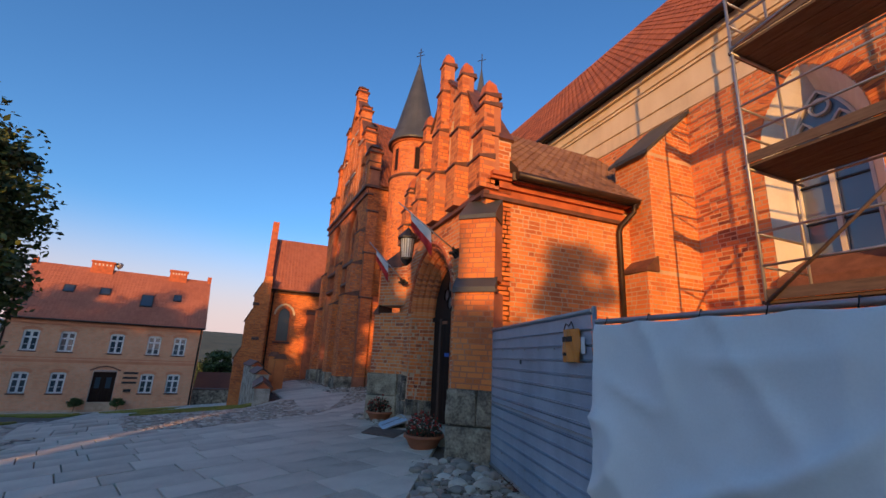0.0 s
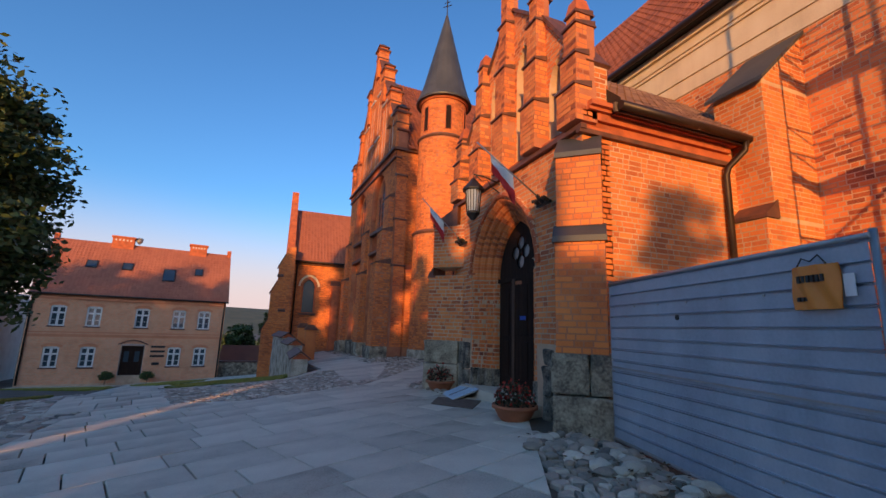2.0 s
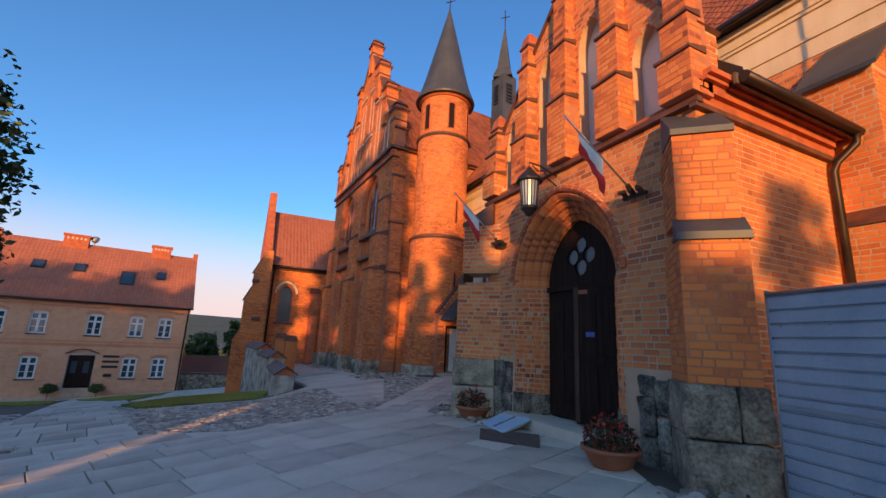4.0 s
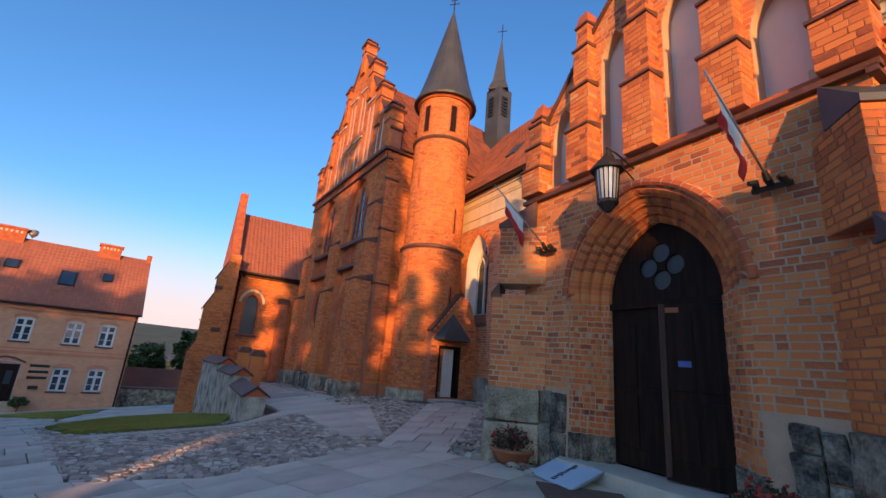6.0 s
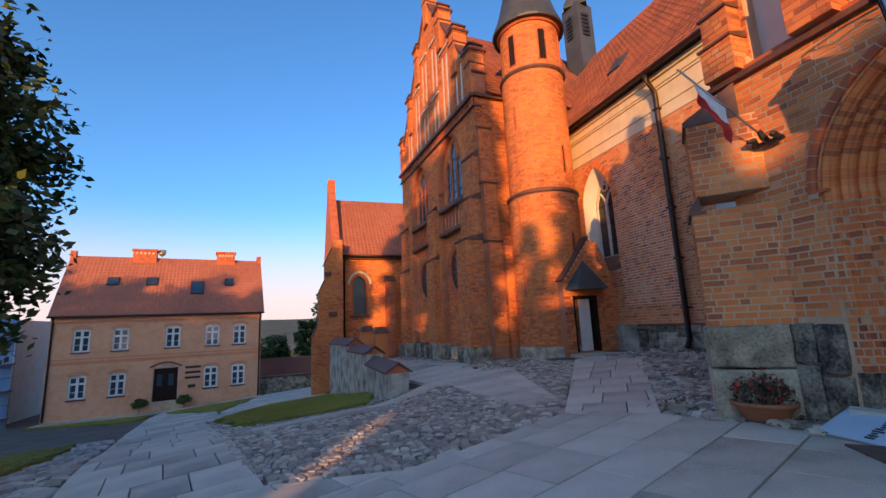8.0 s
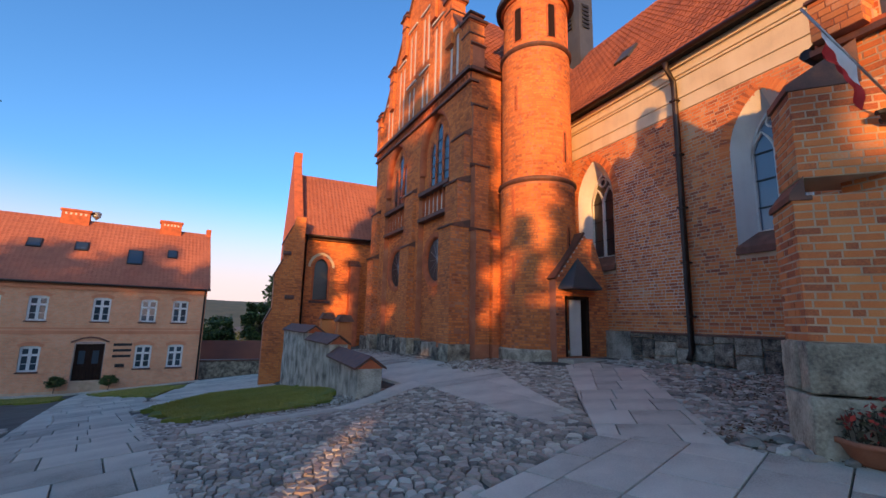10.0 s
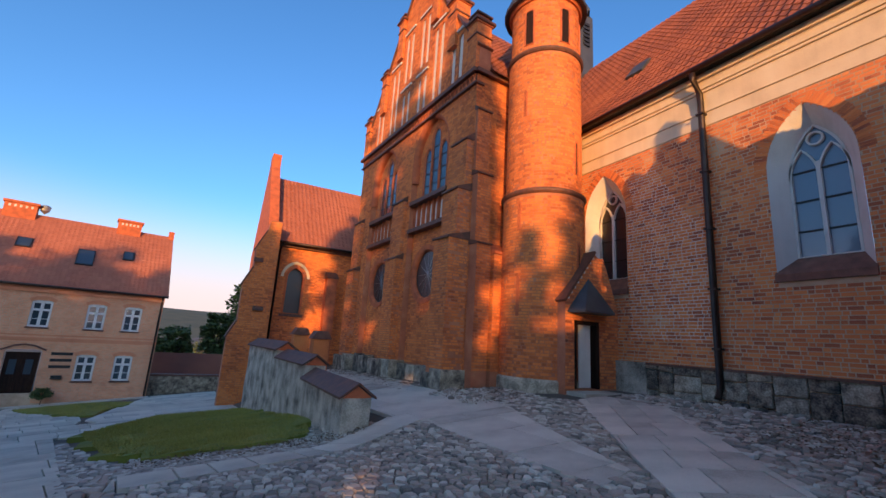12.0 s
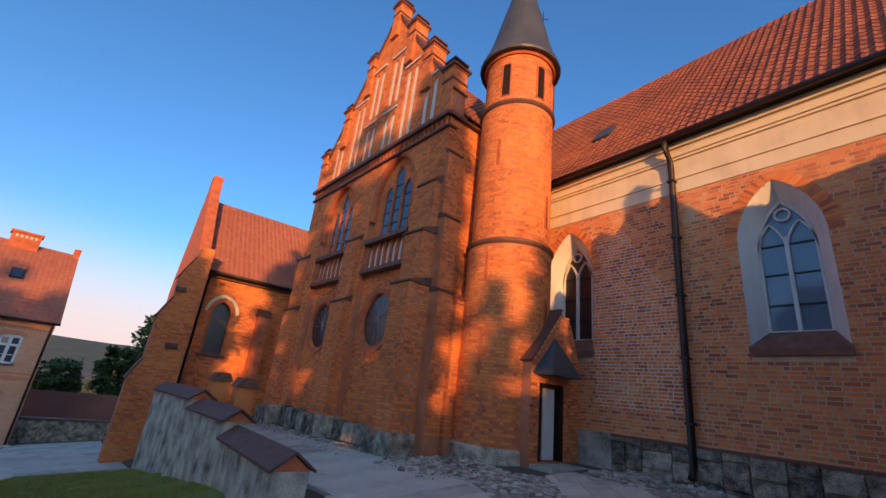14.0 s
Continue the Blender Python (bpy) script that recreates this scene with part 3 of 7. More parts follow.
# rain pipe on the wall
tube("rain_pipe", [(8.12, 17.55, 9.1), (8.2, 17.55, 8.9), (8.45, 17.55, 8.55), (8.47, 17.55, 8.3), (8.45, 17.55, 0.6), (8.3, 17.55, 0.35)], 0.085, PIPE, nave, "dark brown rain pipe")
for v in (7.9, 6.2, 4.6, 3.0, 1.5):
    on_face("pipe_bracket", NF, 17.45, 17.65, v, v + 0.05, -0.01, 0.24, PIPE, nave)

# stepped wall buttress beside the porch
for x0, z0, z1 in ((7.0, -1.0, 3.55), (7.25, 3.55, 6.2)):
    b = box("buttress", (x0, 6.24, z0), (8.6, 7.18, z1), MORTAR, nave)
    bs_ = Face((0, 6.24, 0), (1, 0, 0), (0, -1, 0))
    bw = Face((x0, 0, 0), (0, 1, 0), (-1, 0, 0))
    brickwork("bricks", b, lambda u, v, d: bs_.at(u, v, d), lambda v: [(x0, 8.6)], max(z0, 1.0), z1, BRICK_NEW, rng_seed=int(z1 * 7))
    brickwork("bricks", b, lambda u, v, d, bw=bw: bw.at(u, v, d), lambda v: [(6.24, 7.18)], max(z0, 1.0), z1, BRICK_NEW, rng_seed=int(z1 * 7) + 1)
    if z0 < 0:
        on_face("weathering", bw, 6.2, 7.22, z1 - 0.05, z1 + 0.3, -0.3, 0.04, BRICK_DARK, b, v1b=z1 + 0.02)
w = raw("buttress_head", [(7.25, 6.24, 6.2), (7.25, 7.18, 6.2), (8.6, 6.24, 6.2), (8.6, 7.18, 6.2), (8.6, 6.24, 7.45), (8.6, 7.18, 7.45)], [(0, 2, 4), (1, 5, 3), (0, 4, 5, 1)], MORTAR, nave)
bh = Face((0, 6.24, 0), (1, 0, 0), (0, -1, 0))
brickwork("bricks", w, lambda u, v, d: bh.at(u, v, d), lambda v: [(7.25 + (v - 6.2) * 1.08 + 0.05, 8.6)], 6.2, 7.4, BRICK_NEW, rng_seed=98)
raw("sloping_cap", [(7.12, 6.14, 6.12), (7.12, 7.28, 6.12), (8.6, 6.14, 7.50), (8.6, 7.28, 7.50), (7.12, 6.14, 6.20), (7.12, 7.28, 6.20), (8.6, 6.14, 7.58), (8.6, 7.28, 7.58)],
    [(0, 1, 3, 2), (4, 6, 7, 5), (0, 2, 6, 4), (1, 5, 7, 3), (0, 4, 5, 1)], LEAD, w, "grey sheet metal cap")
# rough stone plinth of the nave
rng = random.Random(14)
y = 12.6
while y < 20.9:
    wd = rng.uniform(0.35, 0.75)
    z = -0.7
    while z < 0.9:
        h = rng.uniform(0.35, 0.6)
        top = min(z + h, 1.02)
        rubble(on_face("stone", NF, y + 0.01, y + wd - 0.01, z + 0.008, top - 0.008, -0.1, 0.08 + rng.uniform(0, 0.05), STONE, nave, bevel=0.03), y + z)
        z += h
    y += wd
on_face("plinth_render", NF, 19.6, 20.95, -0.6, 1.06, -0.1, 0.15, CONCRETE, nave, "grey cement render on the plinth")
on_face("plinth_course", NF, 12.4, 19.6, 1.0, 1.06, -0.05, 0.13, BRICK_DARK, nave)

# ---- small side door between tower and nave ----
side_door = thing("side_door", (7.3, 20.62, 0.2), "pale side door under a dark metal canopy", "door")
SD = Face((0, 20.62, 0), (1, 0, 0), (0, -1, 0))
slab("wall", SD, [(6.36, -0.6), (8.6, -0.6), (8.6, 2.6), (8.1, 3.9), (7.6, 4.25), (6.36, 2.65)], [[(6.72, 0.2), (7.72, 0.2), (7.72, 2.15), (6.72, 2.15)]], -0.4, 0.0, MORTAR_RED, side_door)
brickwork("bricks", side_door, lambda u, v, d: SD.at(u, v, d), lambda v: ([(6.36, 6.72), (7.72, 8.58)] if 0.2 < v < 2.15 else [(6.36 + max(0, v - 2.65) * 0.78, 8.58 - max(0, v - 2.6) * 0.38)]), 0.2, 4.2, BRICK, rng_seed=81)
on_face("lining", SD, 6.72, 6.80, 0.2, 2.15, -0.4, 0.01, OAK, side_door)
on_face("lining", SD, 7.60, 7.72, 0.2, 2.15, -0.4, 0.03, OAK, side_door)
on_face("lining", SD, 6.72, 7.72, 2.03, 2.15, -0.4, 0.01, OAK, side_door)
on_face("door_leaf", SD, 6.98, 7.45, 0.22, 2.03, -0.12, -0.07, PLASTER, side_door, "pale grey door leaf", bevel=0.01)
# added dark sheet in place of the shade inside the opening
on_face("inner_dark", SD, 6.7, 7.74, 0.1, 2.2, -0.42, -0.41, OAK, side_door)
cp = [(6.62, 20.1, 2.42), (7.85, 20.1, 2.42), (8.0, 20.62, 2.42), (6.45, 20.62, 2.42), (7.2, 20.5, 3.42), (7.3, 20.62, 3.42)]
raw("canopy", cp + [(x, y, z - 0.06) for x, y, z in cp[:4]], [(0, 1, 4), (1, 2, 5, 4), (3, 0, 4), (3, 4, 5, 2), (6, 7, 1, 0), (7, 8, 2, 1), (9, 6, 0, 3), (6, 9, 8, 7)], LEAD, side_door, "dark folded metal canopy")
for k in range(9):
    u, v = 6.42 + k * 0.13, 2.76 + k * 0.165
    on_face("dentil", SD, u, u + 0.09, v, v + 0.06, -0.3, 0.03, PLASTER, side_door, "pale mortar dentil")
moulding("raked_coping", SD, [(7.62, 4.3), (6.33, 2.66)], [(0, -0.42), (0, 0.06), (0.08, 0.06), (0.08, -0.42)], BRICK_DARK, side_door)
sstep = thing("side_door_step", (7.4, 20.0, 0), "dark stone step before the side door", "step", kind="structure")
box("tread", (6.4, 19.9, -0.4), (8.4, 20.62, 0.16), SLAB, sstep, bevel=0.02)
box("tread", (5.9, 19.2, -0.4), (8.4, 19.9, 0.02), WOOD, sstep, bevel=0.02)
# repointed stretch of wall with paler joints
slab("repointing", NF, [(17.75, 1.7), (20.15, 1.7), (20.15, 6.6), (19.2, 7.0), (18.2, 5.2), (17.75, 5.0)], [], -0.01, 0.002, MORTAR_PALE, nave, "pale repointed joints")
# ---- porch ----
porch = thing("church_porch", (5.5, 9.45, 0), "gothic red brick church porch with stepped pier gable", "church porch")
PX, PY0, PY1, PC = 3.63, 6.87, 12.05, 9.45
PF = Face((PX, 0, 0), (0, 1, 0), (-1, 0, 0))
PS = Face((0, PY0, 0), (1, 0, 0), (0, -1, 0))
PN = Face((0, PY1, 0), (1, 0, 0), (0, 1, 0))
A_HALF, A_SPRING, A_TOP = 1.38, 2.65, 4.28
I_HALF, I_SPRING, I_TOP = 0.90, 2.62, 3.85
DC = PC + 0.15
slab("front_wall", PF, [(PY0, -0.8), (PY1, -0.8), (PY1, 4.75), (PY0, 4.75)], [pointed(DC, A_HALF, -0.5, A_SPRING, A_TOP, 12)], -0.55, 0.0, MORTAR, porch, "old red brick porch front")


def porch_front_rows(v):
    h = half_at(v, A_HALF, A_SPRING, A_TOP)
    return less([(PY0, PY1)], DC - h, DC + h) if h > 0 else [(PY0, PY1)]


slab("side_wall", PS, [(PX + 0.01, -0.8), (8.6, -0.8), (8.6, 5.0), (PX + 0.01, 5.0)], [], -0.5, 0.0, MORTAR, porch, "sunlit red brick side wall")
brickwork("bricks", porch, lambda u, v, d: PS.at(u, v, d), lambda v: [(PX, 7.6)], 0.2, 4.72, BRICK_NEW, rng_seed=3)
slab("side_wall", PN, [(PX + 0.01, -0.8), (8.6, -0.8), (8.6, 5.0), (PX + 0.01, 5.0)], [], -0.5, 0.0, MORTAR, porch)
brickwork("bricks", porch, lambda u, v, d: PN.at(u, v, d), lambda v: [(PX, 8.58)], 1.1, 4.9, BRICK, rng_seed=4)

# stepped portal: brick jambs below, nested pointed rings above, each deeper
steps = 4
for i in range(steps):
    f0, f1 = i / steps, (i + 1) / steps
    h0, h1 = A_HALF + (I_HALF - A_HALF) * f0, A_HALF + (I_HALF - A_HALF) * f1
    t0, t1 = A_TOP + (I_TOP - A_TOP) * f0, A_TOP + (I_TOP - A_TOP) * f1
    s0, s1 = A_SPRING + (I_SPRING - A_SPRING) * f0, A_SPRING + (I_SPRING - A_SPRING) * f1
    d0 = -0.12 * i - 0.01
    w = h0 - h1
    path = [(DC + h0, s0 - 0.05)] + pointed(DC, h0, 0.25, s0, t0, 14)[2:] + [(DC - h0, s0 - 0.05)]
    prof = [(0.0, d0 - 0.14), (0.0, d0), (-w * 0.35, d0 + 0.025), (-w * 0.7, d0 - 0.01), (-w * 0.8, d0 - 0.04), (-w, d0 - 0.05), (-w, d0 - 0.2)]
    ring = moulding("archivolt", PF, path, [(o * 0.96 - 0.003, d - 0.008) for o, d in prof], MORTAR, porch, "moulded brick ring of the portal arch")
    voussoirs("voussoir_bricks", PF, path, prof, BRICK, ring, 0.082, 0.13, 70 + i)
    for s in (-1, 1):
        ua, ub = sorted((DC + s * h0, DC + s * h1))
        j = on_face("jamb", PF, ua, ub, 0.0, s0 - 0.05, d0 - 0.6, d0 - 0.012, MORTAR, porch)
        brickwork("bricks", j, lambda u, v, e, d0=d0: PF.at(u, v, d0 - 0.012 + e), lambda v: [(ua, ub)], 0.55, s0 - 0.05, BRICK, rng_seed=90 + i, short=0.12, long=0.12)
        sf = Face(PF.at(DC + s * h1, 0, d0), (1, 0, 0), (0, -s, 0))
        brickwork("bricks", j, lambda u, v, e, sf=sf: sf.at(u, v, e - 0.004), lambda v: [(0.0, 0.13)], 0.55, s0 - 0.05, BRICK, rng_seed=95 + i)
        on_face("jamb_base", PF, ua - 0.01, ub + 0.01, -0.2, 0.55, d0 - 0.6, d0 + 0.015, STONE, j, "rendered jamb base")
lab = [(DC + A_HALF + 0.02, 2.75)] + pointed(DC, A_HALF + 0.02, 0.25, A_SPRING, A_TOP + 0.02, 12)[2:] + [(DC - A_HALF - 0.02, 2.75)]
hood = [(0, -0.02), (0, 0.05), (0.04, 0.07), (0.10, 0.05), (0.12, -0.02)]
hm = moulding("hood_mould", PF, lab, [(o, d - 0.006) for o, d in hood], MORTAR, porch, "dark brick hood mould over the portal")
voussoirs("voussoir_bricks", PF, lab, hood, BRICK_TRIM, hm, 0.16, 0.06, 79)
brickwork("bricks", porch, lambda u, v, d: PF.at(u, v, d), porch_front_rows, 1.2, 4.7, BRICK, rng_seed=2, solo=[PF, lambda u, v: v < 2.9, 295])

# cornice round porch
on_face("cornice", PF, PY0 - 0.1, PY1 + 0.1, 4.68, 4.76, -0.02, 0.10, BRICK_DARK, porch, "dark moulded brick string course")
on_face("cornice", PF, PY0 - 0.06, PY1 + 0.06, 4.76, 4.84, -0.02, 0.05, BRICK_TRIM, porch)
on_face("cornice", PS, PX - 0.1, 7.0, 4.62, 4.70, -0.02, 0.08, BRICK_DARK, porch)
on_face("cornice", PS, PX - 0.06, 7.0, 4.86, 5.0, -0.02, 0.12, BRICK_TRIM, porch)

# gable wall with blind niches
GF = Face((PX + 0.12, 0, 0), (0, 1, 0), (-1, 0, 0))
PIERS = ((7.0, 7.35), (8.2, 8.62), (9.42, 9.75), (10.62, 8.5), (11.82, 7.0))
gable = [(PY0 - 0.05, 4.76), (PY1 + 0.05, 4.76), (PY1 + 0.05, 5.9), (10.7, 7.6), (9.6, 8.75), (9.25, 8.75), (8.1, 7.7), (PY0 - 0.05, 5.9)]
niches = [pointed(7.62, 0.30, 4.86, 5.95, 6.55, 6), pointed(8.82, 0.30, 4.86, 6.95, 7.6, 6), pointed(10.02, 0.30, 4.86, 6.95, 7.6, 6), pointed(11.22, 0.30, 4.86, 5.95, 6.55, 6)]
slab("gable_wall", GF, gable, niches, -0.4, 0.0, MORTAR, porch, "brick gable with blind pointed niches")


def gable_rows(v):
    e = 0.0 if v < 5.9 else (v - 5.9) * 0.68 if v < 7.65 else 1.2 + (v - 7.65) * 1.05
    spans = [(PY0 - 0.05 + e, PY1 + 0.05 - e)] if PY1 - PY0 > 2 * e + 0.3 else []
    for c, zs, za in ((7.62, 5.95, 6.55), (8.82, 6.95, 7.6), (10.02, 6.95, 7.6), (11.22, 5.95, 6.55)):
        h = half_at(v, 0.31, zs, za)
        if h > 0:
            spans = less(spans, c - h, c + h)
    return spans


brickwork("bricks", porch, lambda u, v, d: GF.at(u, v, d), gable_rows, 4.86, 8.7, BRICK, rng_seed=8)
for c, za in ((7.62, 6.6), (8.82, 7.65), (10.02, 7.65), (11.22, 6.6)):
    on_face("niche_back", GF, c - 0.32, c + 0.32, 4.84, za, -0.30, -0.22, PLASTER, porch, "whitewashed niche back")
moulding("coping", GF, [(PY1 + 0.05, 5.9), (10.7, 7.6), (9.6, 8.75), (9.25, 8.75), (8.1, 7.7), (PY0 - 0.05, 5.9)], [(0.0, -0.45), (0.0, 0.06), (0.07, 0.06), (0.07, -0.45)], BRICK_DARK, porch)


def gable_pier(c, top):
    """A tapering pier in stages, with weathered offsets and a gabled head."""
    lo = 4.8
    stages = [lo, lo + (top - lo) * 0.26, lo + (top - lo) * 0.50, lo + (top - lo) * 0.74, top - 0.42]
    wid, dep = (0.50, 0.43, 0.35, 0.27), (0.34, 0.28, 0.23, 0.19)
    body = None
    for i in range(4):
        a, b = stages[i], stages[i + 1]
        w, d = wid[i] / 2, dep[i]
        o = on_face("pier", GF, c - w, c + w, a, b, (-0.1, -0.1, -0.16, -0.12)[i], d - 0.012, MORTAR_RED, porch)
        body = o
        put = lambda u, v, e, d=d: GF.at(u, v, d + e - 0.012)
        brickwork("bricks", o, put, lambda v: [(c - w, c + w)], a, b, BRICK, rng_seed=int(c * 10) + i, joint=0.010)
        for s in (-1, 1):
            sf = Face(GF.at(c + s * w, 0, 0), (-1, 0, 0), (0, s, 0))
            brickwork("bricks", o, lambda u, v, e, sf=sf: sf.at(u, v, e - 0.004), lambda v: [(0.0, d - 0.012)], a, b, BRICK, rng_seed=int(c * 10) + i + 7)
        bm = bmesh.new()
        face_box(bm, GF, c - w - 0.022, c + w + 0.022, b - 0.05, b - 0.02, -0.2 if i > 1 else 0.0, d + 0.03)
        face_box(bm, GF, c - w - 0.02, c + w + 0.02, b - 0.02, b + 0.07, -0.18 if i > 1 else 0.0, d + 0.03, v1b=b - 0.01)
        part("offset", bm, BRICK_DARK, o, "dark weathered brick offset")
    w, d, t3 = 0.145, 0.19, top - 0.40
    p = [GF.at(c - w, t3, d), GF.at(c + w, t3, d), GF.at(c + w, t3, -0.13), GF.at(c - w, t3, -0.13),
         GF.at(c - w * 0.72, top - 0.16, d * 0.75), GF.at(c + w * 0.72, top - 0.16, d * 0.75), GF.at(c + w * 0.72, top - 0.16, -0.08), GF.at(c - w * 0.72, top - 0.16, -0.08), GF.at(c, top, 0.03)]
    raw("pier_head", p, [(0, 1, 5, 4), (1, 2, 6, 5), (2, 3, 7, 6), (3, 0, 4, 7), (4, 5, 8), (5, 6, 8), (6, 7, 8), (7, 4, 8), (3, 2, 1, 0)], BRICK_TRIM, porch)


for c, top in PIERS:
    gable_pier(c, top)
GE = Face((0, PY0 - 0.05, 0), (1, 0, 0), (0, -1, 0))
brickwork("bricks", porch, lambda u, v, d: GE.at(u, v, d), lambda v: [(PX + 0.12, PX + 0.52)], 4.86, 5.92, BRICK_NEW, rng_seed=9)
for z0, z1, out in ((4.70, 4.86, 0.05), (5.0, 5.06, 0.18), (5.06, 5.14, 0.24)):
    on_face("eaves_corbel", PS, PX + 0.02, 7.1, z0, z1, -0.02, out, BRICK_TRIM, porch, "corbelled brick eaves course")

# porch roof
R_Z, EAVE = 7.75, 5.12
for s, y_e in ((-1, 6.55), (1, 12.37)):
    dn = Vector((0, y_e - PC, EAVE - R_Z))
    raw("roof_deck", [(4.2, PC, R_Z - 0.03), (9.5, PC, R_Z - 0.03), (9.5, y_e, EAVE - 0.03), (4.2, y_e, EAVE - 0.03), (4.2, PC, R_Z - 0.15), (9.5, PC, R_Z - 0.15), (9.5, y_e, EAVE - 0.15), (4.2, y_e, EAVE - 0.15)],
        [(0, 1, 2, 3), (4, 7, 6, 5), (0, 3, 7, 4), (3, 2, 6, 7)], WOOD, porch)
    tiles("roof_tiles", porch, (4.15, PC, R_Z), (1, 0, 0), dn, 5.0, dn.length, TILE_OLD, tile_w=0.19, row=0.26, rng_seed=11)
    tube("gutter", [(4.1, y_e + s * 0.06, EAVE - 0.06), (7.15, y_e + s * 0.06, EAVE - 0.06)], 0.08, PIPE, porch, "brown eaves gutter")
box("eaves_board", (4.05, 6.56, 4.98), (7.4, 6.60, 5.14), WOOD, porch, "dark eaves board")
raw("roof_end", [(4.12, 6.5, 4.98), (4.12, 6.5, 5.2), (4.12, 7.3, 6.0), (4.12, 7.3, 5.0)], [(0, 1, 2, 3)], DARK_METAL, porch)
tube("rain_pipe", [(7.05, 6.48, 5.02), (7.05, 6.52, 4.85), (6.85, 6.72, 4.55), (6.85, 6.77, 4.4), (6.85, 6.77, 0.15)], 0.06, PIPE, porch, "dark brown rain pipe")

# diagonal corner buttresses
def corner_buttress(corner, way, low, high, cap, thick, joints, laid):
    way = Vector(way).normalized()
    side = Vector((-way.y, way.x, 0))
    o = Vector(corner)
    bt = None
    for z0, z1, d, w in ((1.12, 2.78, low, 0.70), (3.0, 4.12, high, 0.66)):
        f = Face(o + way * d, side, way)
        bt = on_face("buttress", f, -w / 2, w / 2, z0, z1, -1.05, 0.0, joints, porch)
        brickwork("bricks", bt, lambda u, v, e, f=f: f.at(u, v, e), lambda v: [(-w / 2 - 0.005, w / 2 + 0.005)], z0, z1, laid, rng_seed=21)
        for s in (-1, 1):
            if (side * s).x > 0:
                continue
            fs = Face(o + way * d + side * (s * w / 2), -way, side * s)
            brickwork("bricks", bt, lambda u, v, e, fs=fs: fs.at(u, v, e), lambda v: [(0, 1.04)], z0, z1, laid, rng_seed=22)
    f = Face(o + way * (low + 0.02), side, way)
    on_face("drip_cap", f, -0.36 - thick, 0.36 + thick, 2.76, 3.02, high - low - 0.05, 0.01 + thick, cap, porch, "sloping weathering of the buttress", v1b=2.80 + thick)
    on_face("drip_lip", f, -0.37 - thick, 0.37 + thick, 2.73, 2.78, -0.2, 0.015 + thick, cap, porch)
    f = Face(o + way * (high + 0.02), side, way)
    on_face("drip_cap", f, -0.35, 0.35, 4.10, 4.64, -high - 0.13, 0.02, cap, porch, "grey sheet metal weathering", v1b=4.18)
    f = Face(o + way * (low + 0.06), side, way)
    rng = random.Random(9)
    for z0, z1, cut in ((-0.6, 0.55, (-0.42, 0.42)), (0.57, 1.12, (-0.42, 0.10, 0.42))):
        for a, b in zip(cut, cut[1:]):
            st = rubble(on_face("stone", f, a + 0.008, b - 0.008, z0, z1, -0.95, rng.uniform(-0.02, 0.02), STONE_PALE, porch, bevel=0.03), a + z0 + way.y)


corner_buttress((3.63, 6.95, 0), (-0.68, -0.73, 0), 0.50, 0.40, LEAD, 0.02, MORTAR_RED, BRICK_NEW)
corner_buttress((3.66, 12.0, 0), (-0.68, 0.73, 0), 0.66, 0.57, BRICK_DARK, 0.005, MORTAR, BRICK)
# stone plinth along the front
for y0, y1, cuts in ((11.02, 11.33, (-0.5, 0.5, 1.12)), (11.33, 11.62, (-0.5, 0.62, 1.14)), (11.62, 11.9, (-0.5, 0.55, 1.1)), (6.95, 7.22, (-0.5, 0.3, 0.72, 1.1)), (7.22, 7.5, (-0.5, 0.42, 1.12)), (7.5, 7.7, (-0.5, 0.2, 0.62, 1.08)), (7.7, 7.98, (-0.5, 0.36, 0.85, 1.13))):
    for z0, z1 in zip(cuts, cuts[1:]):
        rubble(on_face("stone", PF, y0 + 0.008, y1 - 0.008, z0 + 0.008, z1 - 0.008, -0.2, 0.05 + 0.03 * ((y0 * 7 + z0 * 3) % 1), STONE, porch, bevel=0.03), y0 + z0, 0.016)

# doors and tympanum inside the portal
DX = -0.50
DF = Face((PX, 0, 0), (0, 1, 0), (-1, 0, 0))
portal = thing("portal_door", (4.15, DC, 0.25), "dark oak double church door, one leaf ajar", "door")
tymp = pointed(DC, I_HALF + 0.05, 2.55, I_SPRING + 0.02, I_TOP + 0.05, 10)
holes = []
for k in range(4):
    a0 = math.pi / 4 + k * math.pi / 2
    cx, cz = DC + 0.215 * math.cos(a0 + math.pi / 4), 3.13 + 0.215 * math.sin(a0 + math.pi / 4)
    holes.append([(cx + 0.15 * math.cos(2 * math.pi * i / 14), cz + 0.15 * math.sin(2 * math.pi * i / 14)) for i in range(14)])
slab("tympanum", DF, tymp, holes, DX - 0.06, DX, OAK, portal, "dark carved tympanum with a four-lobed light")
bm = bmesh.new()
face_box(bm, DF, DC - 0.5, DC + 0.5, 2.7, 3.6, DX - 0.05, DX - 0.04)
part("pane", bm, GLASS_LEADED, portal, "dark leaded glass")
on_face("transom", DF, DC - I_HALF - 0.05, DC + I_HALF + 0.05, 2.50, 2.60, DX - 0.08, DX + 0.06, OAK, portal)


def leaf(fc, w, name="door_leaf"):
    lf = on_face(name, fc, 0, w, 0.2, 2.5, -0.06, 0.0, OAK, portal, "dark oak plank door leaf")
    for i in range(2):
        for z0, z1 in ((0.45, 1.2), (1.32, 2.38)):
            a = 0.07 + i * (w - 0.1) / 2
            on_face("panel", fc, a, a + (w - 0.2) / 2, z0, z1, -0.01, 0.014, OAK, lf, bevel=0.01)
    return lf


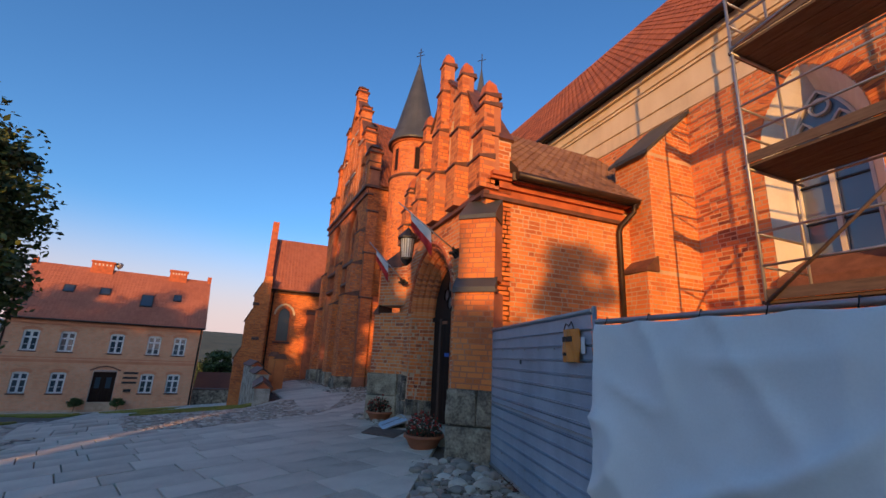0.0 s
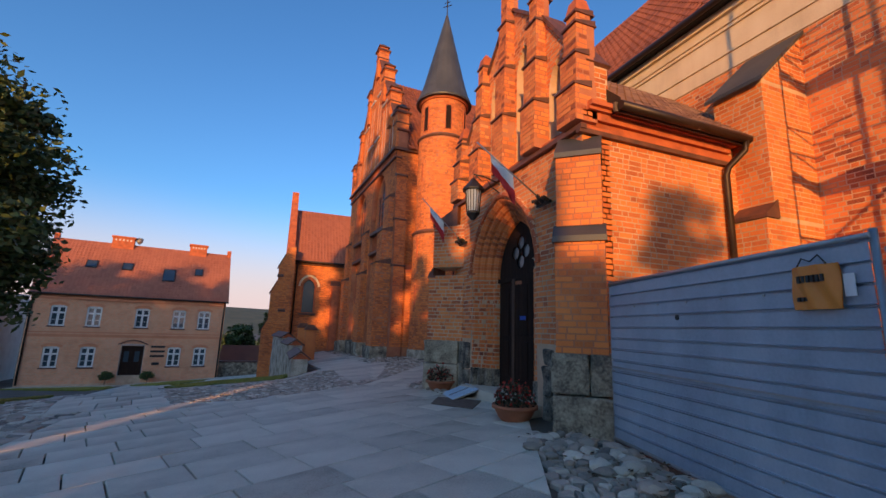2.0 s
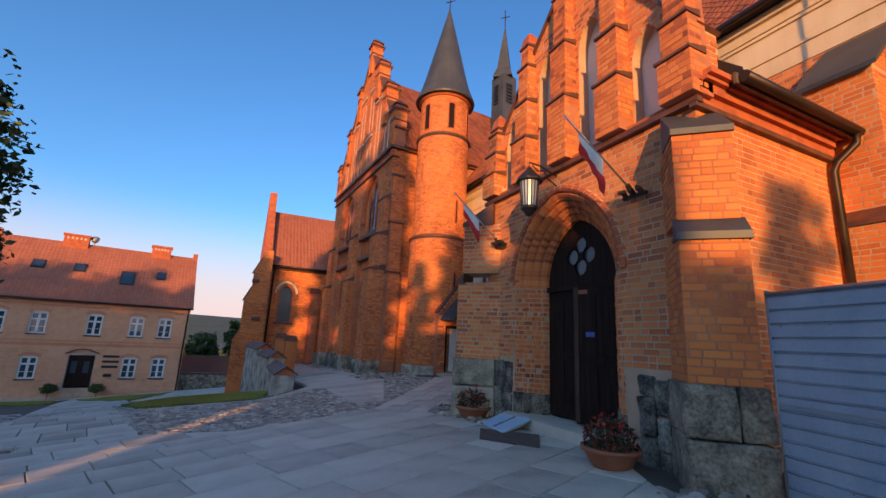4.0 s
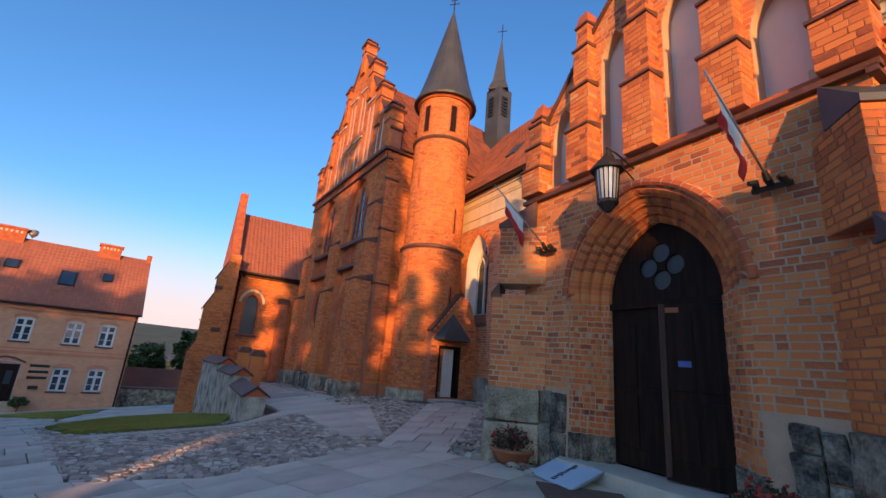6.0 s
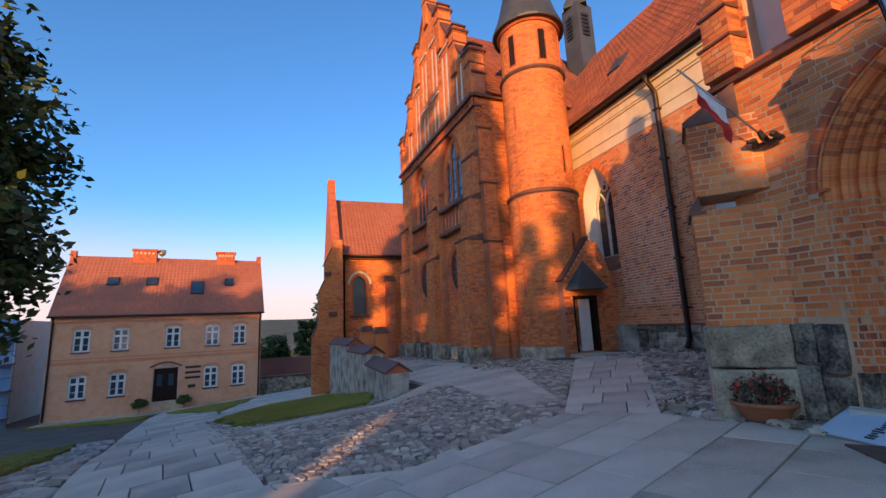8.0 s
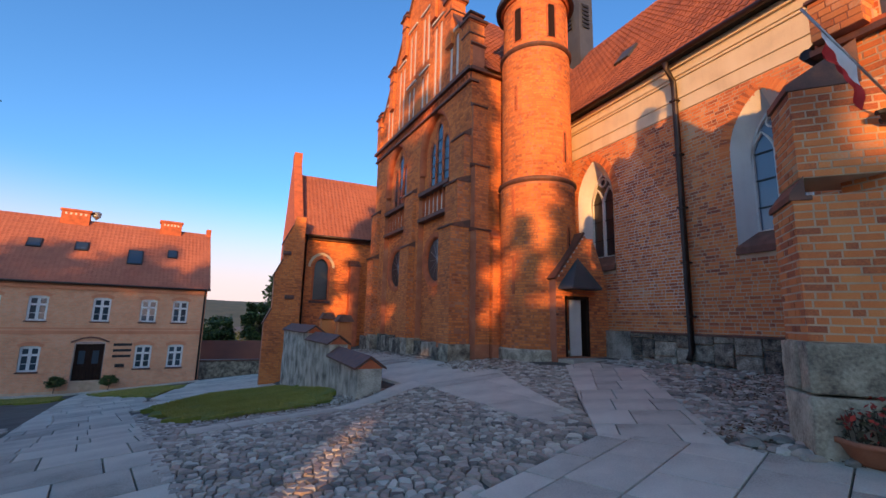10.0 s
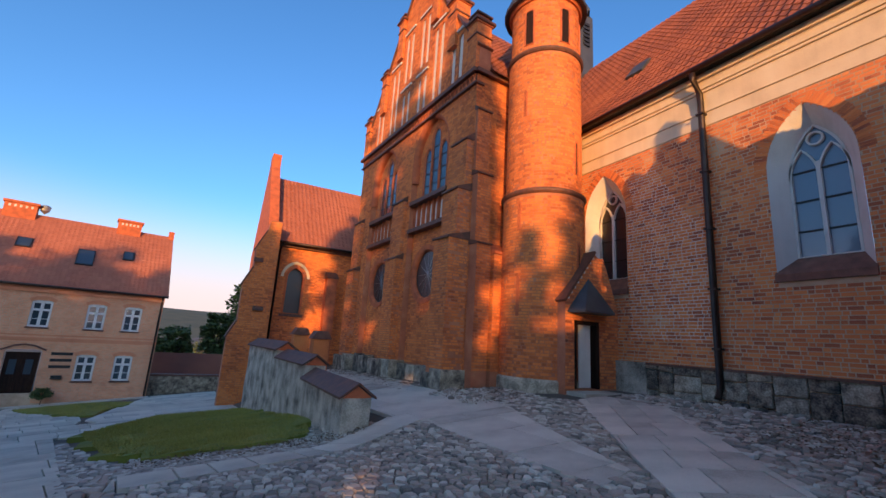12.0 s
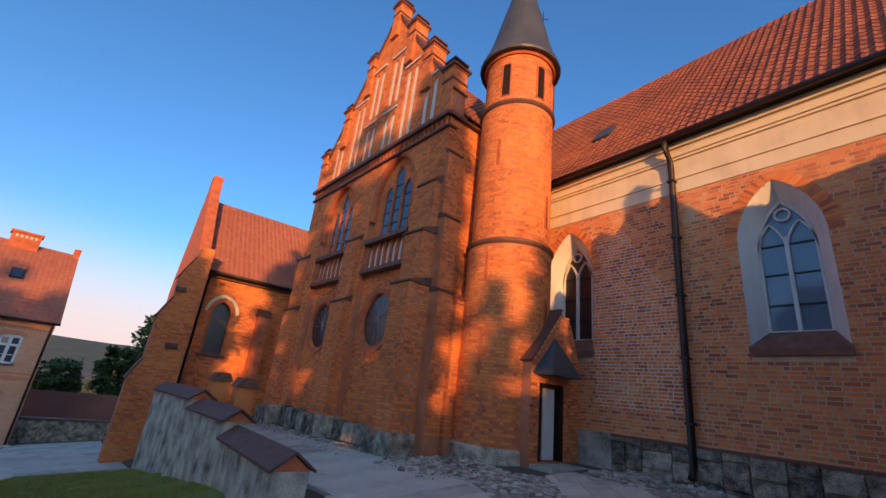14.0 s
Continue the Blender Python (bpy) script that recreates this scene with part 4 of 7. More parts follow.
leaf(Face((PX - DX, DC - 0.02, 0), (0, 1, 0), (-1, 0, 0)), I_HALF + 0.03)
open_leaf = leaf(Face((PX - DX, DC - I_HALF - 0.03, 0), (-0.25, 0.9, 0), (-0.9, -0.25, 0)), 0.88)
of = Face((PX - DX, DC - I_HALF - 0.03, 0), (-0.25, 0.9, 0), (-0.9, -0.25, 0))
# strip on the leaf face whose lighter colour stands for the lit edge
on_face("edge_board", of, 0.80, 0.88, 0.24, 2.5, 0.002, 0.03, OAK_LIT_EDGE, open_leaf, "brown door edge, lightened as if lit")
on_face("sign_plate", of, 0.50, 0.66, 1.64, 1.72, 0.0, 0.02, SIGN_BLUE, open_leaf, "small blue enamel sign")
on_face("sign_plate", of, 0.62, 0.80, 2.34, 2.45, 0.0, 0.012, TERRACOTTA, open_leaf)
# dark oak-coloured sheet stands in for the unlit porch interior
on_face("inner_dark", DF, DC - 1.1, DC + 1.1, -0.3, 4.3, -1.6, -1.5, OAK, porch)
# threshold
step = thing("stone_threshold", (3.8, DC, 0.1), "worn grey stone threshold before the door", "step", kind="structure")
box("tread", (3.42, DC - 1.5, -0.25), (4.2, DC + 1.45, 0.17), SLAB, step, bevel=0.025)

# ---- round stair tower ----
tower = thing("stair_tower", (6.87, 22.2, 0), "round red brick stair tower with a slate cone", "tower")
TC = Vector((6.87, 22.2, 0))
lathe("shaft", TC, [(1.36, -1.0), (1.36, 6.1), (1.29, 6.15), (1.29, 11.3), (1.23, 11.35), (1.23, 13.6)], MORTAR_RED, tower, n=64)


def tower_brick(r, v0, v1, seed):
    def put(u, v, d):
        a = u / r
        return TC + Vector(((r + d) * math.cos(a), (r + d) * math.sin(a), v))
    brickwork("bricks", tower, put, lambda v: [(radians(150) * r, radians(335) * r)], v0, v1, BRICK_NEW, rng_seed=seed, long=0.26, joint=0.011)


tower_brick(1.36, 0.40, 6.1, 31)
tower_brick(1.29, 6.25, 11.3, 32)
tower_brick(1.23, 11.45, 13.5, 33)
for z, r in ((6.2, 1.36), (11.38, 1.30)):
    lathe("string_course", TC, [(r - 0.1, z - 0.1), (r + 0.03, z - 0.1), (r + 0.08, z - 0.03), (r + 0.08, z + 0.03), (r - 0.02, z + 0.10), (r - 0.12, z + 0.1)], BRICK_DARK, tower, "dark brick string course", 64)
lathe("string_course", TC, [(1.2, 13.45), (1.3, 13.45), (1.36, 13.55), (1.36, 13.7), (1.2, 13.7)], BRICK_TRIM, tower, "", 64)
lathe("cone", TC, [(1.2, 13.6), (1.53, 13.55), (1.55, 13.63), (1.32, 14.2), (1.12, 14.9), (0.05, 19.4), (0.0, 19.45)], LEAD, tower, "steep dark grey sheet cone", 24)
lathe("plinth", TC, [(1.30, -1), (1.42, -1), (1.42, 0.34), (1.36, 0.40), (1.3, 0.40)], STONE, tower, "", 40)
v, f = [], []
tube_into(v, f, [TC + Vector((0, 0, 19.3)), TC + Vector((0, 0, 20.5))], 0.03, 6)
for dz, w in ((20.0, 0.28), (20.25, 0.18)):
    tube_into(v, f, [TC + Vector((-w * 0.7, w * 0.7, dz)), TC + Vector((w * 0.7, -w * 0.7, dz))], 0.022, 6)
raw("cross", v, f, DARK_METAL, tower, "wrought iron cross")
for a, z0, z1, r, w in ((262, 11.7, 13.1, 1.22, 0.19), (203, 11.7, 13.1, 1.22, 0.19), (318, 11.7, 13.1, 1.22, 0.19), (283, 6.9, 8.1, 1.28, 0.09), (283, 3.4, 4.6, 1.35, 0.09), (200, 8.9, 9.9, 1.28, 0.06), (196, 4.9, 5.9, 1.35, 0.06), (196, 2.2, 3.5, 1.35, 0.05)):
    ra = radians(a)
    tf = Face(TC + Vector((math.cos(ra), math.sin(ra), 0)) * r, (-math.sin(ra), math.cos(ra), 0), (math.cos(ra), math.sin(ra), 0))
    lp = pointed(0, w, z0, z1 - 0.12, z1, 5)
    bm = bmesh.new()
    bm.faces.new([bm.verts.new(tf.at(p, q, 0.022)) for p, q in lp])
    sw = part("slit_window", bm, OAK, tower, "dark narrow slit opening")
    moulding("surround", tf, [(-p, q) for p, q in lp], [(0, -0.03), (0, 0.04), (0.05, 0.04), (0.05, -0.03)], BRICK_TRIM, sw, closed=True)

# ---- transept with its gable front ----
transept = thing("church_transept", (7, 28.5, 0), "tall red brick transept with a stepped gable front", "church")
ta = radians(3.7)
TU, TN = Vector((-math.sin(ta), math.cos(ta), 0)), Vector((-math.cos(ta), -math.sin(ta), 0))
TO = Vector((4.62, 23.3, 0))
TF = Face(TO, TU, TN)
TW, CORN = 10.7, 11.1
bays = ((3.1, 1.45), (7.55, 1.45))
front_holes = []
for c, hw in bays:
    front_holes += [pointed(c - 0.62, 0.27, 7.25, 9.0, 9.45, 6), pointed(c + 0.62, 0.27, 7.25, 9.0, 9.45, 6), pointed(c, 0.29, 7.25, 9.75, 10.25, 6)]
    front_holes.append([(c + 0.2 + 0.98 * math.cos(2 * math.pi * i / 24), 3.9 + 1.02 * math.sin(2 * math.pi * i / 24)) for i in range(24)])
RB = -0.28
slab("front_wall", TF, [(0, -1.5), (TW, -1.5), (TW, CORN), (0, CORN)], front_holes, RB - 0.7, RB, MORTAR_RED, transept, "orange brick gable front")


def in_hole(v, spans, c):
    for cc, h, zs, za in ((c - 0.62, 0.28, 9.0, 9.46), (c + 0.62, 0.28, 9.0, 9.46), (c, 0.30, 9.75, 10.26)):
        if 7.25 < v < za:
            q = half_at(v, h, zs, za)
            spans = less(spans, cc - q, cc + q)
    if abs(v - 3.9) < 1.0:
        q = 0.98 * math.sqrt(max(0.0, 1 - (v - 3.9) ** 2))
        spans = less(spans, c + 0.2 - q, c + 0.2 + q)
    return spans


def front_rows(v):
    spans = [(0, TW)]
    for c, _ in bays:
        spans = in_hole(v, spans, c)
    return spans


brickwork("bricks", transept, lambda u, v, d: TF.at(u, v, d + RB), front_rows, 0.4, CORN, BRICK_NEW, rng_seed=41, joint=0.011)
# pilasters that frame the bays, with pointed heads between them
arch_bays = [pointed(c, hw, 0.2, 8.9, 10.75, 10) for c, hw in bays]
slab("pilaster_front", TF, [(0, -1.5), (TW, -1.5), (TW, CORN), (0, CORN)], [[(c, v) if v > 0.3 else (c, -1.4) for c, v in a] for a in arch_bays], RB, 0.0, MORTAR_RED, transept)


def pil_rows(v):
    spans = [(0, TW)]
    for c, hw in bays:
        h = half_at(v, hw, 8.9, 10.75)
        if h > 0:
            spans = less(spans, c - h, c + h)
    return spans


brickwork("bricks", transept, lambda u, v, d: TF.at(u, v, d), pil_rows, 0.4, CORN, BRICK_NEW, rng_seed=42, joint=0.011)
for c, hw in bays:
    path = [(c + hw, 8.0)] + pointed(c, hw, 0.2, 8.9, 10.75, 10)[2:] + [(c - hw, 8.0)]
    moulding("bay_arch", TF, path, [(0, -0.1), (0, 0.02), (-0.1, -0.02), (-0.16, -0.12), (-0.16, -0.3)], BRICK_TRIM, transept)
    for cc, h, zs, za in ((c - 0.62, 0.27, 9.0, 9.45), (c + 0.62, 0.27, 9.0, 9.45), (c, 0.29, 9.75, 10.25)):
        lp = pointed(cc, h, 7.25, zs, za, 6)
        bm = bmesh.new()
        bm.faces.new([bm.verts.new(TF.at(p, q, RB - 0.05)) for p, q in lp])
        w = part("lancet_window", bm, GLASS, transept, "narrow pointed window with dark bars")
        moulding("frame", TF, lp, [(-0.02, RB - 0.1), (-0.02, RB - 0.02), (0.02, RB + 0.02), (0.07, RB + 0.02), (0.07, RB - 0.1)], BRICK_TRIM, w, closed=True)
        for k in range(4):
            v = 7.75 + k * 0.55
            if v < za - 0.2:
                on_face("glazing_bar", TF, cc - h, cc + h, v - 0.02, v + 0.02, RB - 0.055, RB - 0.03, DARK_METAL, w)
    # balustrade panel with small white niches
    on_face("sill_course", TF, c - hw, c + hw, 6.95, 7.12, RB - 0.02, 0.06, BRICK_DARK, transept, "dark brick sill course")
    on_face("sill_course", TF, c - hw, c + hw, 5.72, 5.88, RB - 0.02, 0.06, BRICK_DARK, transept)
    for k in range(7):
        u = c - hw + 0.25 + k * (2 * hw - 0.5) / 6
        lp = pointed(u, 0.13, 5.95, 6.6, 6.85, 4)
        bm = bmesh.new()
        bm.faces.new([bm.verts.new(TF.at(p, q, RB + 0.016)) for p, q in lp])
        n = part("blind_niche", bm, PLASTER, transept, "small whitewashed blind niche")
        on_face("colonnette", TF, u + 0.15, u + 0.24, 5.88, 6.95, RB - 0.02, RB + 0.12, BRICK_TRIM, n)
    ro = [(c + 0.2 + 0.98 * math.cos(2 * math.pi * i / 28), 3.9 + 1.02 * math.sin(2 * math.pi * i / 28)) for i in range(28)]
    bm = bmesh.new()
    bm.faces.new([bm.verts.new(TF.at(p, q, RB - 0.12)) for p, q in ro])
    w = part("round_window", bm, GLASS_DARK, transept, "dark round window in a moulded brick ring")
    moulding("frame", TF, ro, [(0.18, RB - 0.02), (0.18, RB + 0.05), (0.0, RB + 0.03), (-0.07, RB - 0.05), (-0.08, RB - 0.2), (0.0, RB - 0.2)], BRICK_TRIM, w, closed=True)
    for k in range(6):
        a = math.pi * k / 6
        p0, p1 = (c + 0.2 + 0.72 * math.cos(a), 3.9 + 0.85 * math.sin(a)), (c + 0.2 - 0.72 * math.cos(a), 3.9 - 0.85 * math.sin(a))
        tube("tracery", [TF.at(*p0, RB - 0.11), TF.at(*p1, RB - 0.11)], 0.013, STEEL, w, n=6)
# buttress strips at the corners and the middle
for u0, u1 in ((-0.05, 1.05), (4.75, 5.95), (9.65, 10.75)):
    for z0, z1, d in ((-1.5, 4.75, 0.80), (4.75, 6.5, 0.55), (6.5, 8.4, 0.28)) if u0 < 0 else ((-1.5, 4.7, 0.34), (4.7, 7.3, 0.2)):
        b = on_face("buttress", TF, u0 + 0.08, u1 - 0.08, z0, z1, -0.1, d - 0.01, MORTAR_RED, transept)
        brickwork("bricks", b, lambda u, v, e, d=d: TF.at(u, v, d - 0.01 + e), lambda v: [(u0 + 0.08, u1 - 0.08)], max(z0, 0.45), z1, BRICK_NEW, rng_seed=int(u0 * 9 + z1))
        for s, uu in ((-1, u0 + 0.08), (1, u1 - 0.08)):
            sf = Face(TF.at(uu, 0, 0), TN, TU * s)
            brickwork("bricks", b, lambda u, v, e, sf=sf: sf.at(u, v, e - 0.004), lambda v: [(0, d)], max(z0, 0.45), z1, BRICK_NEW, rng_seed=int(u0 * 9 + z1) + s)
        bm = bmesh.new()
        face_box(bm, TF, u0 + 0.04, u1 - 0.04, z1 - 0.06, z1 + 0.24, -0.02, d + 0.06, v1b=z1)
        part("weathering", bm, BRICK_DARK, b, "dark brick weathering")
# south side with its own buttress at the corner
TS = Face(TO, -TN, -TU)
slab("side_wall", TS, [(0, -1.5), (9, -1.5), (9, CORN), (0, CORN)], [], -0.8, 0.0, MORTAR_RED, transept)
brickwork("bricks", transept, lambda u, v, d: TS.at(u, v, d), lambda v: [(0, 3.0)], 0.4, CORN, BRICK_NEW, rng_seed=45, joint=0.011)
for z0, z1, d in ((-1.5, 4.6, 0.42), (4.6, 7.1, 0.30), (7.1, 9.6, 0.14)):
    b = on_face("buttress", TS, 0.02, 0.62, z0, z1, -0.1, d - 0.01, MORTAR_RED, transept)
    brickwork("bricks", b, lambda u, v, e, d=d: TS.at(u, v, d - 0.01 + e), lambda v: [(0.02, 0.62)], max(z0, 0.45), z1, BRICK_NEW, rng_seed=int(z1 * 3))
    bm = bmesh.new()
    face_box(bm, TS, -0.02, 0.66, z1 - 0.06, z1 + 0.14, -0.02, d + 0.06, v1b=z1)
    part("weathering", bm, BRICK_DARK, b, "dark brick weathering")
b = on_face("buttress", TS, 0.70, 1.28, -1.5, 4.3, -0.1, 0.5, MORTAR_RED, transept)
TB = Face(TS.at(0, 0, 0.5), TS.u, TS.n)
brickwork("bricks", b, lambda u, v, e: TB.at(u, v, e), lambda v: [(0.70, 1.28)], 0.45, 4.3, BRICK_NEW, rng_seed=77, joint=0.011)
sfb = Face(TS.at(0.70, 0, 0), TS.n, -TS.u)
brickwork("bricks", b, lambda u, v, e: sfb.at(u, v, e), lambda v: [(0, 0.5)], 0.45, 4.3, BRICK_NEW, rng_seed=78, joint=0.011)
on_face("weathering", TS, 0.66, 1.32, 4.28, 4.75, -0.02, 0.56, BRICK_TRIM, b, "brick tumbled weathering", v1b=4.36)
tube("rain_pipe", [TS.at(1.75, 11.2, 0.25), TS.at(1.75, 10.9, 0.1), TS.at(1.75, 0.2, 0.1)], 0.065, PIPE, transept, "dark brown rain pipe")
# stone plinth blocks
rng = random.Random(6)
for fc, length, out in ((TF, TW, 0.03), (TS, 2.2, 0.05)):
    u = -0.1
    while u < length:
        w = rng.uniform(0.4, 0.8)
        near = fc is TF and any(a - 0.1 < u + w / 2 < b + 0.1 for a, b in ((-0.05, 1.05), (4.75, 5.95), (9.65, 10.75)))
        on_face("stone", fc, u + 0.01, u + w - 0.01, -1.6, rng.uniform(0.30, 0.48), -0.4, out + ((0.84 if u < 2 else 0.38) if near else 0.0) + rng.uniform(0, 0.05), STONE, transept, bevel=0.035)
        u += w
# cornice frieze
on_face("cornice", TF, -0.1, TW + 0.1, CORN - 0.5, CORN - 0.42, -0.3, 0.12, BRICK_DARK, transept)
on_face("cornice", TF, -0.1, TW + 0.1, CORN - 0.05, CORN + 0.1, -0.5, 0.22, BRICK_DARK, transept, "dark moulded brick cornice")
on_face("cornice", TS, -0.1, 9, CORN - 0.05, CORN + 0.1, -0.5, 0.18, BRICK_DARK, transept)
on_face("frieze_back", TF, 0, TW, CORN - 0.42, CORN - 0.05, -0.02, 0.014, BRICK_DARK, transept, "dark frieze ground behind lattice bricks")
for k in range(42):
    u = k * TW / 42
    bm = bmesh.new()
    for s in (-1, 1):
        p = [TF.at(u + 0.127 - s * 0.10, CORN - 0.41, 0.0), TF.at(u + 0.127 - s * 0.04, CORN - 0.41, 0.0), TF.at(u + 0.127 + s * 0.10, CORN - 0.06, 0.0), TF.at(u + 0.127 + s * 0.04, CORN - 0.06, 0.0)]
        q = [x + TN * 0.09 for x in p]
        vv = [bm.verts.new(x) for x in p + q]
        for f in ((4, 5, 6, 7), (0, 1, 5, 4), (1, 2, 6, 5), (2, 3, 7, 6), (3, 0, 4, 7)):
            bm.faces.new([vv[i] for i in f])
    part("lattice_brick", bm, BRICK_TRIM, transept)
# gable with pinnacled steps
GC = 5.25
peak = 19.9
go = [(0, CORN), (TW, CORN), (TW, 12.2), (GC + 0.3, peak - 0.4), (GC - 0.3, peak - 0.4), (0, 12.2)]
gh = []
LIGHTS = ((1.55, 11.55, 13.6), (3.1, 11.55, 15.2), (4.45, 13.9, 16.6), (4.45, 11.55, 13.3), (6.05, 13.9, 16.6), (6.05, 11.55, 13.3), (7.4, 11.55, 15.2), (8.95, 11.55, 13.6))
for c, z0, z1 in LIGHTS:
    for s in (-0.26, 0.26):
        gh.append(pointed(c + s, 0.15, z0, z1 - 0.25, z1, 4))
slab("gable_wall", TF, go, gh, -0.6, -0.05, MORTAR_RED, transept)


def tg_rows(v):
    e = 0 if v < 12.2 else (v - 12.2) * (GC - 0.3) / (peak - 0.4 - 12.2)
    spans = [(e, TW - e)]
    for c, z0, z1 in LIGHTS:
        for s in (-0.26, 0.26):
            if z0 < v < z1:
                h = half_at(v, 0.15, z1 - 0.25, z1)
                spans = less(spans, c + s - h, c + s + h)
    return spans


brickwork("bricks", transept, lambda u, v, d: TF.at(u, v, d - 0.05), tg_rows, CORN + 0.1, peak - 0.4, BRICK_NEW, rng_seed=51, joint=0.011)
for c, z0, z1 in LIGHTS:
    n = on_face("niche_back", TF, c - 0.5, c + 0.5, z0 - 0.02, z1 + 0.02, -0.16, -0.11, PLASTER, transept, "whitewashed gable niche")
    on_face("label_mould", TF, c - 0.55, c + 0.55, z1 + 0.14, z1 + 0.24, -0.06, 0.03, PLASTER, n, "pale plaster bar over niche")
moulding("coping", TF, [(TW, 12.2), (GC + 0.3, peak - 0.4), (GC - 0.3, peak - 0.4), (0, 12.2)], [(0.0, -0.65), (0.0, 0.05), (0.1, 0.05), (0.1, -0.65)], BRICK_DARK, transept)


def pinnacle(u, z0, z1, w=0.28):
    """A square brick pier with a moulded neck, a wide dark cap and a small cement knob."""
    b = on_face("pinnacle", TF, u - w, u + w, z0, z1 - 0.62, -0.6, 0.10, MORTAR_RED, transept, "stepped brick pinnacle")
    brickwork("bricks", b, lambda p, v, d: TF.at(p, v, 0.10 + d), lambda v: [(u - w, u + w)], z0, z1 - 0.62, BRICK_NEW, rng_seed=int(u * 10))
    sf = Face(TF.at(u - w, 0, 0.10), -TN, -TU)
    brickwork("bricks", b, lambda p, v, d: sf.at(p, v, d), lambda v: [(0.0, 0.7)], z0, z1 - 0.62, BRICK_NEW, rng_seed=int(u * 10) + 3)
    for lo, hi, k, mat in ((1.25, 1.18, 0.05, BRICK_DARK), (0.70, 0.64, 0.05, BRICK_TRIM), (0.64, 0.52, 0.12, BRICK_DARK), (0.52, 0.30, -0.06, BRICK_TRIM), (0.30, 0.22, 0.03, BRICK_DARK)):
        on_face("cap", TF, u - w - k, u + w + k, z1 - lo, z1 - hi, -0.6 - k, 0.10 + k, mat, b, bevel=0.02)
    t = w * 0.9
    p = [TF.at(u - t, z1 - 0.22, 0.06), TF.at(u + t, z1 - 0.22, 0.06), TF.at(u + t, z1 - 0.22, -0.54), TF.at(u - t, z1 - 0.22, -0.54),
         TF.at(u - t * 0.3, z1, -0.14), TF.at(u + t * 0.3, z1, -0.14), TF.at(u + t * 0.3, z1, -0.34), TF.at(u - t * 0.3, z1, -0.34)]
    raw("cap", p, [(0, 1, 5, 4), (1, 2, 6, 5), (2, 3, 7, 6), (3, 0, 4, 7), (4, 5, 6, 7), (3, 2, 1, 0)], LEAD, b)


for u, z0, z1 in ((0.3, CORN, 13.95), (1.85, 13.2, 16.05), (3.5, 15.6, 18.5), (GC, 18.3, 21.0), (7.0, 15.6, 18.5), (8.65, 13.2, 16.05), (10.4, CORN, 13.95)):
    pinnacle(u, z0, z1)
# roof behind the gable, running to the crossing
rp = 18.3
o = TF.at(GC, rp, -0.6)
for s, ue in ((-1, -0.25), (1, TW + 0.25)):
    e = TF.at(ue, CORN + 0.1, -0.6)
    dn = e - o
    far = -TN * 10
    raw("roof_deck", [o - Z * 0.05, e - Z * 0.05, e + far - Z * 0.05, o + far - Z * 0.05], [(0, 1, 2, 3)], TILE, transept)
    if s < 0:
        tiles("roof_tiles", transept, o, -TN, dn, 9.0, dn.length, TILE, rng_seed=52, tile_w=0.24, row=0.33)

# roof turret over the crossing
fleche = thing("roof_turret", (13.6, 27.0, 15.5), "slender sheet-metal roof turret with louvres", "roof turret")
fc0 = Vector((13.6, 27.0, 0))
box("turret_body", (-0.62, -0.62, 15.0), (0.62, 0.62, 20.2), LEAD, fleche, "", 0.03, Matrix.Translation(fc0) @ Matrix.Rotation(radians(10), 4, "Z"))
lathe("spire", fc0, [(0.0, 20.1), (0.95, 20.1), (0.95, 20.2), (0.62, 20.9), (0.03, 24.6), (0, 24.6)], LEAD, fleche, "", 4)
v, f = [], []
tube_into(v, f, [fc0 + Vector((0, 0, 24.4)), fc0 + Vector((0, 0, 26))], 0.035, 6)
tube_into(v, f, [fc0 + Vector((-0.25, 0.25, 25.4)), fc0 + Vector((0.25, -0.25, 25.4))], 0.03, 6)
raw("cross", v, f, DARK_METAL, fleche)
for k in range(6):
    for q, n in (((-1, 0, 0), (0, 1, 0)), ((0, -1, 0), (1, 0, 0))):
        lf = Face(fc0 + Vector(q) * 0.68, n, q)
        on_face("louvre", lf, -0.25, 0.25, 18.0 + k * 0.26, 18.16 + k * 0.26, -0.05, 0.03, DARK_METAL, fleche)

# ---- chapel beyond the transept ----
chapel = thing("church_chapel", (3, 39, 0), "low red brick side chapel with a tiled roof", "chapel")
CF = Face((0, 37.5, 0), (1, 0, 0), (0, -1, 0))
cw = pointed(1.55, 0.55, 2.3, 4.4, 5.1, 6)
slab("wall", CF, [(-0.3, -4), (8, -4), (8, 6.3), (-0.3, 6.3)], [cw], -0.6, 0, MORTAR_RED, chapel, "sunlit brick chapel wall")


def chapel_rows(v):
    h = half_at(v, 0.55, 4.4, 5.1) if v > 2.3 else 0
    return less([(-0.3, 6)], 1.55 - h, 1.55 + h) if h else [(-0.3, 6)]


brickwork("bricks", chapel, lambda u, v, d: CF.at(u, v, d), chapel_rows, -0.5, 6.2, BRICK_NEW, rng_seed=61, joint=0.011)
bm = bmesh.new()
bm.faces.new([bm.verts.new(CF.at(p, q, -0.3)) for p, q in cw])
w = part("lancet_window", bm, GLASS_DARK, chapel, "dark pointed chapel window")
moulding("frame", CF, [(3.1 - p, q) for p, q in cw], [(0, -0.4), (0, 0.01), (0.12, 0.03), (0.12, -0.1)], BRICK_TRIM, w, closed=True)
# added pale band: sunlight on the arch reveal, done in colour
moulding("arch_band", CF, [(3.1 - p, q) for p, q in cw[2:]][::-1], [(0.12, -0.05), (0.12, 0.015), (0.28, 0.015), (0.28, -0.05)], CREAM_LIT, w, "pale band round the arch for its sunlit reveal")
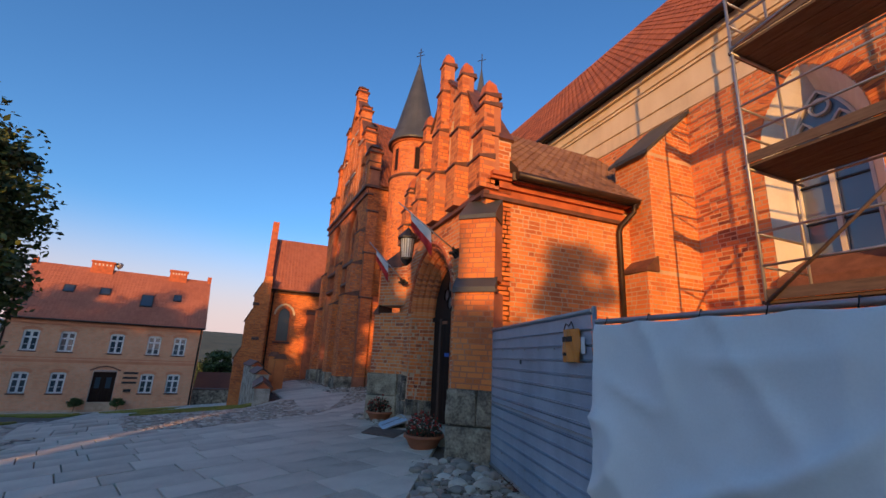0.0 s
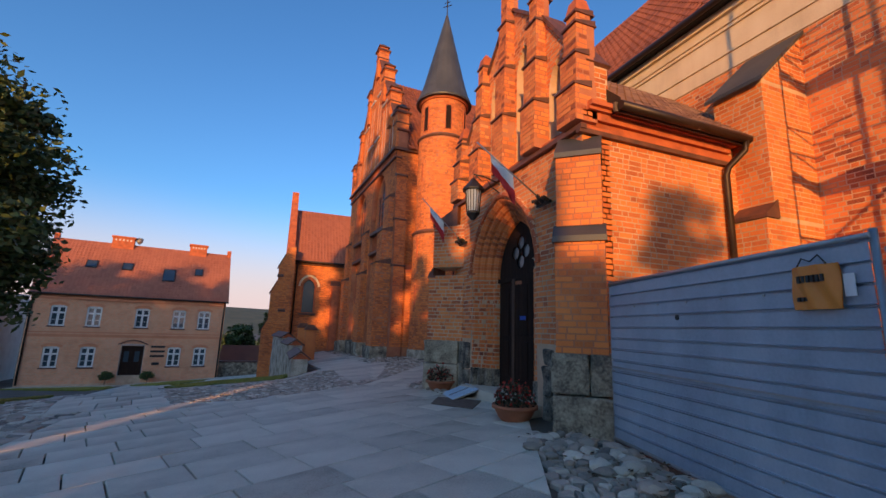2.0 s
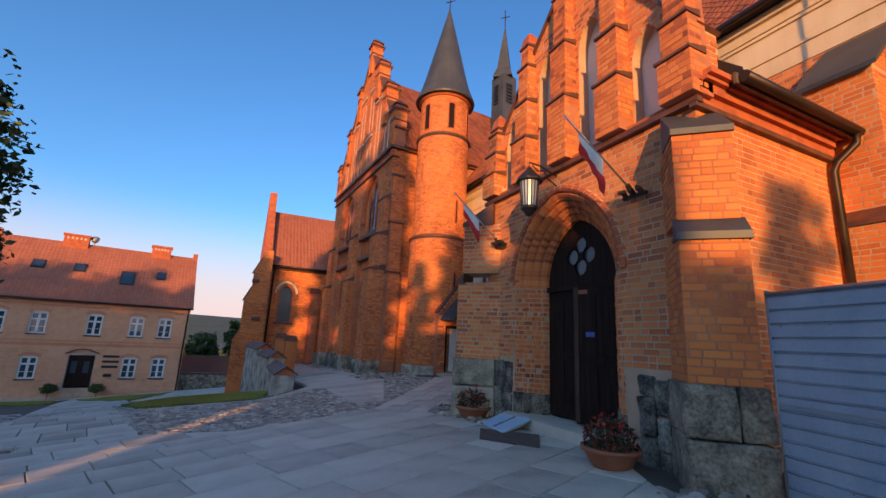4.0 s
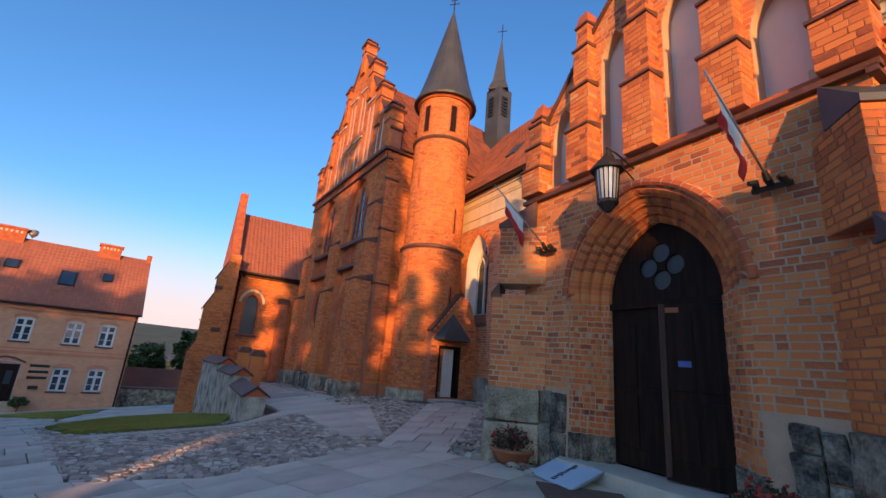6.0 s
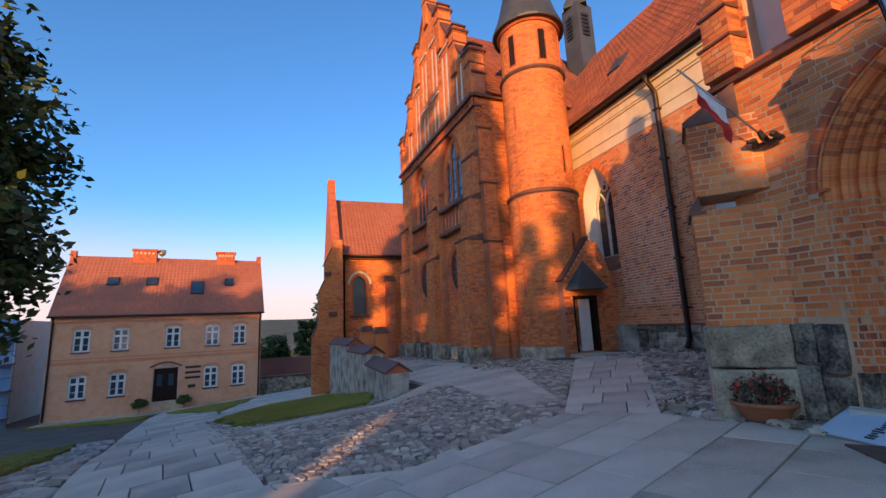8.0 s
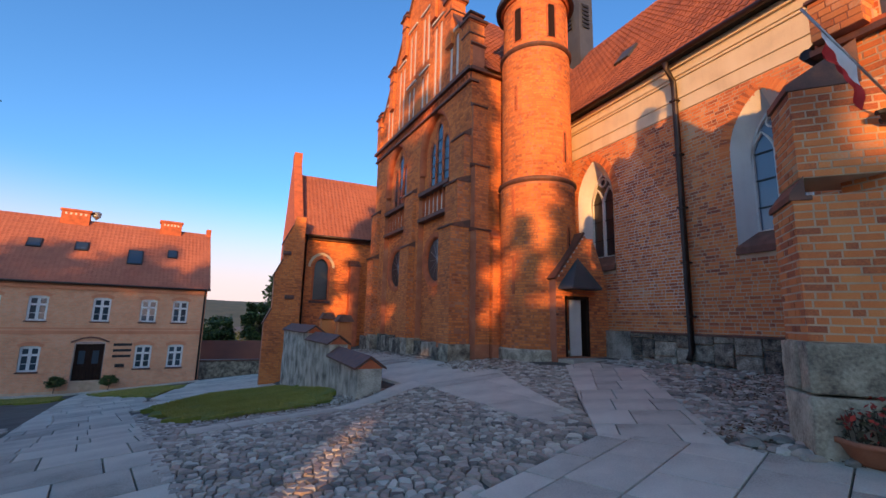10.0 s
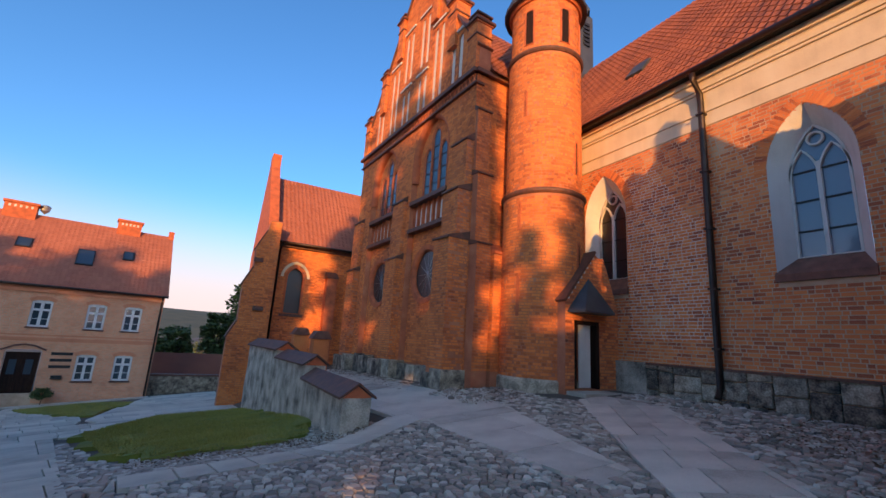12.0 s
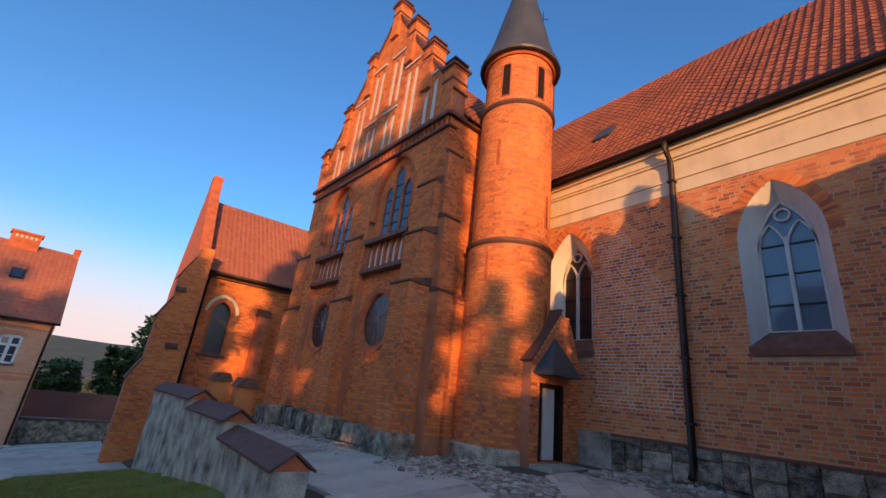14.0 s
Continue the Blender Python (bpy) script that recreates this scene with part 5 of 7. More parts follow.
on_face("sill", CF, 0.9, 2.2, 2.15, 2.3, -0.3, 0.12, BRICK_DARK, w)
on_face("eaves_cornice", CF, -0.3, 8, 6.15, 6.4, 0, 0.2, BRICK_DARK, chapel)
raw("roof_deck", [(0.1, 37.1, 6.35), (9, 37.1, 6.35), (9, 41.5, 11.55), (0.1, 41.5, 11.55), (9, 46, 6.35), (0.1, 46, 6.35)], [(0, 1, 2, 3), (3, 2, 4, 5)], TILE, chapel)
cd = Vector((0, -4.4, -5.2))
tiles("roof_tiles", chapel, (0.1, 41.5, 11.6), (1, 0, 0), cd, 8, cd.length, TILE_HOUSE, rng_seed=62, tile_w=0.26, row=0.36, wave=0.03)
CG = Face((-0.35, 0, 0), (0, 1, 0), (-1, 0, 0))
slab("gable_wall", CG, [(36.9, -4.5), (46.3, -4.5), (46.3, 6.6), (42.0, 12.4), (42.0, 13.1), (41.0, 13.1), (41.0, 12.2), (36.9, 6.9)], [], -0.55, 0.0, BRICK_TRIM, chapel)
brickwork("bricks", chapel, lambda u, v, d: Face((-0.3, 36.9, 0), (1, 0, 0), (0, -1, 0)).at(u, v, d), lambda v: [(-0.05, 0.5)], -2.5, 6.8, BRICK_NEW, rng_seed=63, joint=0.011)
BF = Face((0, 36.3, 0), (1, 0, 0), (0, -1, 0))
EDGE = ((-5.0, -1.62), (0.9, -1.62), (1.7, -1.25), (3.7, -1.25), (4.6, -0.85), (5.7, -0.85), (6.7, -0.40), (7.3, -0.30))


def edge_at(v):
    for (va, xa), (vb, xb) in zip(EDGE, EDGE[1:]):
        if v <= vb:
            return xa + (xb - xa) * max(0.0, v - va) / (vb - va)
    return EDGE[-1][1]


b = slab("buttress", BF, [(x, v) for v, x in EDGE] + [(0.28, 7.3), (0.28, -5.0)], [], -1.15, 0.0, MORTAR_RED, chapel, "brick corner buttress with sloping offsets")
brickwork("bricks", b, lambda u, v, d: BF.at(u, v, d), lambda v: [(edge_at(v), 0.28)], -2.6, 7.25, BRICK_NEW, rng_seed=64, joint=0.011)
for (va, xa), (vb, xb) in ((EDGE[1], EDGE[2]), (EDGE[3], EDGE[4]), (EDGE[5], EDGE[6])):
    moulding("weathering", BF, [(xb, vb), (xa - 0.05, va - 0.08)], [(0.0, -1.2), (0.0, 0.05), (0.06, 0.05), (0.06, -1.2)], BRICK_DARK, b)
for u0, u1, v in ((-0.9, -0.45, 4.9), (-0.62, -0.1, 2.3)):
    on_face("weathering", BF, u0, u1, v, v + 0.25, -0.02, 0.16, BRICK_DARK, b, v1b=v + 0.1)
b = box("buttress", (3.3, 36.9, -3), (3.9, 37.5, 4.6), BRICK_TRIM, chapel)
on_face("weathering", Face((0, 36.9, 0), (1, 0, 0), (0, -1, 0)), 3.25, 3.95, 4.55, 5.0, -0.6, 0.06, BRICK_DARK, b, v1b=4.65)
tube("gutter", [(0.2, 37.0, 6.35), (6, 37.0, 6.35)], 0.08, PIPE, chapel)
tube("rain_pipe", [(0.55, 37.0, 6.3), (0.5, 37.4, 5.9), (0.5, 37.4, -1)], 0.06, PIPE, chapel)

# ---- rectory house down the slope ----
house = thing("rectory_house", (-13.5, 52, -4), "two-storey pale brick house with a red tiled roof", "house")
H_R, H_L = Vector((-5.8, 53.3, 0)), Vector((-21.2, 50.6, 0))
HU = (H_L - H_R).normalized()
HN = Vector((HU.y, -HU.x, 0))
if HN.y > 0:
    HN = -HN
HL = (H_L - H_R).length
HB, HE, HR, HD = -4.6, 3.4, 9.2, 9.0
HF = Face(H_R, HU, HN)
UP = (1.9, 4.15, 7.25, 11.0, 13.6)
DOWN = (1.9, 4.15, 11.0, 13.6)
W_UP, W_DN = (0.55, 2.45), (-3.15, -1.25)


def seg(c, half, z0, z1):
    return [(c - half, z0), (c + half, z0), (c + half, z1 - 0.14), (c + half * 0.5, z1 - 0.03), (c, z1), (c - half * 0.5, z1 - 0.03), (c - half, z1 - 0.14)]


h_holes = [seg(u, 0.56, *W_UP) for u in UP] + [seg(u, 0.56, *W_DN) for u in DOWN] + [seg(7.6, 0.95, -3.95, -0.95)]
slab("wall", HF, [(0, HB - 1), (HL, HB - 1), (HL, HE), (0, HE)], h_holes, -0.5, 0.0, MORTAR, house, "pale orange brick front wall")


def house_rows(v):
    spans = [(0, HL)]
    for us, (a, b) in ((UP, W_UP), (DOWN, W_DN)):
        if a < v < b:
            for u in us:
                spans = less(spans, u - 0.57, u + 0.57)
    if v < -0.95:
        spans = less(spans, 7.6 - 0.96, 7.6 + 0.96)
    return spans


brickwork("bricks", house, lambda u, v, d: HF.at(u, v, d), house_rows, HB, HE, HOUSE_BRICK, rng_seed=71, course=0.1, long=0.3)
for us, (a, b) in ((UP, W_UP), (DOWN, W_DN)):
    for u in us:
        bm = bmesh.new()
        face_box(bm, HF, u - 0.55, u + 0.55, a, b, -0.2, -0.19)
        w = part("window", bm, GLASS, house, "white-framed casement window")
        for u0, u1, z0, z1 in ((-0.56, -0.43, a, b - 0.1), (0.43, 0.56, a, b - 0.1), (-0.56, 0.56, a, a + 0.13), (-0.56, 0.56, b - 0.24, b - 0.02), (-0.09, 0.09, a, b - 0.1), (-0.5, 0.5, b - 0.78, b - 0.62)):
            on_face("frame", HF, u + u0, u + u1, z0, z1, -0.19, -0.09, WHITE_PAINT, w)
        on_face("glazing_bar", HF, u - 0.5, u + 0.5, a + 0.55, a + 0.59, -0.19, -0.13, WHITE_PAINT, w)
        on_face("sill", HF, u - 0.64, u + 0.64, a - 0.1, a, -0.1, 0.1, BRICK_DARK, w)
        moulding("lintel", HF, [(u + 0.66, b - 0.14), (u + 0.33, b + 0.02), (u, b + 0.05), (u - 0.33, b + 0.02), (u - 0.66, b - 0.14)], [(0, -0.02), (0, 0.02), (0.22, 0.02), (0.22, -0.02)], HOUSE_TRIM, w)
d = on_face("door", HF, 6.72, 8.48, -4.5, -1.2, -0.3, -0.25, OAK, house, "dark wooden double door under a segmental arch")
for u in (7.0, 7.85):
    on_face("door_pane", HF, u, u + 0.4, -2.7, -1.7, -0.25, -0.24, GLASS, d)
    on_face("door_panel", HF, u - 0.05, u + 0.45, -3.9, -2.9, -0.25, -0.22, OAK, d, bevel=0.01)
moulding("door_arch", HF, [(8.75, -1.1), (8.1, -0.8), (7.6, -0.72), (7.1, -0.8), (6.45, -1.1)], [(0, -0.02), (0, 0.08), (0.12, 0.08), (0.12, -0.02)], BRICK_DARK, d)
on_face("string_course", HF, 0, HL, -0.42, -0.18, -0.02, 0.06, HOUSE_TRIM, house, "moulded brick string course")
on_face("string_course", HF, 0, HL, -0.05, 0.05, -0.02, 0.04, HOUSE_TRIM, house)
on_face("eaves_cornice", HF, 0, HL, HE - 0.45, HE, -0.02, 0.14, HOUSE_TRIM, house)
for z in (-1.35, -1.8, -2.25):
    on_face("plaque", HF, 4.95, 6.15, z, z + 0.2, 0, 0.04, DARK_METAL, house, "dark name plaque beside the door")
on_face("letter_box", HF, 5.3, 5.9, -3.0, -2.75, 0, 0.15, DARK_METAL, house)
for u in (0.15, HL - 0.15):
    tube("rain_pipe", [HF.at(u, HE, 0.2), HF.at(u, HE - 0.4, 0.1), HF.at(u, HB, 0.1)], 0.07, PIPE, house)
back = -HN * HD
p = [HF.at(-0.2, HE, 0.35), HF.at(HL + 0.2, HE, 0.35), HF.at(HL + 0.2, HR, -HD / 2), HF.at(-0.2, HR, -HD / 2), HF.at(HL + 0.2, HE, -HD - 0.35), HF.at(-0.2, HE, -HD - 0.35)]
raw("roof_deck", [x - Z * 0.05 for x in p], [(0, 1, 2, 3), (3, 2, 4, 5)], TILE_HOUSE, house)
dn = p[1] - p[2]
tiles("roof_tiles", house, p[3], HU, p[0] - p[3], HL + 0.4, dn.length, TILE_HOUSE, rng_seed=72, tile_w=0.3, row=0.4, wave=0.018)
raw("gable_wall", [HF.at(0, HB - 1, 0), HF.at(0, HE, 0), HF.at(0, HR - 0.1, -HD / 2), HF.at(0, HE, -HD), HF.at(0, HB - 1, -HD)], [(0, 1, 2, 3, 4)], HOUSE_BRICK, house)
raw("gable_wall", [HF.at(HL, HB - 1, 0), HF.at(HL, HE, 0), HF.at(HL, HR - 0.1, -HD / 2), HF.at(HL, HE, -HD), HF.at(HL, HB - 1, -HD)], [(0, 1, 2, 3, 4)], HOUSE_BRICK, house)
tube("gutter", [HF.at(-0.2, HE + 0.02, 0.42), HF.at(HL + 0.2, HE + 0.02, 0.42)], 0.09, PIPE, house)
for u in (0.0, HL):
    on_face("parapet", HF, u - 0.2, u + 0.2, HR - 0.4, HR + 0.45, -HD / 2 - 0.3, -HD / 2 + 0.3, BRICK_TRIM, house)
for u, w in ((3.2, 0.85), (10.2, 0.95)):
    c = on_face("chimney", HF, u - w, u + w, HR - 0.6, HR + 0.75, -HD / 2 - 0.5, -HD / 2 + 0.5, BRICK_TRIM, house, "brick chimney with vent holes")
    on_face("chimney_cap", HF, u - w - 0.1, u + w + 0.1, HR + 0.6, HR + 0.78, -HD / 2 - 0.6, -HD / 2 + 0.6, BRICK_TRIM, c)
    for k in range(5):
        uu = u - w + 0.3 + k * (2 * w - 0.6) / 4
        on_face("vent_hole", HF, uu - 0.07, uu + 0.07, HR + 0.28, HR + 0.48, -HD / 2 + 0.45, -HD / 2 + 0.504, PLASTER, c)
dish = lathe("satellite_dish", HF.at(8.85, HR + 0.05, -HD / 2), [(0.0, 0.0), (0.04, 0.1), (0.3, 0.35), (0.36, 0.7), (0.2, 0.8), (0, 0.82)], STEEL, house, "", 12)
sn = dn.normalized()
nn_ = HU.cross(sn).normalized()
if nn_.z < 0:
    nn_ = -nn_
for u, t, w, h in ((2.9, 3.4, 0.38, 0.5), (5.6, 4.2, 0.55, 0.85), (9.3, 3.4, 0.45, 0.5), (12.2, 3.4, 0.45, 0.5)):
    m = Matrix((( HU.x, sn.x, nn_.x, 0), (HU.y, sn.y, nn_.y, 0), (HU.z, sn.z, nn_.z, 0), (0, 0, 0, 1)))
    o = p[3] + HU * (u + 0.2) + sn * t
    k = box("roof_window", (-w, -h, 0), (w, h, 0.12), DARK_METAL, house, "roof window in the tiles", 0.02, Matrix.Translation(o) @ m)
    box("pane", (-w + 0.09, -h + 0.09, 0.1), (w - 0.09, h - 0.09, 0.135), GLASS, k, "", 0.0, Matrix.Translation(o) @ m)

# outbuilding and boundary wall behind
shed = thing("outbuilding", (-4, 60, -5), "low outbuilding with a dark red roof", "shed")
box("wall", (-6.3, 60, -7), (1.5, 64, -3.2), MORTAR, shed)
raw("roof", [(-6.5, 59.6, -3.3), (1.7, 59.6, -3.3), (1.7, 62, -1.4), (-6.5, 62, -1.4), (1.7, 64.4, -3.3), (-6.5, 64.4, -3.3)], [(0, 1, 2, 3), (3, 2, 4, 5)], TILE, shed)
bwall = thing("boundary_wall", (-3, 54, -5), "grey field stone boundary wall with a coping", "wall", kind="structure")
box("wall", (-6.2, 54.6, -7), (-0.5, 55.1, -2.9), STONE, bwall, bevel=0.05)
box("coping", (-6.2, 54.5, -2.9), (-0.5, 55.2, -2.75), BRICK_DARK, bwall, bevel=0.03)

# ---- site fence beside the porch ----
fence = thing("site_fence", (3.2, 4.8, 0), "blue-grey corrugated metal site fence panel", "fence")
FA, FB = Vector((3.46, 6.22, 0)), Vector((2.712, 3.03, 0))
fu = (FB - FA).normalized()
fl = (FB - FA).length
fn = Vector((fu.y, -fu.x, 0))
if fn.x > 0:
    fn = -fn
FF = Face(FA, fu, fn)


def rib_profile(z0, z1):
    """A sheet with horizontal ribs."""
    out, z = [], z0
    while z < z1 - 0.01:
        out += [(z, 0.0), (min(z + 0.108, z1), 0.006), (min(z + 0.114, z1), -0.020), (min(z + 0.128, z1), -0.020), (min(z + 0.133, z1), 0.014)]
        z += 0.139
    return out


pr = rib_profile(0.12, 2.06)
verts = [FF.at(u, z, d) for u in (0.05, fl - 0.05) for z, d in pr] + [FF.at(u, z, d - 0.004) for u in (0.05, fl - 0.05) for z, d in pr]
k = len(pr)
faces = [(i, i + 1, k + i + 1, k + i) for i in range(k - 1)] + [(2 * k + i, 3 * k + i, 3 * k + i + 1, 2 * k + i + 1) for i in range(k - 1)]
raw("sheet", verts, faces, FENCE_PAINT, fence, "blue-grey ribbed metal sheet")
for u in (0.03, fl - 0.03):
    tube("post", [FF.at(u, -0.3, -0.02), FF.at(u, 2.12, -0.02)], 0.024, STEEL, fence)
tube("rail", [FF.at(0.03, 2.08, 0.0), FF.at(fl - 0.03, 2.08, 0.0)], 0.022, STEEL, fence)
tube("rail", [FF.at(0.03, 0.1, 0.0), FF.at(fl - 0.03, 0.1, 0.0)], 0.022, STEEL, fence)

on_face("seam", FF, 0.05, fl - 0.05, 0.985, 0.998, 0.0, 0.022, STEEL, fence, "lapped sheet seam")
hole = [(fl * 0.42 + 0.028 * math.cos(a), 1.60 + 0.028 * math.sin(a)) for a in (2 * math.pi * i / 14 for i in range(14))]
slab("hole", FF, hole, [], 0.0, 0.012, DARK_METAL, fence, "dark punched hole")
for k in range(14):
    u, z = 0.16 + (k % 7) * fl / 7.2, (0.36, 1.75)[k // 7]
    slab("rivet", FF, [(u + 0.011 * math.cos(a), z + 0.011 * math.sin(a)) for a in (2 * math.pi * i / 8 for i in range(8))], [], 0.0, 0.014, STEEL, fence)

tarp = thing("tarpaulin_fence", (2.9, 0, 0), "site fence covered with a pale tarpaulin", "fence")
TP0, TP1 = Vector((2.70, 2.99, 0)), Vector((2.95, -9, 0))
tu = (TP1 - TP0).normalized()
tl = (TP1 - TP0).length
TPF = Face(TP0, tu, (-tu.y * -1, tu.x * -1, 0))
if TPF.n.x > 0:
    TPF.n = -TPF.n
nx, nz = 300, 46
verts, faces = [], []
for i in range(nx + 1):
    for j in range(nz + 1):
        u, z = 0.03 + (tl - 0.06) * i / nx, 0.02 + 1.93 * j / nz
        s = math.sin(math.pi * j / nz)
        d = 0.04 + 0.07 * s * noise.noise(Vector((u * 0.9, z * 0.8, 3))) + 0.06 * (1 - abs(noise.noise(Vector((u * 0.9 - z * 1.0, z * 0.8 + u * 0.35, 9))))) ** 7 * (0.3 + s) + 0.035 * (1 - abs(noise.noise(Vector((u * 1.4 + z * 1.2, z * 0.7 - u * 0.5, 21))))) ** 9 + 0.022 * abs(noise.noise(Vector((u * 3.2 + z * 2.2, z * 2.6 - u, 4)))) + 0.03 * s
        if j == nz:
            z -= 0.018 * abs(math.sin(u * 6.0))
        verts.append(TPF.at(u, z, d))
faces = [(i * (nz + 1) + j, i * (nz + 1) + j + 1, (i + 1) * (nz + 1) + j + 1, (i + 1) * (nz + 1) + j) for i in range(nx) for j in range(nz)]
smooth(raw("sheet", verts, faces, TARP, tarp, "creased pale blue-white tarpaulin"))
tube("rail", [TPF.at(0, 1.97, 0), TPF.at(tl, 1.97, 0)], 0.022, STEEL, tarp)
for i in range(4):
    tube("post", [TPF.at(0.03 + i * 3.5, -0.3, -0.02), TPF.at(0.03 + i * 3.5, 2.0, -0.02)], 0.024, STEEL, tarp)
for i in range(30):
    u = 0.15 + i * 0.42
    tube("tie", [TPF.at(u, 1.93, 0.05), TPF.at(u, 2.0, 0.02), TPF.at(u, 1.97, -0.03), TPF.at(u + 0.01, 1.9, 0.0)], 0.006, DARK_METAL, tarp, n=5)

# ---- low yard wall with tiled copings ----
gwall = thing("garden_wall", (0.4, 24, -0.5), "stepped stained concrete retaining wall with dark copings", "wall", kind="structure")
GW = ((0.38, 20.75), (0.36, 24.8), (0.05, 28.2), (-0.45, 33.0))
gtop = (-0.02, 0.36, 0.62)
for i in range(3):
    a, b = Vector((*GW[i], 0)), Vector((*GW[i + 1], 0))
    u = (b - a).normalized()
    n = Vector((-u.y, u.x, 0))
    f = Face(a, u, n)
    l = (b - a).length
    top = gtop[i]
    s = on_face("wall_section", f, 0, l, -2.9, top, -0.32, 0.32, CONCRETE, gwall, "stained grey concrete wall section", bevel=0.015)
    rubble(s, i, 0.012)
    q = [f.at(-0.08, top - 0.02, 0.42), f.at(l, top - 0.02, 0.42), f.at(l, top + 0.28, 0), f.at(-0.08, top + 0.28, 0), f.at(l, top - 0.02, -0.42), f.at(-0.08, top - 0.02, -0.42)]
    q += [x + Z * 0.05 for x in q]
    raw("coping", q, [(0, 3, 2, 1), (3, 5, 4, 2), (6, 7, 8, 9), (9, 8, 10, 11), (0, 1, 7, 6), (4, 5, 11, 10), (0, 6, 9, 3), (3, 9, 11, 5), (1, 2, 8, 7), (2, 4, 10, 8)], BRICK_DARK, s, "dark gabled tile coping")
    raw("gable_end", [f.at(-0.02, top, 0.34), f.at(-0.02, top + 0.25, 0), f.at(-0.02, top, -0.34)], [(0, 1, 2)], BRICK_TRIM, s)

# ---- trees ----
def tree(name, at, height, spread, trunk_h, seed, clumps=60, per=70, leaf=0.16, label="leafy broad tree with a dark green crown", layered=False):
    rng = random.Random(seed)
    t = thing(name, at, label, "tree")
    b = Vector(at)
    v, f = [], []
    top = b + Vector((0, 0, trunk_h + (height - trunk_h) * 0.6))
    tube_into(v, f, [b - Z * 0.4, b + Vector((0.05, 0.03, trunk_h * 0.5)), b + Vector((0.1, -0.05, trunk_h)), top], [0.05 * height * 0.7, 0.03 * height, 0.024 * height, 0.03], 9)
    centre = b + Vector((0, 0, trunk_h + (height - trunk_h) * 0.5))
    pts = []
    for i in range(clumps):
        d = Vector((rng.gauss(0, 1), rng.gauss(0, 1), rng.gauss(0, 1))).normalized()
        r = rng.uniform(0.55, 1.0) ** 0.6
        c = centre + Vector((d.x * spread * r, d.y * spread * r, d.z * (height - trunk_h) * 0.5 * r))
        pts.append(c)
        if i % 3 == 0:
            s = b + Vector((0.1, 0, trunk_h * rng.uniform(0.8, 1.3)))
            tube_into(v, f, [s, (s + c) / 2 + Vector((0, 0, 0.2)), c], [0.012 * height, 0.008 * height, 0.01], 5)
    raw("trunk", v, f, BARK, t)
    lv, lf = [], []
    for c in pts:
        cr = spread * (rng.uniform(0.14, 0.34) if layered else rng.uniform(0.22, 0.42))
        flat = 0.5 if layered else 1.0
        for j in range(per):
            d = Vector((max(-1.7, min(1.7, rng.gauss(0, 1))), max(-1.7, min(1.7, rng.gauss(0, 1))), flat * max(-1.4, min(1.4, rng.gauss(0, 0.7))))) * cr * (0.7 if layered else 0.55)
            p = c + d
            a = Vector((rng.gauss(0, 1), rng.gauss(0, 1), rng.gauss(0, 0.6))).normalized()
            w = a.cross(Vector((rng.gauss(0, 1), rng.gauss(0, 1), rng.gauss(0, 1)))).normalized()
            s = leaf * rng.uniform(0.6, 1.3)
            k = len(lv)
            lv += [p - a * s, p + w * s * 0.5, p + a * s, p - w * s * 0.5]
            lf.append((k, k + 1, k + 2, k + 3))
    hang(new("crown", mesh_of("crown", lv, lf, LEAF)), t, kind="stuff")
    return t


tree("tree", (-11.6, 18.4, ground_z(-11.6, 18.4)), 11.4, 3.35, 1.3, 3, clumps=170, per=430, leaf=0.14, layered=True)

# ---- unseen sun blockers added behind the walker to shade the yard: hedges, a house, trees ----
FLAT = Vector((SUN_WAY.x, SUN_WAY.y, 0)).normalized()
SIDE = Vector((-FLAT.y, FLAT.x, 0))
FALL = -SUN_WAY.z / math.hypot(SUN_WAY.x, SUN_WAY.y)


def across(s, back):
    """A place s metres across the light and so far back towards the sun."""
    return SIDE * s - FLAT * back


def foot(p):
    return Vector((p.x, p.y, ground_z(p.x, p.y) - 0.3))


def shade_top(h, back):
    return h + back * FALL


# leafy box out of view, as high as the wanted shadow line
def hedge(s0, s1, back, h, seed):
    rng = random.Random(seed)
    a = foot(across((s0 + s1) / 2, back))
    t = thing("hedge", a, "unseen green hedge block added to shade the yard", "hedge")
    m = Matrix((( SIDE.x, FLAT.x, 0, 0), (SIDE.y, FLAT.y, 0, 0), (0, 0, 1, 0), (0, 0, 0, 1)))
    z0, z1 = a.z, shade_top(h, back)
    bm = bmesh.new()
    add_box(bm, (s0, -back - 0.5, z0), (s1, -back + 0.5, z1 - 0.25), m)
    part("core", bm, LEAF, t)
    lv, lf = [], []
    for i in range(int((s1 - s0) * 260)):
        p = m @ Vector((rng.uniform(s0, s1), -back + rng.uniform(-0.75, 0.75), rng.uniform(z0, z1)))
        d = Vector((rng.gauss(0, 1), rng.gauss(0, 1), rng.gauss(0, 1))).normalized()
        w = d.cross(Vector((rng.gauss(0, 1), rng.gauss(0, 1), 0.3))).normalized()
        k = len(lv)
        q = 0.22 * rng.uniform(0.6, 1.3)
        lv += [p - d * q, p + w * q * 0.6, p + d * q, p - w * q * 0.6]
        lf.append((k, k + 1, k + 2, k + 3))
    hang(new("leaves", mesh_of("leaves", lv, lf, LEAF)), t, kind="stuff")


hedge(-16, -2.6, 26, 3.0, 1)
hedge(-2.6, 0.4, 26, 3.6, 2)
hedge(5.9, 8.42, 26, 4.4, 4)
hedge(8.80, 14.5, 26, 4.4, 5)
hedge(14.5, 19.5, 26, 5.2, 6)
hedge(19.5, 27, 26, 4.4, 7)
hedge(27, 50, 26, 8.8, 8)


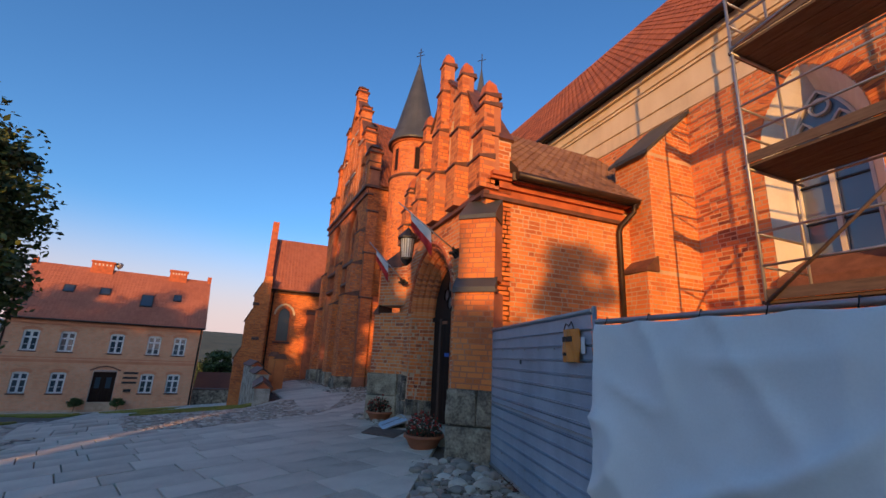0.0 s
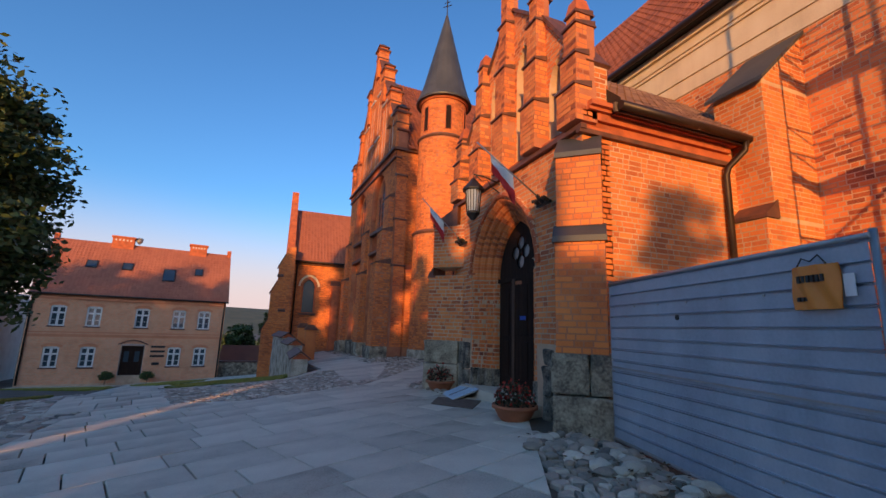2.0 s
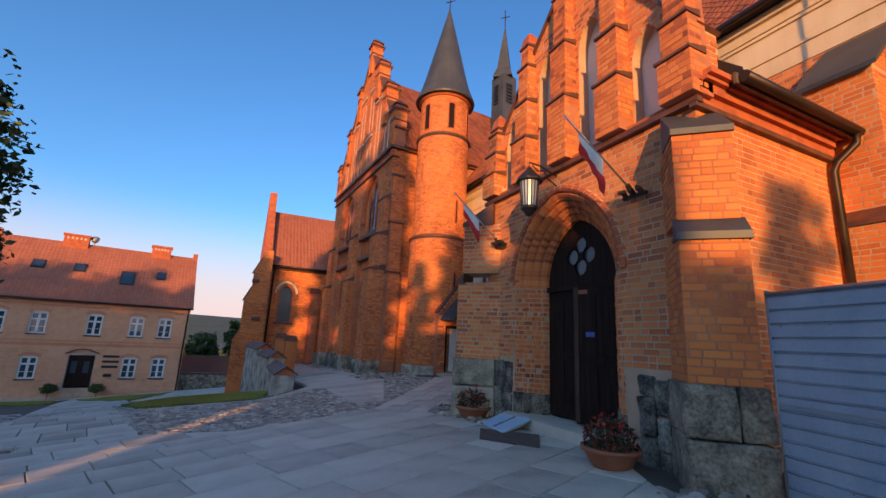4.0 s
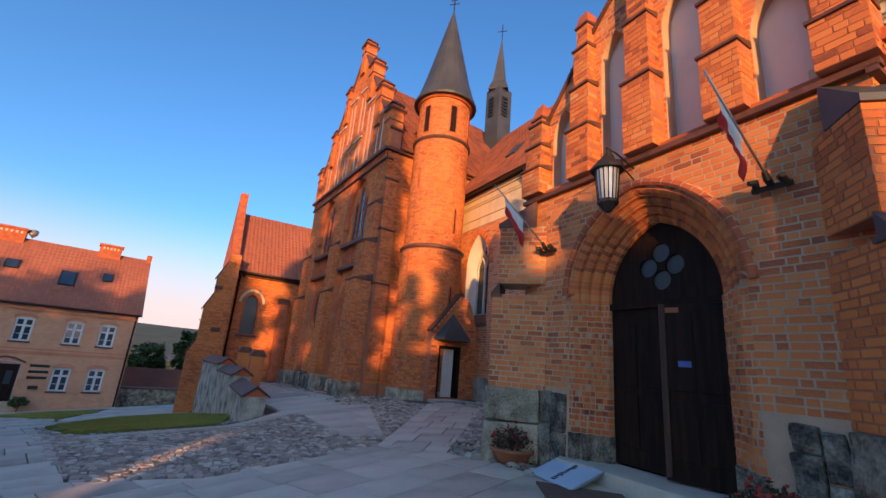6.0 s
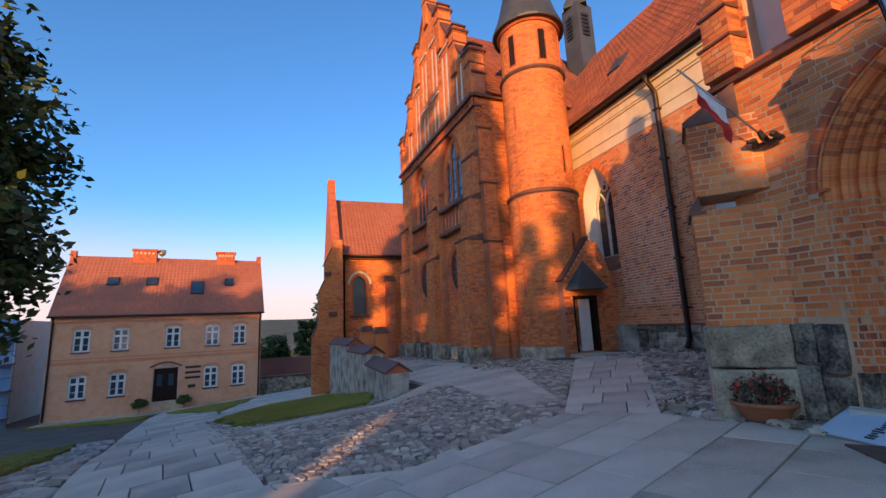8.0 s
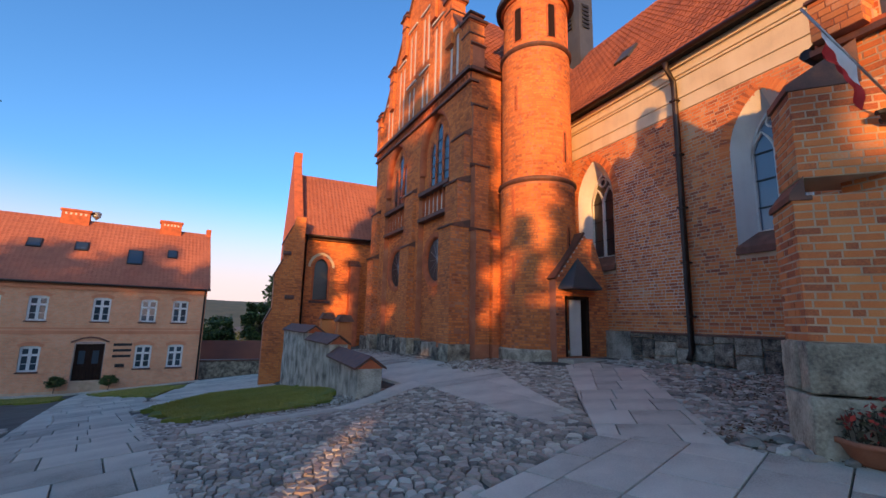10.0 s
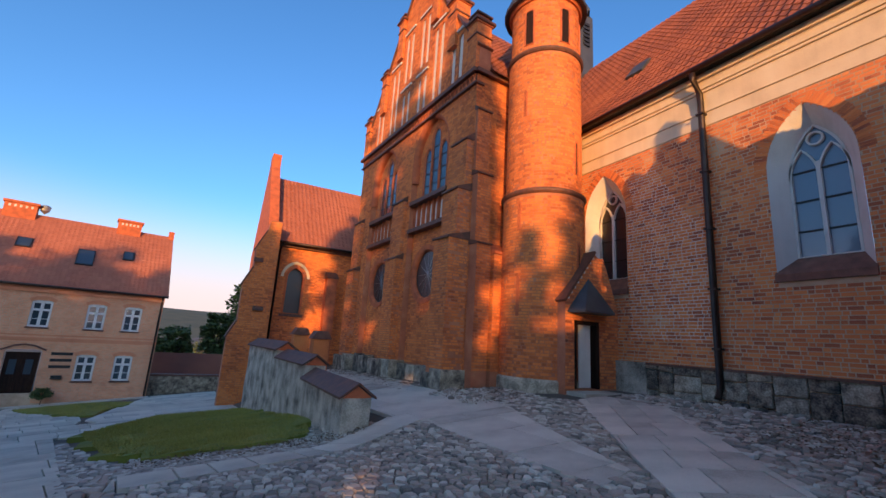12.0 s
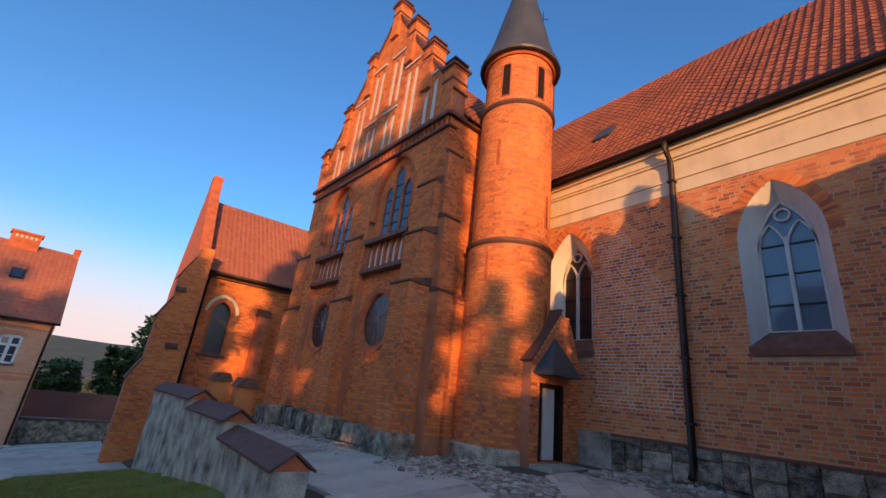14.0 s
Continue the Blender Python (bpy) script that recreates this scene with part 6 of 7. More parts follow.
def blocking_house(s0, s1, back, h, deep, name, label):
    """An unseen plain gabled house, added as a sun blocker; its ridge runs across the light."""
    p = across((s0 + s1) / 2, back)
    t = thing(name, foot(p), label, "house")
    m = Matrix((( SIDE.x, FLAT.x, 0, 0), (SIDE.y, FLAT.y, 0, 0), (0, 0, 1, 0), (0, 0, 0, 1)))
    zt, z0 = shade_top(h, back), foot(p).z
    e = zt - deep * 0.45
    v = [(s0, -back - deep / 2, z0), (s1, -back - deep / 2, z0), (s1, -back + deep / 2, z0), (s0, -back + deep / 2, z0),
         (s0, -back - deep / 2, e), (s1, -back - deep / 2, e), (s1, -back + deep / 2, e), (s0, -back + deep / 2, e), (s0, -back, zt - 0.1), (s1, -back, zt - 0.1)]
    raw("wall", [m @ Vector(x) for x in v], [(0, 1, 5, 4), (2, 3, 7, 6), (1, 2, 6, 9, 5), (3, 0, 4, 8, 7)], HOUSE_BRICK, t)
    r = [(s0 - 0.1, -back - deep / 2 - 0.3, e - 0.2), (s1 + 0.1, -back - deep / 2 - 0.3, e - 0.2), (s1 + 0.1, -back, zt), (s0 - 0.1, -back, zt), (s1 + 0.1, -back + deep / 2 + 0.3, e - 0.2), (s0 - 0.1, -back + deep / 2 + 0.3, e - 0.2)]
    raw("roof", [m @ Vector(x) for x in r], [(0, 1, 2, 3), (3, 2, 4, 5)], TILE, t)


blocking_house(0.45, 5.85, 34, 5.0, 8, "shade_house", "unseen brick house added to shade the porch")
# invented trees out of view, set by where their shadows should fall
for s, back, h, spread, low, clumps, seed in (
        (3.3, 40, 9.6, 0.85, 0.2, 80, 21), (4.9, 40, 8.6, 0.5, 0.3, 40, 22), (7.25, 30, 18.0, 1.2, 0.29, 220, 23),
        (9.9, 30, 18.0, 1.3, 0.29, 100, 25), (9.2, 32, 6.4, 1.2, 0.6, 60, 33), (11.9, 30, 17.5, 1.2, 0.2, 80, 26), (13.6, 30, 15.0, 0.9, 0.2, 70, 27),
        (22.0, 32, 8.5, 2.4, 0.15, 70, 28), (29.5, 32, 13.4, 3.0, 0.15, 110, 29), (34.5, 32, 13.8, 3.2, 0.15, 110, 30), (39.5, 32, 13.5, 3.2, 0.15, 110, 31), (45.0, 32, 13.8, 3.4, 0.15, 110, 32)):
    p = foot(across(s, back))
    top = shade_top(h, back) - p.z
    tree("tree", p, top, spread, top * low, seed, clumps=clumps, per=60, leaf=0.34, label="unseen leafy tree added for shade")
# unseen thin crowns, added to fleck the light on the porch
for s, back, h, spread, seed in ((-1.9, 29, 5.5, 0.75, 41), (1.5, 30, 5.9, 0.4, 43)):
    p = foot(across(s, back))
    top = shade_top(h, back) - p.z
    tree("tree", p, top, spread, top * 0.62, seed, clumps=26, per=18, leaf=0.3, label="unseen slender tree added to fleck the porch light")

# ---- things at the porch ----
lantern = thing("wall_lantern", (2.95, 9.6, 3.7), "dark iron hexagonal lantern with sky-toned ribbed glass", "lantern")
LC = Vector((2.97, 9.62, 0))


def hexa(name, prof, material, label="", n=8):
    return lathe(name, LC, prof, material, lantern, label, n)


hexa("glass", [(0.13, 3.88), (0.17, 4.36)], GLASS_SKY_PALE, "ribbed lantern glass, sky reflection in its colour", 16)
hexa("roof", [(0.0, 4.36), (0.25, 4.36), (0.25, 4.39), (0.10, 4.56), (0.03, 4.64), (0.0, 4.64)], DARK_METAL, "dark flared lantern roof")
hexa("base", [(0.0, 3.70), (0.05, 3.72), (0.11, 3.80), (0.15, 3.84), (0.15, 3.89), (0.0, 3.89)], DARK_METAL)
for k in range(16):
    a = 2 * math.pi * k / 16
    d = Vector((math.cos(a), math.sin(a), 0))
    tube("rib", [LC + d * 0.135 + Z * 3.88, LC + d * 0.175 + Z * 4.37], 0.008, DARK_METAL, lantern, n=5)
tube("bracket", [LC + Z * 4.62, LC + Z * 4.74, LC + Vector((0.25, 0.02, 4.74)), Vector((3.62, 9.64, 4.62))], 0.016, DARK_METAL, lantern, n=6)
tube("scroll", [LC + Vector((0.06, 0, 4.72)), LC + Vector((0.2, 0.01, 4.62)), LC + Vector((0.34, 0.01, 4.66)), LC + Vector((0.45, 0.02, 4.52)), Vector((3.62, 9.64, 4.42))], 0.011, DARK_METAL, lantern, n=6)


def flag(root, tip, name_label, hang_way):
    f = thing("flag", root, name_label, "flag", "flags beside the portal")
    root, tip = Vector(root), Vector(tip)
    ax = (tip - root).normalized()
    tube("pole", [root, tip], 0.014, STEEL, f, "pale flag pole", n=7)
    v, fc = [], []
    for s in (-0.16, 0.0, 0.16):
        tube_into(v, fc, [root + Vector((0.06, s, -0.06)), root + Vector((-0.06, s * 0.8, 0.02)), root + Vector((-0.12, s * 1.05, 0.1 - abs(s) * 0.6))], [0.035, 0.045, 0.03], 7)
    tube_into(v, fc, [root + Vector((0.03, -0.2, -0.05)), root + Vector((0.03, 0.2, -0.05))], 0.035, 6)
    raw("bracket", v, fc, DARK_METAL, f, "cast iron three-way flag bracket")
    L = (tip - root).length
    for nm, a0, a1, mat, lb in (("white_stripe", 0.0, 0.5, WHITE_CLOTH, "white half of the flag"), ("red_stripe", 0.5, 1.0, RED_CLOTH, "red half of the flag")):
        vs, fs = [], []
        n, m = 10, 16
        for i in range(n + 1):
            for j in range(m + 1):
                w = a0 + (a1 - a0) * i / n
                q = j / m
                along = tip - ax * (0.30 + 0.62 * q * L * 0.55)
                drop = Vector(hang_way) * (0.10 + 0.30 * w) * (0.7 + 0.3 * q) + Vector((0, 0, -1)) * (0.55 * w * (0.55 + 0.45 * q))
                fold = 0.035 * math.sin(9 * w + 5 * q) + 0.02 * math.sin(17 * q)
                vs.append(along + drop * 1.0 + Vector((0.25, 1, 0)) * fold * w)
        fs = [(i * (m + 1) + j, i * (m + 1) + j + 1, (i + 1) * (m + 1) + j + 1, (i + 1) * (m + 1) + j) for i in range(n) for j in range(m)]
        smooth(raw(nm, vs, fs, mat, f, lb))
    return f


flag((3.5, 7.82, 3.72), (2.15, 7.75, 4.55), "white and red flag on an angled pole", (0.2, 0.1, 0))
flag((3.5, 11.4, 3.62), (2.5, 11.75, 4.72), "white and red flag hanging limp on its pole", (0.1, 0.0, 0))


def flower_pot(at, seed, label, r=0.36):
    rng = random.Random(seed)
    p = thing("flower_pot", at, label, "flower pot", "pots at the portal")
    c = Vector(at)
    smooth(lathe("pot", c, [(0.0, 0.0), (r * 0.62, 0.0), (r * 0.7, 0.03), (r * 0.92, 0.17), (r * 0.96, 0.19), (r * 1.04, 0.19), (r * 1.04, 0.24), (r * 0.95, 0.245), (r * 0.9, 0.2), (0.0, 0.19)], TERRACOTTA, p, "shallow terracotta bowl", 32))
    for nm, mat, n, hi in (("foliage", PLANT, 420, 0.42), ("blossom", PETAL, 160, 0.46)):
        v, f = [], []
        for i in range(n):
            a, q = rng.uniform(0, 6.28), math.sqrt(rng.random()) * r * 0.95
            z = 0.2 + rng.uniform(0.05 if nm == "foliage" else 0.15, hi) * (1 - (q / r) ** 2 * 0.6)
            o = c + Vector((q * math.cos(a), q * math.sin(a), z))
            d = Vector((rng.gauss(0, 1), rng.gauss(0, 1), rng.gauss(0.4, 0.7))).normalized()
            w = d.cross(Vector((rng.gauss(0, 1), rng.gauss(0, 1), rng.gauss(0, 1)))).normalized()
            s = rng.uniform(0.02, 0.045)
            k = len(v)
            v += [o - d * s, o + w * s * 0.6, o + d * s, o - w * s * 0.6]
            f.append((k, k + 1, k + 2, k + 3))
        hang(new(nm, mesh_of(nm, v, f, mat)), p, "dark leaves" if nm == "foliage" else "dull red flowers", "stuff")
    v, f = [], []
    for i in range(26):
        a, q = rng.uniform(0, 6.28), rng.uniform(0, r * 0.7)
        b = c + Vector((q * math.cos(a), q * math.sin(a), 0.18))
        tube_into(v, f, [b, b + Vector((rng.gauss(0, 0.05), rng.gauss(0, 0.05), rng.uniform(0.2, 0.4)))], 0.005, 4)
    raw("stem_tangle", v, f, BARK, p)


PLANT = material("dull_pot_leaves", [(0.03, 0.03, 0.012), (0.06, 0.05, 0.02), (0.10, 0.06, 0.03)], 4, 30, 0.0, 0.7, island=0.8, spread=0.3)
PETAL = material("dull_red_petals", [(0.22, 0.02, 0.012), (0.42, 0.035, 0.02), (0.60, 0.06, 0.03)], 4, 30, 0.0, 0.7, island=0.8, spread=0.3)
flower_pot((3.02, 7.95, ground_z(3.02, 7.95) - 0.01), 1, "terracotta bowl of faded red flowers by the portal", 0.36)
flower_pot((3.22, 11.85, ground_z(3.22, 11.85) - 0.01), 2, "terracotta bowl of red flowers on cobbles", 0.36)

# board propped on the threshold, and mat
board = thing("display_board", (3.4, 10.9, 0), "pale blue board lying aslant against the threshold", "board")
bu, bv = Vector((-0.15, -1.0, 0.0)).normalized(), Vector((0.9, -0.1, 0.34)).normalized()
bn = bu.cross(bv).normalized()
if bn.z < 0:
    bn = -bn
bo = Vector((3.0, 11.15, -0.06))
BM = Matrix(((bu.x, bv.x, bn.x, bo.x), (bu.y, bv.y, bn.y, bo.y), (bu.z, bv.z, bn.z, bo.z), (0, 0, 0, 1)))
box("panel", (0, 0, 0), (0.95, 0.62, 0.02), BOARD, board, "pale blue laminated panel", 0.006, BM)
box("frame", (-0.02, -0.02, -0.012), (0.97, 0.64, 0.014), STEEL, board, "", 0.004, BM)
rng = random.Random(3)
for k in range(12):
    a = 0.06 + k * 0.045
    box("text_bar", (0.46 + rng.uniform(-0.02, 0.01), a, 0.018), (0.53 + rng.uniform(-0.02, 0.03), a + 0.03, 0.023), DARK_METAL, board, "", 0.0, BM)
mat_ = thing("door_mat", (2.9, 9.8, 0), "worn dark doormat on the slabs", "doormat")
mc = ((2.35, 10.1), (2.75, 10.75), (3.3, 9.75), (2.8, 9.1))
raw("mat", [(x, y, ground_z(x, y) + h) for h in (-0.03, 0.022) for x, y in mc], [(0, 1, 2, 3), (4, 5, 6, 7), (0, 1, 5, 4), (1, 2, 6, 5), (2, 3, 7, 6), (3, 0, 4, 7)], WOOD, mat_)

# notice on the fence
notice = thing("warning_notice", (2.83, 3.5, 1.9), "orange plastic warning notice tied to the fence", "sign")
nf = Face(FA, fu, fn)
u1 = fl - 0.34
nx, nz = 14, 12
vs = [nf.at(u1 - 0.22 + 0.34 * i / nx, 1.62 + 0.31 * j / nz, 0.04 + 0.03 * math.sin(3.1 * i / nx) + 0.01 * math.sin(5 * j / nz + i)) for i in range(nx + 1) for j in range(nz + 1)]
n0 = len(vs)
vs += [v_ - fn * 0.012 for v_ in vs]
fs = []
for i in range(nx):
    for j in range(nz):
        a = i * (nz + 1) + j
        fs += [(a, a + 1, a + nz + 2, a + nz + 1), (n0 + a, n0 + a + nz + 1, n0 + a + nz + 2, n0 + a + 1)]
smooth(raw("sheet", vs, fs, ORANGE, notice, "bent orange plastic sheet"))
for k in range(6):
    on_face("text_bar", nf, u1 - 0.15 + k * 0.034, u1 - 0.128 + k * 0.034, 1.81, 1.86, 0.06, 0.079, DARK_METAL, notice)
for k in range(3):
    on_face("text_bar", nf, u1 - 0.17 + k * 0.03, u1 - 0.152 + k * 0.03, 1.68, 1.71, 0.05, 0.068, DARK_METAL, notice)
tube("wire", [nf.at(u1 - 0.15, 1.93, 0.06), nf.at(u1 - 0.12, 1.99, 0.05), nf.at(u1 - 0.06, 1.96, 0.05), nf.at(u1, 2.0, 0.05), nf.at(u1 + 0.06, 1.93, 0.06)], 0.006, DARK_METAL, notice, n=5)
on_face("paper", nf, u1 + 0.13, u1 + 0.2, 1.7, 1.85, 0.02, 0.026, WHITE_PAINT, notice)

# ---- scaffold at the nave ----
scaffold = thing("scaffold", (7.2, 1.5, 0), "tubular steel scaffold with wooden platforms", "scaffold")
SX, SY = (6.6, 7.75), (3.86, 1.3, -1.25, -3.8)
for x in SX:
    for y in SY:
        tube("pole", [(x, y, ground_z(x, y)), (x, y, 9.6)], 0.024, STEEL, scaffold, "galvanised pole")
for z in (2.62, 4.74, 6.82):
    for i in range(3):
        for k in range(4):
            box("plank", (6.62 + k * 0.28, SY[i + 1] + 0.02, z - 0.05), (6.62 + k * 0.28 + 0.27, SY[i] + 0.08, z), WOOD, scaffold, "weathered scaffold plank", 0.006)
        box("toe_board", (6.575, SY[i + 1] + 0.03, z), (6.605, SY[i] - 0.03, z + 0.15), WOOD, scaffold, "dark toe board")
        for h in (0.5, 1.0):
            tube("guard_rail", [(6.6, SY[i], z + h), (6.6, SY[i + 1], z + h)], 0.02, STEEL, scaffold)
        tube("ledger", [(7.75, SY[i], z - 0.08), (7.75, SY[i + 1], z - 0.08)], 0.022, STEEL, scaffold)
    for y in SY:
        tube("transom", [(6.55, y, z - 0.08), (8.0, y, z - 0.08)], 0.022, STEEL, scaffold)
    for h in (0.5, 1.0):
        tube("end_rail", [(6.6, 3.88, z + h), (7.75, 3.88, z + h)], 0.02, STEEL, scaffold)
tube("brace", [(6.56, 3.86, 2.55), (6.56, 1.3, 4.7)], 0.024, WOOD, scaffold, "pale timber brace")
tube("brace", [(6.56, 3.86, 6.8), (6.56, 1.3, 7.2)], 0.024, STEEL, scaffold)
box("notice_plate", (6.53, 1.7, 3.42), (6.56, 2.25, 3.66), WHITE_PAINT, scaffold, "small white board on the rail")

# ---- pillars by the lower stair ----
for x, y, z in ((1.3, 28.6, 1.35), (1.0, 31.0, 1.45)):
    pl = thing("gate_pillar", (x, y, 0), "brick pillar with a sloped brown cap", "pillar", "pillars by the lower stair")
    box("shaft", (x - 0.3, y - 0.3, -1.5), (x + 0.3, y + 0.3, z - 0.25), BRICK_PIECE, pl, bevel=0.01)
    raw("cap", [(x - 0.38, y - 0.38, z - 0.25), (x + 0.38, y - 0.38, z - 0.25), (x + 0.38, y + 0.38, z - 0.25), (x - 0.38, y + 0.38, z - 0.25), (x - 0.2, y - 0.38, z + 0.05), (x + 0.2, y - 0.38, z + 0.05), (x + 0.2, y + 0.38, z + 0.05), (x - 0.2, y + 0.38, z + 0.05)],
        [(0, 1, 2, 3), (4, 5, 6, 7), (0, 1, 5, 4), (1, 2, 6, 5), (2, 3, 7, 6), (3, 0, 4, 7)], SILL, pl)

# bushes by the house door
for u in (6.1, 9.3):
    p = HF.at(u, -4.3, 0.6)
    tree("shrub", p, 0.75, 0.5, 0.05, int(u * 10), clumps=40, per=40, leaf=0.08, label="small reddish shrub beside the house door")

# building under repair beside the house
repair = thing("building_under_repair", (-30, 52, -5), "pale building behind scaffold and blue netting", "building")
box("wall", (-36, 52, -8), (-25.2, 60, 3.5), PLASTER, repair)
box("netting", (-36, 50.6, -5), (-23.2, 50.64, 3.4), NETTING, repair, "blue scaffold netting")
for i in range(10):
    tube("pole", [(-23.2 - i * 1.4, 50.45, -7), (-23.2 - i * 1.4, 50.45, 5)], 0.05, STEEL, repair, n=6)
for z in (-4, -3, -2, -1, 0, 1, 2, 3, 4):
    tube("ledger", [(-36, 50.4, z), (-23.0, 50.4, z)], 0.045, STEEL, repair, n=6)
for z in (-4, -2, 0, 2):
    box("platform", (-36, 49.7, z - 0.1), (-23.0, 50.35, z), WOOD, repair, "scaffold platform")

# ---- distance: wooded hill, trees below the yard, roofs ----
hill = thing("wooded_hill", (0, 700, -40), "far wooded hill in evening haze", "hill", kind="structure")
vs, fs = [], []
nx_, ny_ = 90, 8
for j in range(ny_):
    for i in range(nx_ + 1):
        x = -900 + 2000 * i / nx_
        y = 420 + j * 90
        h = -26 + 58 * ease(0, ny_ - 1, j) + 7 * noise.noise(Vector((x * 0.004, y * 0.004, 2))) * j / ny_ + 1.6 * noise.noise(Vector((x * 0.08, y * 0.05, 5))) * min(1, j)
        vs.append((x, y, h))
fs = [(j * (nx_ + 1) + i, j * (nx_ + 1) + i + 1, (j + 1) * (nx_ + 1) + i + 1, (j + 1) * (nx_ + 1) + i) for j in range(ny_ - 1) for i in range(nx_)]
raw("slope", vs, fs, FAR_WOODS, hill)
for i, (x, y, h, sp) in enumerate(((-5.6, 80, 5.8, 2.0), (-0.9, 74, 7.6, 1.7), (2.6, 76, 8.6, 2.4), (6.0, 72, 9, 3.0), (-12, 120, 7, 4), (5, 130, 7, 5), (-2, 150, 7, 6), (14, 110, 9, 6))):
    tree("tree", (x, y, ground_z(x, y)), h, sp, h * 0.15, 60 + i, clumps=60, per=60, leaf=0.28, label="dark leafy tree below the yard", )
far_house = thing("far_house", (1.5, 95, -9), "small white house with a pale roof among trees", "house")
box("wall", (-1, 95, -10), (4.5, 99, -5.2), PLASTER, far_house)
raw("roof", [(-1.3, 94.6, -5.3), (4.8, 94.6, -5.3), (4.8, 97, -3.2), (-1.3, 97, -3.2), (4.8, 99.4, -5.3), (-1.3, 99.4, -5.3)], [(0, 1, 2, 3), (3, 2, 4, 5)], PLASTER, far_house)

# ---- paving, cobbles, lawns ----
def inside(p, poly):
    c = False
    for i in range(len(poly)):
        (x0, y0), (x1, y1) = poly[i - 1], poly[i]
        if (y0 > p[1]) != (y1 > p[1]) and p[0] < (x1 - x0) * (p[1] - y0) / (y1 - y0) + x0:
            c = not c
    return c


def clip(poly, region):
    """A convex piece cut to a convex region (both counter-clockwise)."""
    out = list(poly)
    for i in range(len(region)):
        (ax, ay), (bx, by) = region[i], region[(i + 1) % len(region)]
        side = lambda p: (bx - ax) * (p[1] - ay) - (by - ay) * (p[0] - ax)
        src, out = out, []
        for k in range(len(src)):
            p, q = src[k - 1], src[k]
            sp, sq = side(p), side(q)
            if (sp >= 0) != (sq >= 0):
                t = sp / (sp - sq)
                out.append((p[0] + (q[0] - p[0]) * t, p[1] + (q[1] - p[1]) * t))
            if sq >= 0:
                out.append(q)
        if not out:
            return []
    return out


def ccw(poly):
    a = sum(poly[i - 1][0] * poly[i][1] - poly[i][0] * poly[i - 1][1] for i in range(len(poly)))
    return poly if a > 0 else poly[::-1]


def area(poly):
    return abs(sum(poly[i - 1][0] * poly[i][1] - poly[i][0] * poly[i - 1][1] for i in range(len(poly)))) / 2


def inset(poly, d):
    """A convex piece with every edge moved inwards by d."""
    out, poly = ccw(list(poly)), ccw(list(poly))
    for i in range(len(poly)):
        (ax, ay), (bx, by) = poly[i], poly[(i + 1) % len(poly)]
        l = math.hypot(bx - ax, by - ay)
        if l < 1e-5:
            continue
        nx, ny = -(by - ay) / l, (bx - ax) / l
        side = lambda p: (p[0] - ax) * nx + (p[1] - ay) * ny - d
        src, out = out, []
        for k in range(len(src)):
            p, q = src[k - 1], src[k]
            sp, sq = side(p), side(q)
            if (sp >= 0) != (sq >= 0):
                t = sp / (sp - sq)
                out.append((p[0] + (q[0] - p[0]) * t, p[1] + (q[1] - p[1]) * t))
            if sq >= 0:
                out.append(q)
        if len(out) < 3:
            return []
    return out


def slab_piece(parent, poly, rng, up=0.0):
    """One slab with a worn edge that follows the slope."""
    poly = inset(poly, 0.010 if up < 0.005 else 0.014)
    if len(poly) < 3 or area(poly) < 0.01:
        return None
    cx, cy = sum(p[0] for p in poly) / len(poly), sum(p[1] for p in poly) / len(poly)
    tilt, lift = (rng.uniform(-0.004, 0.004), rng.uniform(-0.004, 0.004)), rng.uniform(-0.003, 0.003) + up
    z = lambda x, y: ground_z(x, y) + lift + (x - cx) * tilt[0] + (y - cy) * tilt[1]
    n = len(poly)
    s = lambda k, p: (cx + (p[0] - cx) * k, cy + (p[1] - cy) * k)
    r = math.sqrt(area(poly)) or 0.1
    k1, k2 = 1.0, 1 - 0.014 / r
    v = []
    for k, dz in ((k1, -0.09), (k1, -0.006), (k2, 0.0)):
        v += [(*s(k, p), z(*s(k, p)) + dz) for p in poly]
    f = [tuple(2 * n + i for i in range(n))]
    for a in (0, n):
        f += [(a + i, a + (i + 1) % n, a + n + (i + 1) % n, a + n + i) for i in range(n)]
    ob = new("paving_slab", mesh_of("paving_slab", [(x - cx, y - cy, zz) for x, y, zz in v], f, SLAB))
    ob.location = (cx, cy, 0)
    hang(ob, parent)
    ob.matrix_parent_inverse = WORLD_OF.get(parent.name, Matrix.Identity(4)).inverted()
    return ob


def pave(name, label, region, origin, ang, su, sv, seed, shift=0.5, up=0.0):
    rng = random.Random(seed)
    region = ccw(list(region))
    c = (sum(p[0] for p in region) / len(region), sum(p[1] for p in region) / len(region))
    t = thing(name, (c[0], c[1], ground_z(*c)), label, "pavement", kind="structure")
    ux, uy = math.cos(radians(ang)), math.sin(radians(ang))
    put = lambda a, b: (origin[0] + ux * a - uy * b, origin[1] + uy * a + ux * b)
    b = -40.0
    while b < 60:
        h = sv * rng.uniform(0.9, 1.12)
        a = -30 + rng.random() * su * shift
        while a < 40:
            w = su * rng.uniform(0.75, 1.25)
            q = [put(a, b), put(a + w, b), put(a + w, b + h), put(a, b + h)]
            m = put(a + w / 2, b + h / 2)
            if abs(m[0] - c[0]) < 25 and abs(m[1] - c[1]) < 25:
                q = clip(q, region)
                if len(q) >= 3 and area(q) > 0.03:
                    slab_piece(t, q, rng, up)
            a += w
        b += h
    return t


